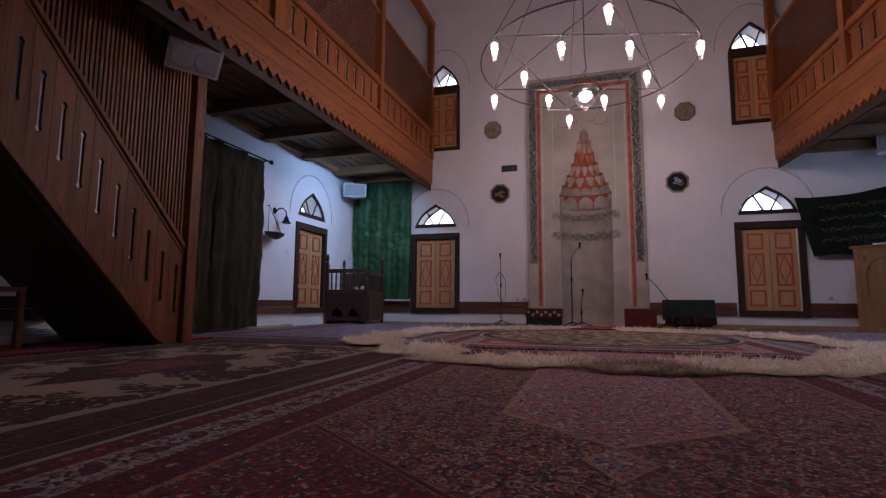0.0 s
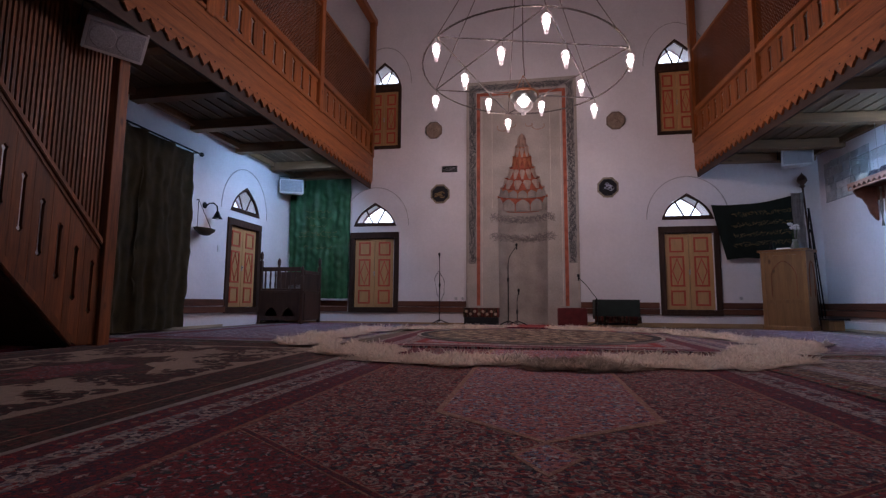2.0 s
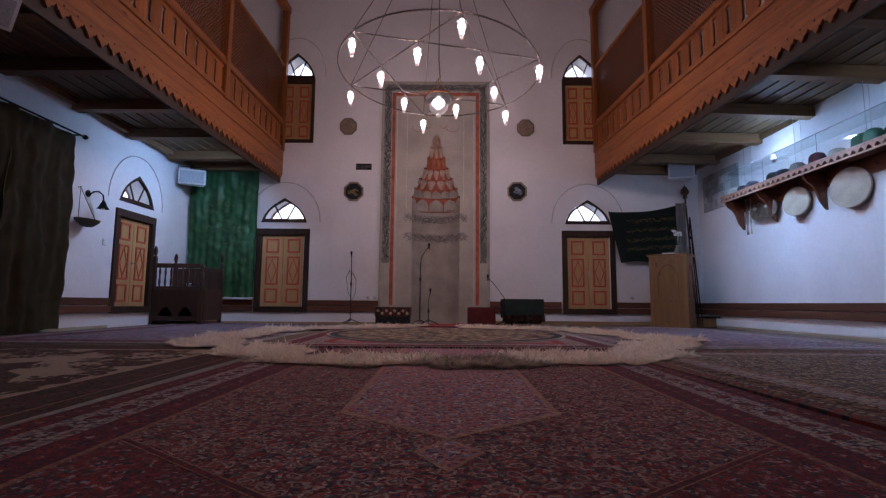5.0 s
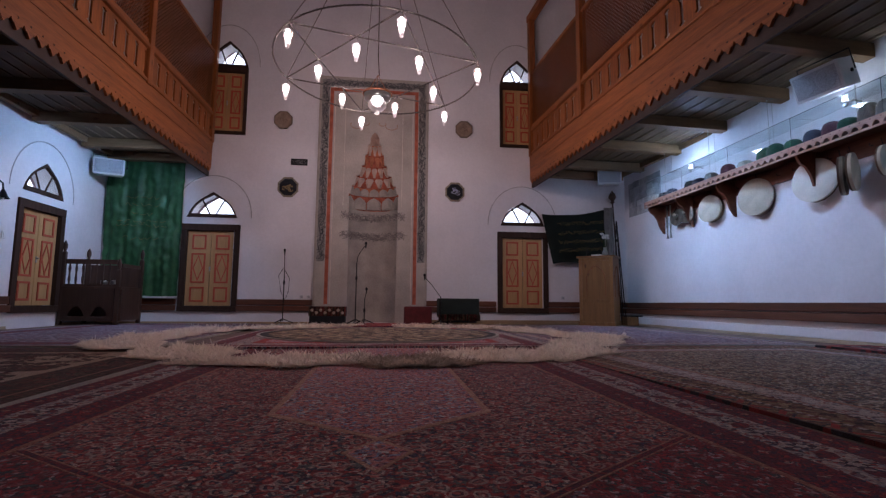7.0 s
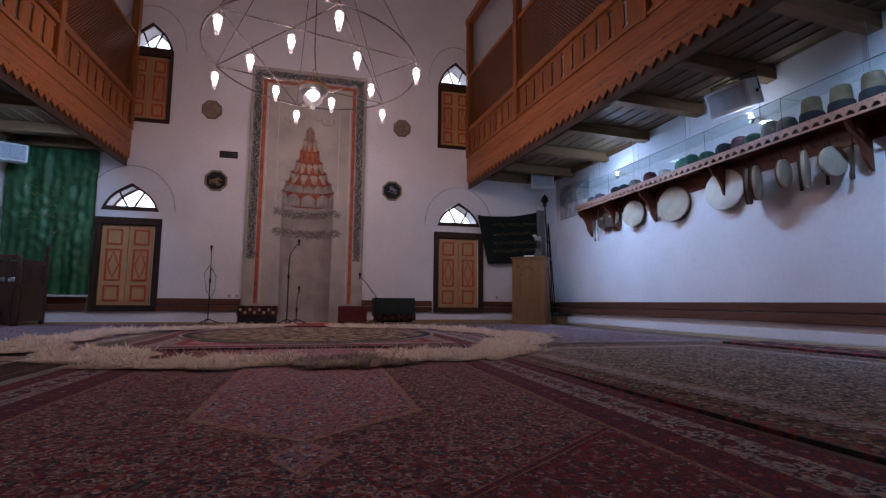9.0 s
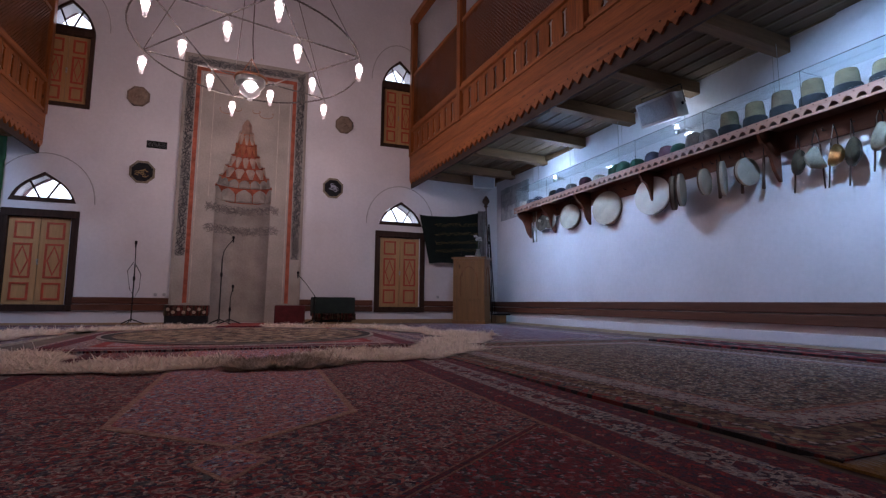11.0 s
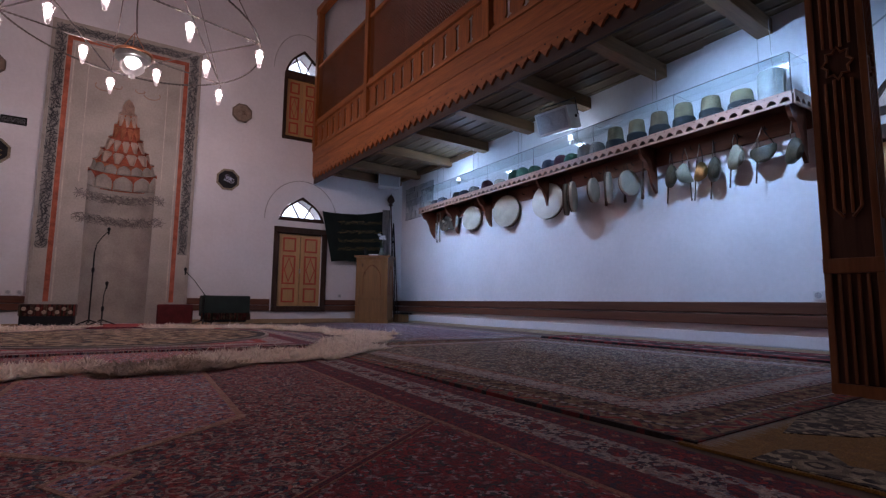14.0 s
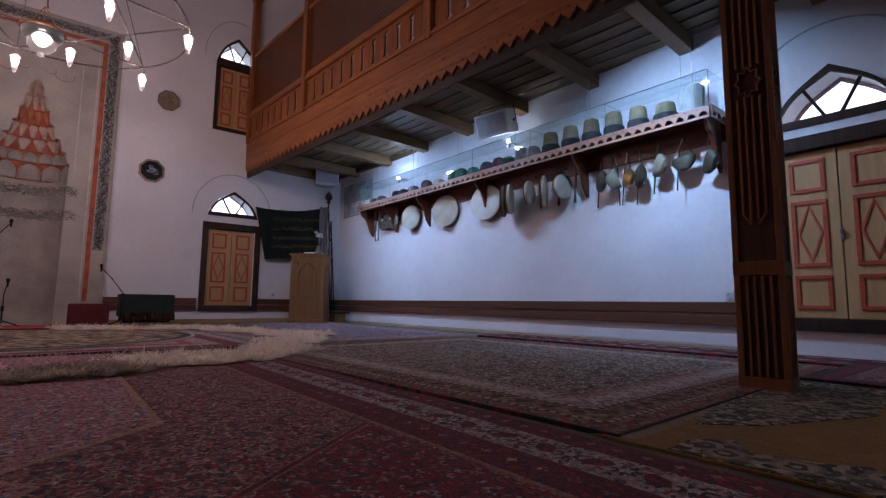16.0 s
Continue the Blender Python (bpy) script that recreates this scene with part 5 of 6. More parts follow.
for f in ((0, 1, 2, 3), (7, 6, 5, 4), (0, 4, 5, 1), (1, 5, 6, 2), (2, 6, 7, 3), (3, 7, 4, 0)):
    bm.faces.new([q[i] for i in f])
part("soffit", bm, OLDWOOD, st, "dark boarded underside")
part("post", bx(-0.06, 0.06, 4.03, 4.16, 0.0, 3.13, 0.01), OLDRED, st)
k = 0
y = 3.98
while y > 1.0:
    z0 = rail(y) + 0.02
    if z0 < 3.0:
        part("screen_slat", bx(-0.012, 0.012, y - 0.011, y + 0.011, z0, 3.13), OLDRED, st)
    y -= 0.042
# solid white plinth ledge against the wall below the stair
run("trim_ledge", [(XL, XL + 0.12, 1.0, 5.0, 0.0, 0.10), (XL, XL + 0.06, 1.0, 5.0, 0.10, 0.16)], "pale plastered ledge at the foot of the wall", "trim", PLASTER)

# wooden stool at the stair foot
t = thing("stool", pose(-4.52, 2.72, 0.045), "plain dark wooden stool with a stretcher", "stool")
part("seat", bx(-0.28, 0.20, -0.2, 0.2, 0.46, 0.50, 0.008), OLDRED, t)
for a in (-0.25, 0.17):
    for b in (-0.17, 0.17):
        part("leg", bx(a - 0.025, a + 0.025, b - 0.025, b + 0.025, 0, 0.46, 0.006), OLDRED, t)
for b in (-0.17, 0.17):
    part("stretcher", bx(-0.225, 0.145, b - 0.015, b + 0.015, 0.24, 0.28, 0.004), OLDRED, t)


# ---------- hangings ----------
def drape(u0, u1, z0, z1, folds, amp, seed, sag=0.0, nu=90, nv=26, th=0.006):
    r = random.Random(seed)
    ph = [r.uniform(0, 6.28) for _ in range(6)]
    bm = bmesh.new()
    grid = []
    for j in range(nv + 1):
        f = j / nv
        row = []
        for i in range(nu + 1):
            g = i / nu
            u = u0 + (u1 - u0) * g
            z = z1 + (z0 - z1) * f - sag * math.sin(math.pi * g) * (1 - f) + 0.012 * math.sin(g * 9 + ph[4]) * f
            w = amp * (0.35 + 0.65 * f) * (math.sin(g * folds * 6.28 + ph[0] + 0.9 * math.sin(3 * f + ph[3])) * 0.6 + 0.4 * math.sin(g * folds * 2.3 * 6.28 + ph[1] + 1.2 * f))
            w += amp * 0.5 * math.sin(g * 5 + f * 7 + ph[2]) + amp * 1.6 * (noise.noise((g * 5 + seed, f * 7, seed * 1.7)) + 0.7 * noise.noise((g * 11, f * 24, seed * 2.3)))
            row.append(bm.verts.new((u, w, z)))
        grid.append(row)
    for a, b in zip(grid, grid[1:]):
        for i in range(nu):
            bm.faces.new((a[i], a[i + 1], b[i + 1], b[i]))
    bmesh.ops.solidify(bm, geom=list(bm.faces), thickness=th)
    return bm


gc = thing("green_curtain", pose(0, YB - 0.08, 0), "green satin curtain with gold embroidery on a white rod", "curtain")
part("cloth", drape(-5.10, -3.69, 0.52, 3.19, 4.3, 0.03, 3, 0.0, 110, 70), GREENC, gc, smooth=True)
part("rod", tube(bmesh.new(), [(-5.12, -0.0, 3.21), (-3.6, -0.0, 3.24)], 0.014, 8), WHITEP, gc, "white curtain rod")
part("sill_board", bx(-5.1, -3.7, -0.03, 0.05, 0.485, 0.515, 0.004), WHITEP, gc)
rg = random.Random(12)
bm = bmesh.new()
for rowz, n in ((2.42, 5), (2.28, 5), (1.95, 7), (1.88, 7), (1.62, 5), (2.1, 3)):
    for i in range(n):
        u = -4.4 + (i - n / 2 + 0.5) * 0.13 + rg.uniform(-0.02, 0.02)
        tube(bm, [(u - 0.05, -0.045, rowz + rg.uniform(-0.03, 0.03)), (u - 0.01, -0.048, rowz + rg.uniform(-0.05, 0.05)), (u + 0.05, -0.045, rowz + rg.uniform(-0.03, 0.03))], 0.006, 4)
tagged(part("embroidery", bm, mat("dull gold thread", (0.22, 0.22, 0.07), 0.6, 40, 0.3, 0.1), gc, "dull gold embroidered strokes that cannot be read"), kind="stuff")

oc = thing("blackout_curtain", pose(-4.98, 0, 0, 0, 0, 90), "heavy olive-black curtain of two overlapping widths", "curtain")
part("cloth", drape(4.6, 5.75, 0.03, 2.76, 3, 0.03, 5), OLIVE, oc, smooth=True)
part("cloth", drape(5.68, 6.74, 0.04, 2.74, 2.2, 0.03, 6), OLIVE, oc, smooth=True)
part("rod", tube(bmesh.new(), [(4.5, 0.0, 2.78), (6.86, 0.0, 2.77)], 0.014, 8), METAL, oc)
part("finial", lathe(bmesh.new(), [(0.014, 0), (0.035, 0.02), (0.035, 0.05), (0.012, 0.08), (0, 0.085)], 12, 6.86, 0, 2.77, 'x'), METAL, oc, smooth=True)
part("rod_bracket", tube(bmesh.new(), [(6.8, 0.0, 2.77), (6.8, 0.18, 2.77)], 0.012, 6), METAL, oc)

fl = thing("banner", pose(0, YB - 0.12, 0), "dark green cloth banner with lines of gold script", "banner")
bm = bmesh.new()
grid = []
for j in range(15):
    f = j / 14
    row = []
    for i in range(41):
        g = i / 40
        topz = 2.34 - 0.05 * math.sin(math.pi * g * 0.8) + 0.22 * g ** 2
        botz = 1.28 + 0.03 * math.sin(g * 6)
        u = 3.58 + 0.24 * f + (1.58 - 0.24 * f) * g
        row.append(bm.verts.new((u, 0.02 * math.sin(g * 14 + f * 2) - 0.03 * g, topz + (botz - topz) * f)))
    grid.append(row)
for a, b in zip(grid, grid[1:]):
    for i in range(40):
        bm.faces.new((a[i], a[i + 1], b[i + 1], b[i]))
bmesh.ops.solidify(bm, geom=list(bm.faces), thickness=0.006)
part("cloth", bm, FLAGC, fl, smooth=True)
rg = random.Random(21)
for k, z in enumerate((2.12, 1.92, 1.73, 1.55)):
    bm = scribble(rg, 1.05, 0.10, 52, 0.0034, -0.055)
    for q in bm.verts:
        q.co.z += q.co.x * 0.07
    tagged(part("script_line", bm, GOLD, fl, "gold script that cannot be read", at=pose(3.93, 0, z)), kind="stuff")
pole = thing("banner_pole", pose(5.17, YB - 0.22, 0), "dark pole with an ornate finial leaning in the corner", "pole")
part("shaft", tube(bmesh.new(), [(0.10, 0, 0.0), (-0.02, 0.05, 2.62)], 0.016, 8), OLDWOOD, pole)
part("finial", lathe(bmesh.new(), [(0.02, 0), (0.05, 0.03), (0.03, 0.06), (0.085, 0.13), (0.07, 0.2), (0.02, 0.26), (0.0, 0.30)], 16, -0.02, 0.05, 2.6), OLDWOOD, pole, "carved dark finial", smooth=True)
part("cloth_tail", drape(-0.24, -0.04, 1.2, 2.5, 2, 0.02, 9, nu=20, nv=16), mat("grey cotton cloth", (0.30, 0.29, 0.29), 0.9, 8, 0.2, 0.2), pole, "pale cloth hanging behind the pole", smooth=True)
tri = thing("folded_tripod", pose(5.20, YB - 0.34, 0.0), "folded black metal tripod leaning in the corner", "tripod")
for a, b in (((-0.14, 0.0, 0.0), (-0.04, 0.05, 2.2)), ((0.10, 0.0, 0.0), (-0.03, 0.05, 2.2)), ((0.0, -0.08, 0.0), (-0.035, 0.04, 2.1))):
    part("leg", tube(bmesh.new(), [a, b], 0.012, 6), METAL, tri)
part("collar", lathe(bmesh.new(), [(0.03, 0), (0.035, 0.03), (0.03, 0.06)], 12, -0.04, 0.04, 1.75), METAL, tri)

# ---------- lectern and what stands on it ----------
lt = thing("lectern", pose(4.53, 9.42, 0.02, 0, 0, -39), "oak lectern cabinet with a carved pointed-arch panel", "lectern")
part("body", bx(-0.33, 0.33, -0.25, 0.25, 0.0, 1.32, 0.008), LECT, lt)
part("top", bx(-0.37, 0.37, -0.29, 0.29, 1.32, 1.36, 0.01), LECT, lt)
part("plinth", bx(-0.35, 0.35, -0.27, 0.27, 0.0, 0.07, 0.008), LECT, lt)
for x in (-0.30, 0.30):
    part("stile", bx(x - 0.03, x + 0.03, -0.265, -0.25, 0.07, 1.32, 0.003), LECT, lt)
for z in (0.48, 1.29):
    part("cross_rail", bx(-0.27, 0.27, -0.265, -0.25, z - 0.03, z + 0.03, 0.003), LECT, lt)
pts = [(u, -0.256, v) for u, v in ogee(0.36, 0.24, 9, 0.92)]
part("arch_carving", tube(bmesh.new(), [(-0.18, -0.256, 0.56)] + pts + [(0.18, -0.256, 0.56)], 0.009, 6), OLDRED, lt, "dark carved arch line")
pts = [(0.333, u, v) for u, v in ogee(0.30, 0.24, 9, 0.92)]
part("arch_carving", tube(bmesh.new(), [(0.333, -0.15, 0.56)] + pts + [(0.333, 0.15, 0.56)], 0.009, 6), OLDRED, lt, "dark carved arch line")
ZT = 1.38
bk = thing("book", pose(4.47, 9.38, ZT, 0, 0, -28), "closed pale book on the lectern", "book")
part("cover", bx(-0.10, 0.10, -0.07, 0.07, 0, 0.035, 0.003), WHITEP, bk)
part("pages", bx(-0.095, 0.103, -0.065, 0.065, 0.006, 0.029), mat("paper", (0.7, 0.66, 0.55), 0.8, 20, 0.1), bk)
bt = thing("bottle", pose(4.30, 9.42, ZT), "small dark bottle on the lectern", "bottle")
part("glass_body", lathe(bmesh.new(), [(0.022, 0), (0.024, 0.01), (0.024, 0.10), (0.010, 0.13), (0.010, 0.17), (0.0, 0.17)], 12), METAL, bt, smooth=True)
vs_ = thing("vase", pose(4.64, 9.36, ZT), "clear glass vase with pale paper flowers", "vase")
p = part("vase_body", lathe(bmesh.new(), [(0.035, 0), (0.06, 0.05), (0.05, 0.10), (0.028, 0.15), (0.04, 0.18)], 16), GLASS_ON, vs_, smooth=True)
p.visible_shadow = False
for i in range(5):
    a = i * 1.3
    part("stem", tube(bmesh.new(), [(0, 0, 0.02), (0.05 * math.cos(a), 0.05 * math.sin(a), 0.36 + 0.04 * (i % 3))], 0.003, 5), mat("stem green", (0.05, 0.09, 0.03), 0.7), vs_)
    bm = bmesh.new()
    for j in range(7):
        b = j * 0.9
        bmesh.ops.create_icosphere(bm, subdivisions=1, radius=0.022, matrix=pose(0.05 * math.cos(a) + 0.025 * math.cos(b), 0.05 * math.sin(a) + 0.025 * math.sin(b), 0.37 + 0.04 * (i % 3) + 0.01 * (j % 2)))
    part("blossom", bm, WHITEP, vs_, smooth=True)
sb = thing("small_box", pose(5.16, 9.42, 0.02), "small wooden box with a dark lid beside the lectern", "box")
part("body", bx(-0.12, 0.12, -0.1, 0.1, 0, 0.17, 0.005), LECT, sb)
part("lid", bx(-0.15, 0.2, -0.12, 0.12, 0.172, 0.20, 0.006), METAL, sb)

# ---------- carved corner seat ----------
be = thing("corner_seat", pose(-4.65, 9.40, 0.02), "dark carved wooden seat with turned posts and pierced panels", "seat")
W, DP = 0.48, 0.38
hs = [list(reversed(ogee(0.26, 0.17, 6, 0.14, c))) for c in (-0.20, 0.16)]
part("front_panel", slab(bmesh.new(), rect(-W + 0.05, W - 0.1, 0.06, 0.60), 0.03, lambda u, v, q: (u, -DP + q, v), hs), OLDWOOD, be, "front panel with two pointed openings")
part("seat_board", bx(-W, W, -DP, DP, 0.60, 0.64, 0.006), OLDWOOD, be)
part("side_panel", bx(W - 0.03, W, -DP + 0.05, DP - 0.05, 0.06, 0.60, 0.004), OLDWOOD, be)
part("side_panel", bx(-W, -W + 0.03, -DP + 0.05, DP - 0.05, 0.06, 0.60, 0.004), OLDWOOD, be)
part("back_panel", bx(-W + 0.05, W - 0.05, DP - 0.03, DP, 0.06, 1.05, 0.004), OLDWOOD, be)
for x, y, h in ((-W + 0.02, -DP + 0.03, 1.42), (W - 0.06, -DP + 0.03, 1.12), (-W + 0.02, DP - 0.03, 1.35), (W - 0.02, DP - 0.03, 1.35)):
    bm = bx(x - 0.03, x + 0.03, y - 0.03, y + 0.03, 0.0, h - 0.2, 0.006)
    lathe(bm, [(0.03, 0), (0.018, 0.02), (0.032, 0.07), (0.034, 0.13), (0.02, 0.17), (0.012, 0.19), (0, 0.2)], 12, x, y, h - 0.2)
    part("post", bm, OLDWOOD, be, "post with turned finial", smooth=False)
for z0, z1 in ((0.64, 0.68), (1.02, 1.10)):
    part("arm_rail", bx(-W + 0.05, W - 0.09, -DP + 0.015, -DP + 0.045, z0, z1, 0.004), OLDWOOD, be)
for i in range(7):
    x = -W + 0.12 + i * 0.105
    part("spindle", lathe(bmesh.new(), [(0.012, 0), (0.022, 0.08), (0.012, 0.17), (0.022, 0.26), (0.012, 0.34)], 8, x, -DP + 0.03, 0.68), OLDWOOD, be, smooth=True)
part("arm_rail", bx(W - 0.06, W - 0.02, -DP + 0.06, DP - 0.06, 0.98, 1.04, 0.004), OLDWOOD, be)
pw = solo("white_cloth", drape(-0.14, 0.14, 0.0, 0.12, 1.5, 0.03, 31, nu=18, nv=8), WHITEP, "crumpled white cloth on the seat", "cloth", m=pose(-4.45, 9.25, 0.665, 30, 0, 15), smooth=True)

# ---------- microphones, covered box, low boxes by the niche ----------
def mic_stand(m, h, boom, label, gooseneck=False):
    t = thing("microphone_stand", m, label, "microphone stand", group="microphone stands")
    for i in range(3):
        a = 2 * math.pi * i / 3 + 0.4
        part("leg", tube(bmesh.new(), [(0, 0, 0.09), (0.2 * math.cos(a), 0.2 * math.sin(a), 0.012)], 0.010, 6), METAL, t)
    part("pole", tube(bmesh.new(), [(0, 0, 0.05), (0, 0, h)], 0.010, 8), METAL, t)
    part("clutch", lathe(bmesh.new(), [(0.012, 0), (0.02, 0.02), (0.02, 0.06), (0.012, 0.08)], 10, 0, 0, h * 0.72), METAL, t)
    part("boom", tube(bmesh.new(), [(0, 0, h), *boom], 0.007, 6), METAL, t)
    e = Vector(boom[-1])
    part("microphone", lathe(bmesh.new(), [(0.010, -0.06), (0.014, 0.0), (0.022, 0.02), (0.022, 0.05), (0.0, 0.065)], 12, e.x, e.y, e.z), METAL, t, smooth=True)
    return t


s1 = mic_stand(pose(-1.62, 9.72, 0.02), 1.02, [(-0.01, 0, 1.36)], "black microphone stand with an upright pole and coiled cable")
bm = bmesh.new()
tube(bm, [(0.02, -0.02, 1.0), (0.10, -0.02, 0.85), (0.09, -0.02, 0.6), (0.03, -0.02, 0.45), (-0.05, -0.02, 0.6), (-0.10, -0.02, 0.9), (-0.02, -0.02, 1.05)], 0.006, 6)
part("cable", bm, BLACKC, s1)
mic_stand(pose(-0.24, 9.25, 0.03), 1.12, [(0.02, 0, 1.25), (0.08, 0, 1.36), (0.16, -0.02, 1.46)], "slim black gooseneck microphone stand")
s3 = mic_stand(pose(1.30, 8.98, 0.03), 0.50, [(-0.16, 0, 0.72), (-0.30, 0, 0.87)], "low black microphone stand with a slanting boom")
s4 = mic_stand(pose(-0.08, 9.28, 0.03), 0.3, [(0.0, 0, 0.45), (0.03, 0, 0.62)], "short black gooseneck microphone")
cv = thing("covered_amplifier", pose(1.70, 9.55, 0.02), "long box draped with a black-green cloth", "amplifier")
part("body", bx(-0.34, 0.34, -0.16, 0.16, 0.04, 0.47, 0.01), BLACKC, cv)
bm = bx(-0.39, 0.39, -0.2, 0.2, 0.14, 0.5, 0.02)
part("cloth_cover", bm, FLAGC, cv, "dark green cloth cover")
part("cloth_hem", drape(-0.40, 0.40, 0.08, 0.20, 5, 0.012, 41, nu=50, nv=5), C_DARK, cv, "patterned hem of the cover", at=pose(0, -0.215, 0), smooth=True)
bxs = thing("low_chest", pose(-0.78, 9.72, 0.02), "low black chest with a floral woven cover", "chest")
part("body", bx(-0.33, 0.33, -0.14, 0.14, 0.0, 0.22, 0.008), BLACKC, bxs)
part("cover", bx(-0.345, 0.345, -0.155, 0.155, 0.15, 0.33, 0.015), C_DARK, bxs, "black floral cover")
bm = bmesh.new()
for i in range(8):
    lathe(bm, [(0.03, -0.158), (0.022, -0.162), (0.0, -0.163)], 10, -0.28 + i * 0.08, 0, 0.26 - 0.05 * (i % 2), 'y')
part("flower_motif", bm, C_CREAM, bxs, "pale flower motifs")
cu = thing("red_cushion", pose(0.93, 9.78, 0.02), "dark red upholstered cushion box against the wall", "cushion")
part("cushion_body", bx(-0.26, 0.28, -0.13, 0.13, 0.0, 0.34, 0.03), mat("dark red velvet", (0.12, 0.012, 0.014), 0.8, 8, 0.3, 0.2), cu)

# ---------- plaques, vent, sockets ----------
def octagon(r, off=22.5):
    return [(r * math.cos(math.radians(off + 45 * k)), r * math.sin(math.radians(off + 45 * k))) for k in range(8)]


rg = random.Random(5)
for x, z, sd in ((-1.71, 2.75, 5), (1.72, 2.77, 6)):
    t = thing("script_plaque", pose(x, YB, z), "octagonal black plaque with gold script and a gilt frame", "plaque", group="framed octagons")
    part("frame", slab(bmesh.new(), octagon(0.22), 0.035, lambda u, v, q: (u, -0.035 + q, v), [list(reversed(octagon(0.185)))]), mat("gilt frame", (0.28, 0.24, 0.17), 0.45, 20, 0.3, 0.1, 0.3), t, "dull gilt frame")
    part("board", slab(bmesh.new(), octagon(0.186), 0.012, lambda u, v, q: (u, -0.014 + q, v)), BLACKC, t)
    bm = bmesh.new()
    rg = random.Random(sd)
    for k in range(20):
        a = rg.uniform(0, 6.28)
        r0 = rg.uniform(0.0, 0.085)
        c = Vector((r0 * math.cos(a * 3), 0, r0 * math.sin(a * 3)))
        w_ = rg.uniform(1.2, 2.6)
        e_ = rg.uniform(0.025, 0.055)
        tube(bm, [(c.x + e_ * math.cos(a + s_ * w_ / 5), -0.016 - 0.0004 * k, c.z + e_ * 0.7 * math.sin(a + s_ * w_ / 5)) for s_ in range(6)], 0.0058, 5)
    tagged(part("script", bm, mat("bright gold thread", (0.42, 0.30, 0.12), 0.5, 40, 0.25, 0.1, 0.4) if sd == 5 else mat("silver script", (0.6, 0.65, 0.8), 0.3, 30, 0.1, 0, 0.7), t, "flowing script that cannot be read"), kind="stuff")
for x, z in ((-1.86, 4.16), (1.91, 4.15)):
    t = thing("stone_plaque", pose(x, YB, z), "octagonal brown plaque with faint raised script", "plaque", group="brown octagons")
    part("board", slab(bmesh.new(), octagon(0.185), 0.03, lambda u, v, q: (u, -0.03 + q, v)), mat("brown plaque", (0.30, 0.22, 0.16), 0.6, 12, 0.25, 0.2), t)
    part("rim", slab(bmesh.new(), octagon(0.195), 0.036, lambda u, v, q: (u, -0.036 + q, v), [list(reversed(octagon(0.172)))]), mat("plaque rim", (0.20, 0.15, 0.11), 0.6, 12, 0.25, 0.2), t)
    bm = bmesh.new()
    for k in range(14):
        a = rg.uniform(0, 6.28)
        c = (rg.uniform(-0.07, 0.07), rg.uniform(-0.05, 0.05))
        tube(bm, [(c[0] + 0.035 * math.cos(a + s_), -0.031, c[1] + 0.03 * math.sin(a * 2 + s_)) for s_ in (0, 0.7, 1.4)], 0.005, 5)
    tagged(part("script", bm, mat("plaque script", (0.19, 0.13, 0.09), 0.6, 12, 0.25), t), kind="stuff")
t = thing("wall_vent", pose(-1.51, YB, 3.285), "small black slatted wall vent", "vent")
part("frame", slab(bmesh.new(), rect(-0.165, 0.165, -0.065, 0.065), 0.02, lambda u, v, q: (u, -0.02 + q, v), [list(reversed(rect(-0.15, 0.15, -0.05, 0.05)))]), METAL, t)
for k in range(5):
    part("slat", bx(-0.15, 0.15, -0.014, -0.004, -0.045 + k * 0.02, -0.031 + k * 0.02), METAL, t)


def socket(m):
    t = thing("wall_socket", m, "white round power socket on the wall", "socket", group="sockets")
    part("plate", bx(-0.04, 0.04, -0.012, 0, -0.04, 0.04, 0.004), WHITEP, t)
    part("outlet", lathe(bmesh.new(), [(0.028, -0.016), (0.028, -0.012), (0.022, -0.012), (0.02, -0.004), (0.0, -0.004)], 14, ax='y'), GREYP, t)


for x in (-1.36, -1.22):
    socket(pose(x, YB, 0.53))
socket(pose(4.06, YB, 0.56))
socket(pose(XR, 1.98, 0.535, 0, 0, -90))
t = thing("light_switch", pose(XL, 7.72, 1.35, 0, 0, 90), "small white light switch", "switch")
part("plate", bx(-0.04, 0.04, -0.012, 0, -0.055, 0.055, 0.004), WHITEP, t)
part("rocker", bx(-0.02, 0.02, -0.018, -0.012, -0.03, 0.03, 0.003), WHITEP, t)

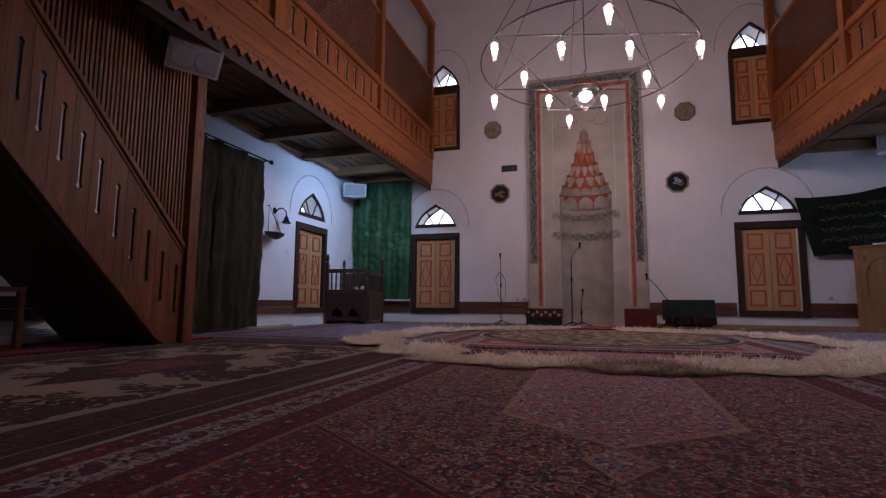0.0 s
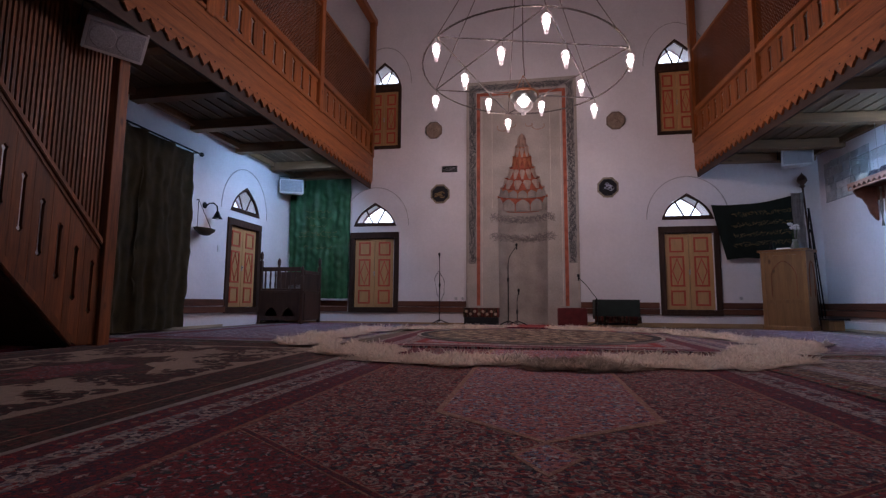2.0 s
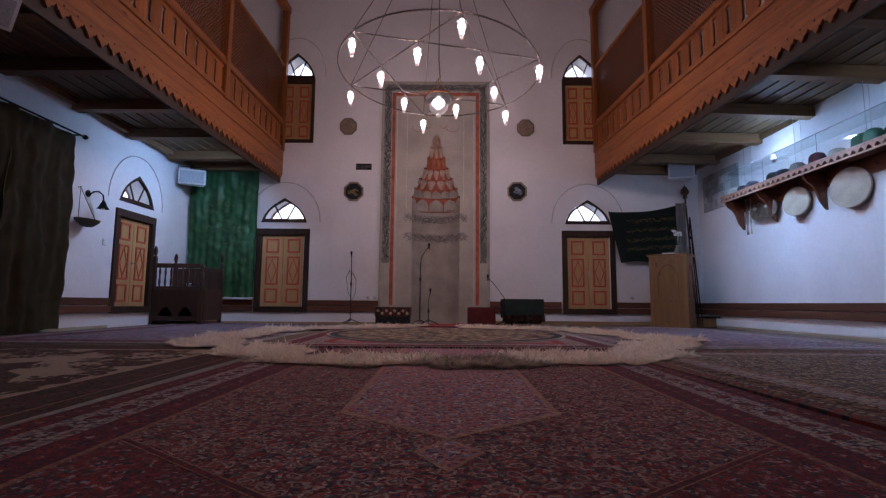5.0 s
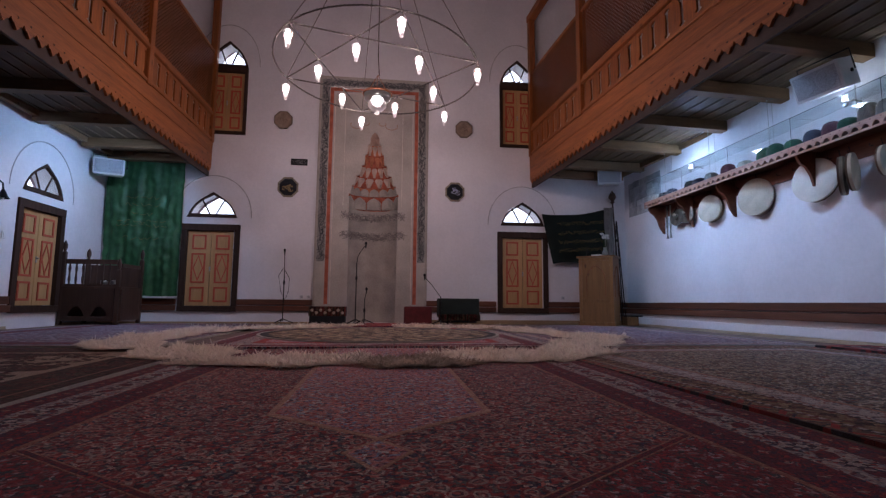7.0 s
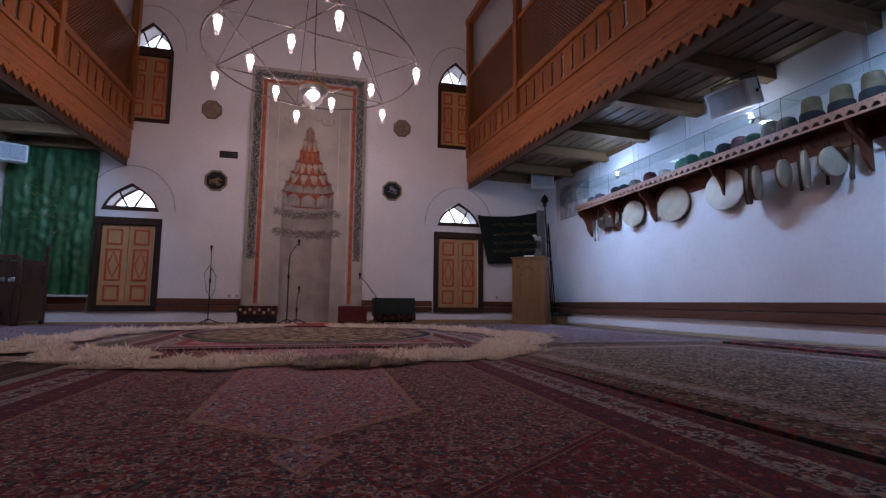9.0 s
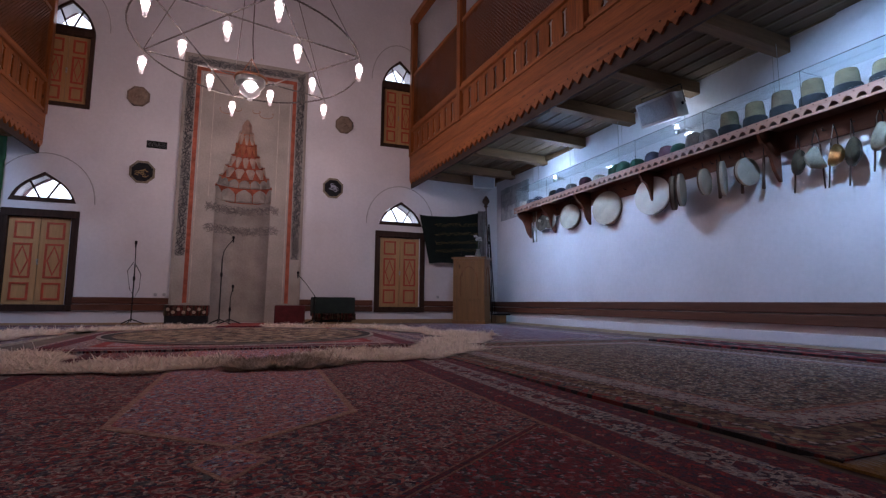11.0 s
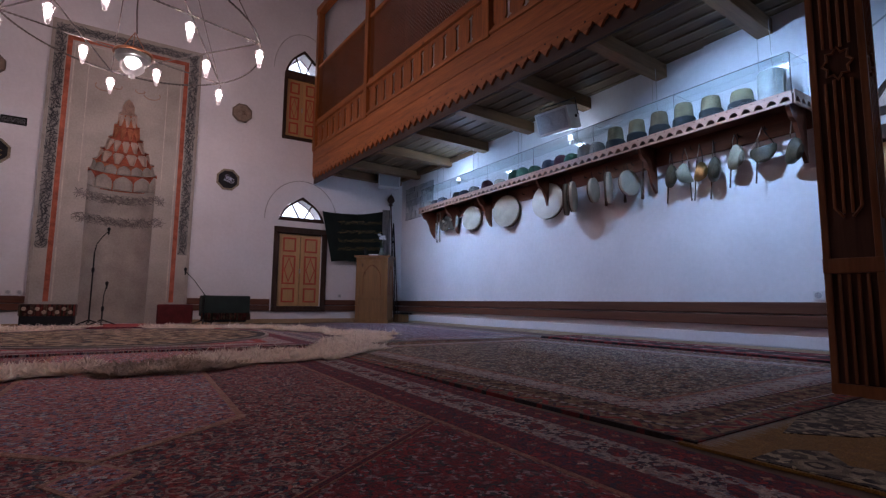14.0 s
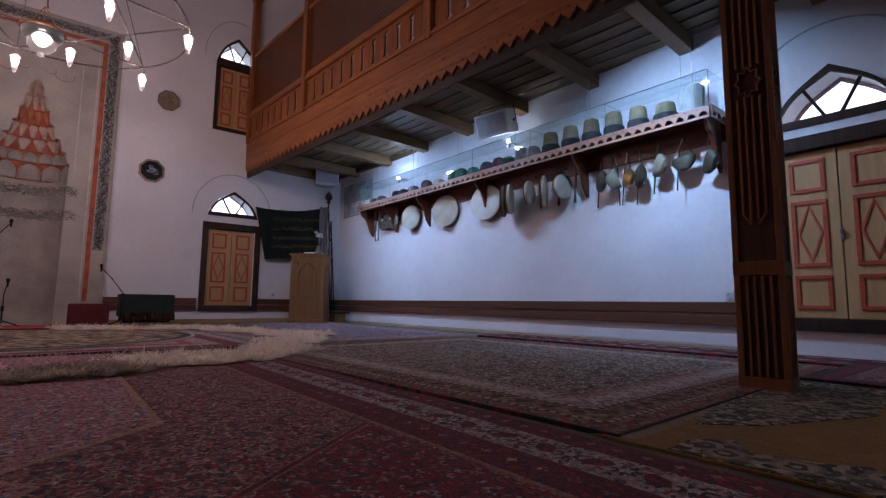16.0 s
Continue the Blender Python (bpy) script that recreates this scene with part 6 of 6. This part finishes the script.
# ---------- loudspeakers ----------
def speaker(m, label, w=0.50, h=0.30, d=0.28):
    t = thing("loudspeaker", m, label, "loudspeaker", group="hung loudspeakers")
    bm = bmesh.new()
    slab(bm, [(-w / 2, -d / 2), (w / 2, -d / 2), (w / 2 - 0.06, d / 2), (-w / 2 + 0.06, d / 2)], h, lambda u, v, q: (u, v, q - h / 2))
    bmesh.ops.bevel(bm, geom=list(bm.edges), offset=0.008, segments=2, affect='EDGES')
    part("cabinet", bm, WHITEP, t)
    part("grille", bx(-w / 2 + 0.03, w / 2 - 0.03, -d / 2 - 0.008, -d / 2 + 0.002, -h / 2 + 0.03, h / 2 - 0.03, 0.004), GREYP, t, "pale perforated grille")
    for s in (-1, 1):
        part("cone_ring", lathe(bmesh.new(), [(0.10, -0.004), (0.105, 0.0), (0.095, 0.0)], 24, s * w * 0.21, -d / 2 - 0.008, 0, 'y'), GREYP, t)
        part("yoke_knob", lathe(bmesh.new(), [(0.02, 0), (0.022, 0.012), (0.0, 0.02)], 10, s * (w / 2 - 0.02), 0.02, 0.0, 'x'), METAL, t)
    bm = bmesh.new()
    tube(bm, [(-w / 2 - 0.02, 0.02, 0), (-w / 2 - 0.02, 0.02, h / 2 + 0.07), (w / 2 + 0.02, 0.02, h / 2 + 0.07), (w / 2 + 0.02, 0.02, 0)], 0.009, 6)
    part("yoke", bm, METAL, t, "thin metal yoke")
    return t


speaker(pose(-4.87, 9.72, 3.16 - 0.26, 4, 0, 22), "white loudspeaker hung from a yoke in the corner")
speaker(pose(4.98, 9.85, 3.12, 4, 0, -12), "white loudspeaker hung from a yoke in the corner")
speaker(pose(5.05, 4.66, 2.91, 20, 0, -80), "white loudspeaker tilted on a yoke under the gallery", 0.52, 0.31, 0.36)
speaker(pose(-3.63, 3.77, 2.90, 40, 0, 58), "white loudspeaker tilted on a yoke under the gallery")

# ---------- shelf on the east wall ----------
SY0, SY1, SX, SZ = 1.93, 8.70, 5.15, 2.33
sh = thing("long_shelf", pose(XR, 0, 0), "long wall shelf with pierced pine edge and dark carved brackets", "shelf")
part("board", bx(SX - XR, -0.0, SY0, SY1, SZ - 0.035, SZ, 0.005), SHELFW, sh)
n = 60
step = (SY1 - SY0) / n
holes = []
for k in range(n):
    c = SY0 + (k + 0.5) * step
    holes.append(list(reversed(ogee(0.085, 0.05, 4, SZ - 0.075, c))))
bm = slab(bmesh.new(), rect(SY0, SY1, SZ - 0.10, SZ + 0.018), 0.014, lambda u, v, q: (SX - XR - 0.016 + q, u, v), holes)
part("pierced_edge", bm, SHELFP, sh, "pine edge board pierced with small arches")
bm = bmesh.new()
for k in range(n + 1):
    c = SY0 + k * step
    lathe(bm, [(0.007, -0.0175), (0.007, -0.0155)], 6, SX - XR, c, SZ - 0.002, 'x')
part("edge_dots", bm, OLDWOOD, sh)
part("pierced_edge", slab(bmesh.new(), rect(SX - XR, -0.004, SZ - 0.10, SZ + 0.03), 0.014, lambda u, v, q: (u, SY0 - 0.016 + q, v), [list(reversed(ogee(0.08, 0.05, 4, SZ - 0.075, x - XR))) for x in (5.21, 5.32, 5.43)]), SHELFP, sh)
part("back_rail", bx(-0.03, -0.004, SY0, SY1, SZ - 0.26, SZ - 0.037, 0.004), SHELFW, sh)
prof = [(-0.03, SZ - 0.037), (-0.34, SZ - 0.037), (-0.345, SZ - 0.11), (-0.30, SZ - 0.19), (-0.23, SZ - 0.23), (-0.17, SZ - 0.33), (-0.13, SZ - 0.46), (-0.06, SZ - 0.56), (-0.03, SZ - 0.58)]
bracket = mesh_of("bracket", slab(bmesh.new(), prof, 0.035, lambda u, v, q: (u, q, v)), SHELFW)
for y in (8.62, 7.75, 6.72, 5.25, 3.52, 1.97):
    part("bracket", bracket, None, sh, "dark carved scroll bracket", at=pose(0, y, 0))
for k in range(26):
    y = 2.05 + k * 0.255
    part("peg", tube(bmesh.new(), [(-0.03, y, SZ - 0.16), (-0.07, y, SZ - 0.17), (-0.08, y, SZ - 0.14)], 0.006, 5), METAL, sh)

gl = thing("glass_case", pose(XR, 0, 0), "long clear glass case along the top of the shelf", "display case")
GZ0, GZ1 = SZ + 0.004, SZ + 0.40
ys = [SY0 + 0.02 + (SY1 - SY0 - 0.04) * k / 6 for k in range(7)]
CLEAR = glass_mat("clear case glass", (0.93, 0.98, 0.98), 0.0)
for a, b in zip(ys, ys[1:]):
    p = part("front_pane", bx(SX - XR + 0.02, SX - XR + 0.026, a + 0.002, b - 0.002, GZ0, GZ1), CLEAR, gl)
    p.visible_shadow = False
    p = part("top_pane", bx(SX - XR + 0.027, -0.004, a + 0.002, b - 0.002, GZ1 - 0.008, GZ1 - 0.002), CLEAR, gl)
    p.visible_shadow = False
for y in (SY0 + 0.016, SY1 - 0.02):
    p = part("end_pane", bx(SX - XR + 0.028, -0.004, y - 0.003, y + 0.003, GZ0, GZ1 - 0.01), CLEAR, gl)
    p.visible_shadow = False
for k, y in enumerate((2.1, 3.3, 4.5, 5.7, 6.9, 8.1)):
    part("hanging_chain", tube(bmesh.new(), [(-0.30, y, SZ + 0.03), (-0.29, y + 0.02, 3.14)], 0.0035, 5), STEEL, gl, "thin steel chain")
    part("hanging_chain", tube(bmesh.new(), [(-0.02, y + 0.25, SZ + 0.03), (-0.02, y + 0.25, 3.2)], 0.0025, 5), STEEL, gl)
# framed recess line behind the case
run("trim_recess", [(XR - 0.015, XR, 4.9, 7.9, 2.86, 2.90), (XR - 0.012, XR, 1.9, 4.6, 2.80, 2.84)], "thin plaster ledge behind the glass case", "trim", PLASTER)

FELT = [mat("brown felt", (0.13, 0.095, 0.055), 0.95, 12, 0.25, 0.3, fine=120), mat("green felt", (0.012, 0.065, 0.04), 0.95, 12, 0.25, 0.3, fine=120), mat("dark wine felt", (0.06, 0.015, 0.025), 0.95, 12, 0.25, 0.3, fine=120), mat("grey felt", (0.16, 0.15, 0.14), 0.95, 12, 0.25, 0.3, fine=120), mat("black cloth wrap", (0.015, 0.016, 0.018), 0.9, 14, 0.3, 0.4, fine=90), mat("olive felt", (0.17, 0.135, 0.075), 0.95, 12, 0.25, 0.3, fine=120), mat("cream felt", (0.42, 0.40, 0.34), 0.95, 12, 0.15, 0.3, fine=120), mat("navy felt", (0.02, 0.022, 0.04), 0.95, 12, 0.25, 0.3, fine=120)]


def hat(y, kind, r, h, mi, label, wrap=False):
    t = thing("felt_hat", pose(5.30, y, SZ + 0.001, 0, 0, y * 90), label, "hat", group="hats in the glass case")
    if kind == "cap":
        prof = [(r, 0), (r * 1.02, h * 0.3), (r * 0.95, h * 0.65), (r * 0.75, h * 0.88), (r * 0.4, h * 0.98), (0.0, h)]
    else:
        prof = [(r, 0), (r * 0.98, h * 0.3), (r * 0.86, h * 0.85), (r * 0.78, h * 0.96), (r * 0.55, h), (0.0, h * 1.0)]
    part("crown", lathe(bmesh.new(), prof, 22), FELT[mi], t, smooth=True)
    if wrap:
        w = [(r * 1.0, 0.0), (r * 1.13, 0.02), (r * 1.15, h * 0.2), (r * 1.09, h * 0.42), (r * 0.97, h * 0.45)]
        part("wrap", lathe(bmesh.new(), w, 22), FELT[4], t, "dark cloth wound round the brim", smooth=True)


for y, mi, wr in ((3.95, 5, True), (3.64, 5, True), (3.34, 0, True), (3.04, 5, True), (2.74, 5, True)):
    hat(y, "tall", 0.105, 0.31 if y > 3 else 0.28, mi, "tall brown felt dervish hat with a dark cloth wrap", wr)
hat(2.43, "tall", 0.115, 0.23, 5, "low olive felt hat with a thick black wrap", True)
for y, mi, h, lb in ((8.52, 6, 0.10, "cream cap"), (8.28, 7, 0.09, "dark navy cap"), (8.03, 7, 0.10, "dark navy cap"), (7.5, 4, 0.11, "black cap"), (7.28, 7, 0.10, "dark navy cap"), (6.98, 3, 0.11, "grey felt cap"), (6.60, 2, 0.14, "wine red felt cap"), (6.25, 6, 0.09, "cream cap"), (5.88, 1, 0.16, "green felt cap"), (5.70, 1, 0.16, "green felt cap"), (5.42, 1, 0.12, "green cap with cream top"), (5.13, 7, 0.14, "navy cap with a pale band"), (4.88, 2, 0.15, "dark wine felt cap"), (4.68, 1, 0.12, "green felt cap"), (4.44, 3, 0.19, "grey felt cap"), (4.24, 3, 0.16, "grey knitted cap")):
    hat(y, "cap", 0.105, h + 0.045, mi, lb + " on the shelf under glass")
t = thing("paper_roll", pose(5.33, 2.17, SZ + 0.001), "pale rough cylinder of rolled paper under glass", "roll")
part("cylinder", lathe(bmesh.new(), [(0.115, 0), (0.118, 0.05), (0.116, 0.31), (0.108, 0.325), (0.09, 0.31), (0, 0.30)], 26), mat("rough pale paper", (0.36, 0.38, 0.36), 0.9, 9, 0.25, 0.6, fine=60), t, smooth=True)
for k in range(5):
    a = -2.4 + k * 0.5
    part("crease", tube(bmesh.new(), [(0.117 * math.cos(a), 0.117 * math.sin(a), 0.01), (0.118 * math.cos(a + 0.05), 0.118 * math.sin(a + 0.05), 0.31)], 0.004, 5), FELT[6], t)

# ---------- instruments on the pegs ----------
VELLUM = mat("goatskin head", (0.52, 0.47, 0.36), 0.7, 6, 0.14, 0.08)
VELLUM_D = mat("old brown goatskin", (0.20, 0.17, 0.12), 0.75, 7, 0.25, 0.1)
RIM = wood("drum rim wood", (0.10, 0.055, 0.03), 1, 0.5, 0.3, knots=False)


def frame_drum(y, z, r, depth, m_head, label, tilt=0, turn=0, x=5.40):
    t = thing("frame_drum", pose(x, y, z, 0, tilt, turn), label, "drum", group="instruments under the shelf")
    part("rim", lathe(bmesh.new(), [(r, 0.0), (r, depth), (r - 0.012, depth), (r - 0.012, 0.0), (r, 0.0)], 36, ax='x'), RIM, t, smooth=True)
    part("skin_head", lathe(bmesh.new(), [(r + 0.002, 0.03), (r + 0.003, 0.0), (r - 0.004, -0.005), (0.0, -0.005)], 36, ax='x'), m_head, t, "stretched pale skin", smooth=True)
    part("hanging_loop", tube(bmesh.new(), [(0.03, 0.0, r - 0.01), (0.04, 0.01, r + 0.08), (0.05, 0.0, min(SZ - 0.17 - z, r + 0.16))], 0.005, 5), BLACKC, t)


frame_drum(7.22, 1.97, 0.215, 0.09, VELLUM, "round frame drum with a pale skin head", 4, 12)
frame_drum(6.24, 1.95, 0.26, 0.11, VELLUM, "large frame drum with a worn pale skin head", 4, 14)
frame_drum(5.28, 1.95, 0.265, 0.06, mat("white drum skin", (0.70, 0.67, 0.58), 0.6, 6, 0.08, 0.05), "large frame drum with a clean white head", 4, 12)
frame_drum(4.74, 1.86, 0.215, 0.05, VELLUM_D, "dark frame drum hung edge on", 0, 127, 5.27)
frame_drum(4.63, 1.88, 0.205, 0.05, VELLUM, "pale frame drum hung edge on", 0, 122, 5.28)
frame_drum(4.32, 1.92, 0.16, 0.05, VELLUM, "little drum with a pale head turned aside", 0, 109, 5.33)
frame_drum(4.04, 1.89, 0.20, 0.05, VELLUM, "narrow pale drum hung edge on", 0, 122, 5.29)
frame_drum(3.80, 1.92, 0.155, 0.05, VELLUM, "small drum with a pale skin head", 0, 84, 5.36)
CYM = mat("dull bronze", (0.16, 0.14, 0.11), 0.4, 18, 0.35, 0.1, 0.8)
for y in (8.10, 7.82):
    t = thing("cymbal", pose(5.40, y, 1.98, 0, 6, 14), "dull bronze cymbal with a leather strap", "cymbal", group="instruments under the shelf")
    part("plate", lathe(bmesh.new(), [(0.0, -0.045), (0.045, -0.035), (0.055, -0.012), (0.15, 0.0), (0.152, 0.004), (0.0, 0.0)], 30, ax='x'), CYM, t, smooth=True)
    part("strap", tube(bmesh.new(), [(-0.045, 0, 0), (-0.05, 0.02, 0.08), (0.0, 0.01, 0.18)], 0.008, 5), BLACKC, t)
    part("pompom", lathe(bmesh.new(), [(0.0, -0.03), (0.025, -0.015), (0.028, 0.01), (0.0, 0.03)], 10, -0.06, 0, 0.03), VELLUM, t, smooth=True)
t = thing("tassel_cord", pose(5.42, 8.42, 1.62), "striped knotted cloth cord hanging from the shelf end", "cord")
for k, dy in enumerate((0.0, -0.10)):
    part("strand", tube(bmesh.new(), [(0, dy, 0.62), (0.01, dy + 0.02, 0.4), (-0.01, dy, 0.25), (0.0, dy + 0.01, 0.02)], 0.022 - 0.004 * k, 8), FELT[6] if k else mat("striped cord", (0.25, 0.24, 0.22), 0.9, 30, 0.5, 0.3), t)
for k, y in enumerate((4.22, 3.93, 3.68)):
    t = thing("wooden_flute", pose(5.42, y, 1.70, 0, 4 * (k - 1), 0), "dark wooden stick hanging from a peg", "flute", group="instruments under the shelf")
    part("stick", lathe(bmesh.new(), [(0.016, 0), (0.02, 0.02), (0.016, 0.06), (0.014, 0.36), (0.018, 0.38), (0.0, 0.385)], 10), OLDWOOD, t, smooth=True)
    part("loop", tube(bmesh.new(), [(0, 0, 0.37), (0.01, 0.01, 0.48)], 0.004, 5), BLACKC, t)


def bowl_cup(y, z, s, m, label, turn, stick=True, roll=68):
    """A boat-shaped begging bowl hung by a cord, on end or level."""
    t = thing("begging_bowl", pose(5.38, y, z, 0, 0, turn), label, "bowl", group="instruments under the shelf")
    bm = lathe(bmesh.new(), [(0.0, -0.11), (0.07, -0.095), (0.12, -0.03), (0.125, 0.03), (0.115, 0.03), (0.10, -0.02), (0.0, -0.07)], 24)
    for q in bm.verts:
        q.co.y *= 0.45
        q.co.z += 0.9 * q.co.x * q.co.x
        q.co *= s
    part("shell", bm, m, t, smooth=True, at=pose(0, 0, 0, 12, roll, 0))
    top_ = 0.10 * s if roll > 30 else 0.04
    for d in (-1, 1):
        part("cord", tube(bmesh.new(), [(d * (0.03 if roll > 30 else 0.11 * s), 0, top_), (d * 0.03, 0.0, 0.18), (0, 0.0, SZ - 0.16 - z)], 0.005, 5), STEEL if d > 0 else BLACKC, t)
    if stick:
        part("rod", tube(bmesh.new(), [(0.07, 0.02, -0.30), (0.04, 0.0, 0.14)], 0.008, 6), OLDWOOD, t)


KASH = mat("dark coconut shell", (0.058, 0.048, 0.028), 0.5, 14, 0.35, 0.15)
KASH_P = mat("pale shell", (0.26, 0.24, 0.17), 0.5, 10, 0.25, 0.15)
for y, z, s, m, lb, tu in ((3.27, 1.88, 1.15, KASH, "dark boat-shaped bowl hung by a cord", 60), (3.10, 1.88, 1.05, KASH_P, "pale shell bowl hung by a cord", -30), (2.93, 1.86, 0.95, BRASS, "shiny brass bowl hung by a chain", 80), (2.78, 1.85, 1.2, KASH, "dark boat-shaped bowl hung by a cord", 50), (2.56, 1.93, 1.15, KASH_P, "olive shell bowl hung by a cord", 70), (2.30, 1.92, 1.1, KASH, "flat dark bowl hung by a cord", 90), (2.04, 1.86, 1.1, KASH, "dark shell bowl hung from the last peg", 65)):
    bowl_cup(y, z, s * 0.9, m, lb, tu, y > 2.2, 6 if lb.startswith("flat") else 68)

# ---------- stonework panel in the east wall ----------
pn = thing("exposed_stonework", pose(XR, 0, 0), "patch of exposed grey rubble stone in the plaster", "stonework")
rg = random.Random(77)
STN = [mat("grey rubble stone", (0.34, 0.35, 0.36), 0.9, 7, 0.25, 0.5, fine=45), mat("pale rubble stone", (0.46, 0.46, 0.46), 0.9, 7, 0.25, 0.5, fine=45)]
part("mortar", bx(-0.006, 0.0, 8.76, 10.0, 2.30, 3.02), STN[0], pn)
z = 2.31
while z < 2.98:
    hgt = rg.uniform(0.12, 0.18)
    y = 8.77
    while y < 9.95:
        w = min(rg.uniform(0.16, 0.34), 9.99 - y)
        bm = bx(-0.016 - rg.uniform(0, 0.014), -0.004, y, y + w - 0.015, z, min(z + hgt - 0.015, 3.02))
        for q in bm.verts:
            q.co.y += rg.uniform(-0.012, 0.012)
            q.co.z += rg.uniform(-0.012, 0.012)
        bmesh.ops.bevel(bm, geom=list(bm.edges), offset=0.006, segments=1, affect='EDGES')
        part("stone", bm, STN[rg.randrange(2)], pn)
        y += w
    z += hgt

# ---------- west wall: sconce and hanging bowl ----------
t = thing("wall_sconce", pose(XL, 7.28, 1.98, 0, 0, 90), "black iron wall sconce with a curved arm and bell shade", "sconce")
part("back_plate", lathe(bmesh.new(), [(0.05, 0), (0.055, -0.012), (0.03, -0.03), (0, -0.03)], 16, 0, 0, 0.05, 'y'), METAL, t, smooth=True)
part("arm", tube(bmesh.new(), [(0, -0.02, 0.02), (0.02, -0.07, 0.08), (0.08, -0.11, 0.10), (0.15, -0.13, 0.06), (0.17, -0.13, -0.02)], 0.011, 8), METAL, t)
part("shade", lathe(bmesh.new(), [(0.012, 0.0), (0.03, -0.03), (0.06, -0.10), (0.085, -0.13), (0.078, -0.13), (0.05, -0.09), (0.01, -0.02)], 18, 0.17, -0.13, -0.02), METAL, t, smooth=True)
b = part("bulb", lathe(bmesh.new(), [(0.01, 0), (0.025, -0.03), (0.02, -0.06), (0, -0.07)], 12, 0.17, -0.13, -0.10), GLASS_ON, t, smooth=True)
t = thing("hanging_bowl", pose(XL + 0.16, 7.10, 1.58), "dark boat-shaped bowl hung on a cord from the wall", "bowl")
bm = lathe(bmesh.new(), [(0.0, -0.09), (0.10, -0.075), (0.20, -0.015), (0.225, 0.025), (0.20, 0.02), (0.10, -0.04), (0.0, -0.05)], 26)
for q in bm.verts:
    q.co.x *= 0.55
part("shell", bm, KASH, t, smooth=True)
part("cord", tube(bmesh.new(), [(0, -0.18, 0.02), (-0.12, -0.02, 0.5), (0, 0.18, 0.02)], 0.005, 5), BLACKC, t)
part("nail", tube(bmesh.new(), [(-0.16, -0.02, 0.5), (-0.11, -0.02, 0.51)], 0.007, 5), METAL, t)
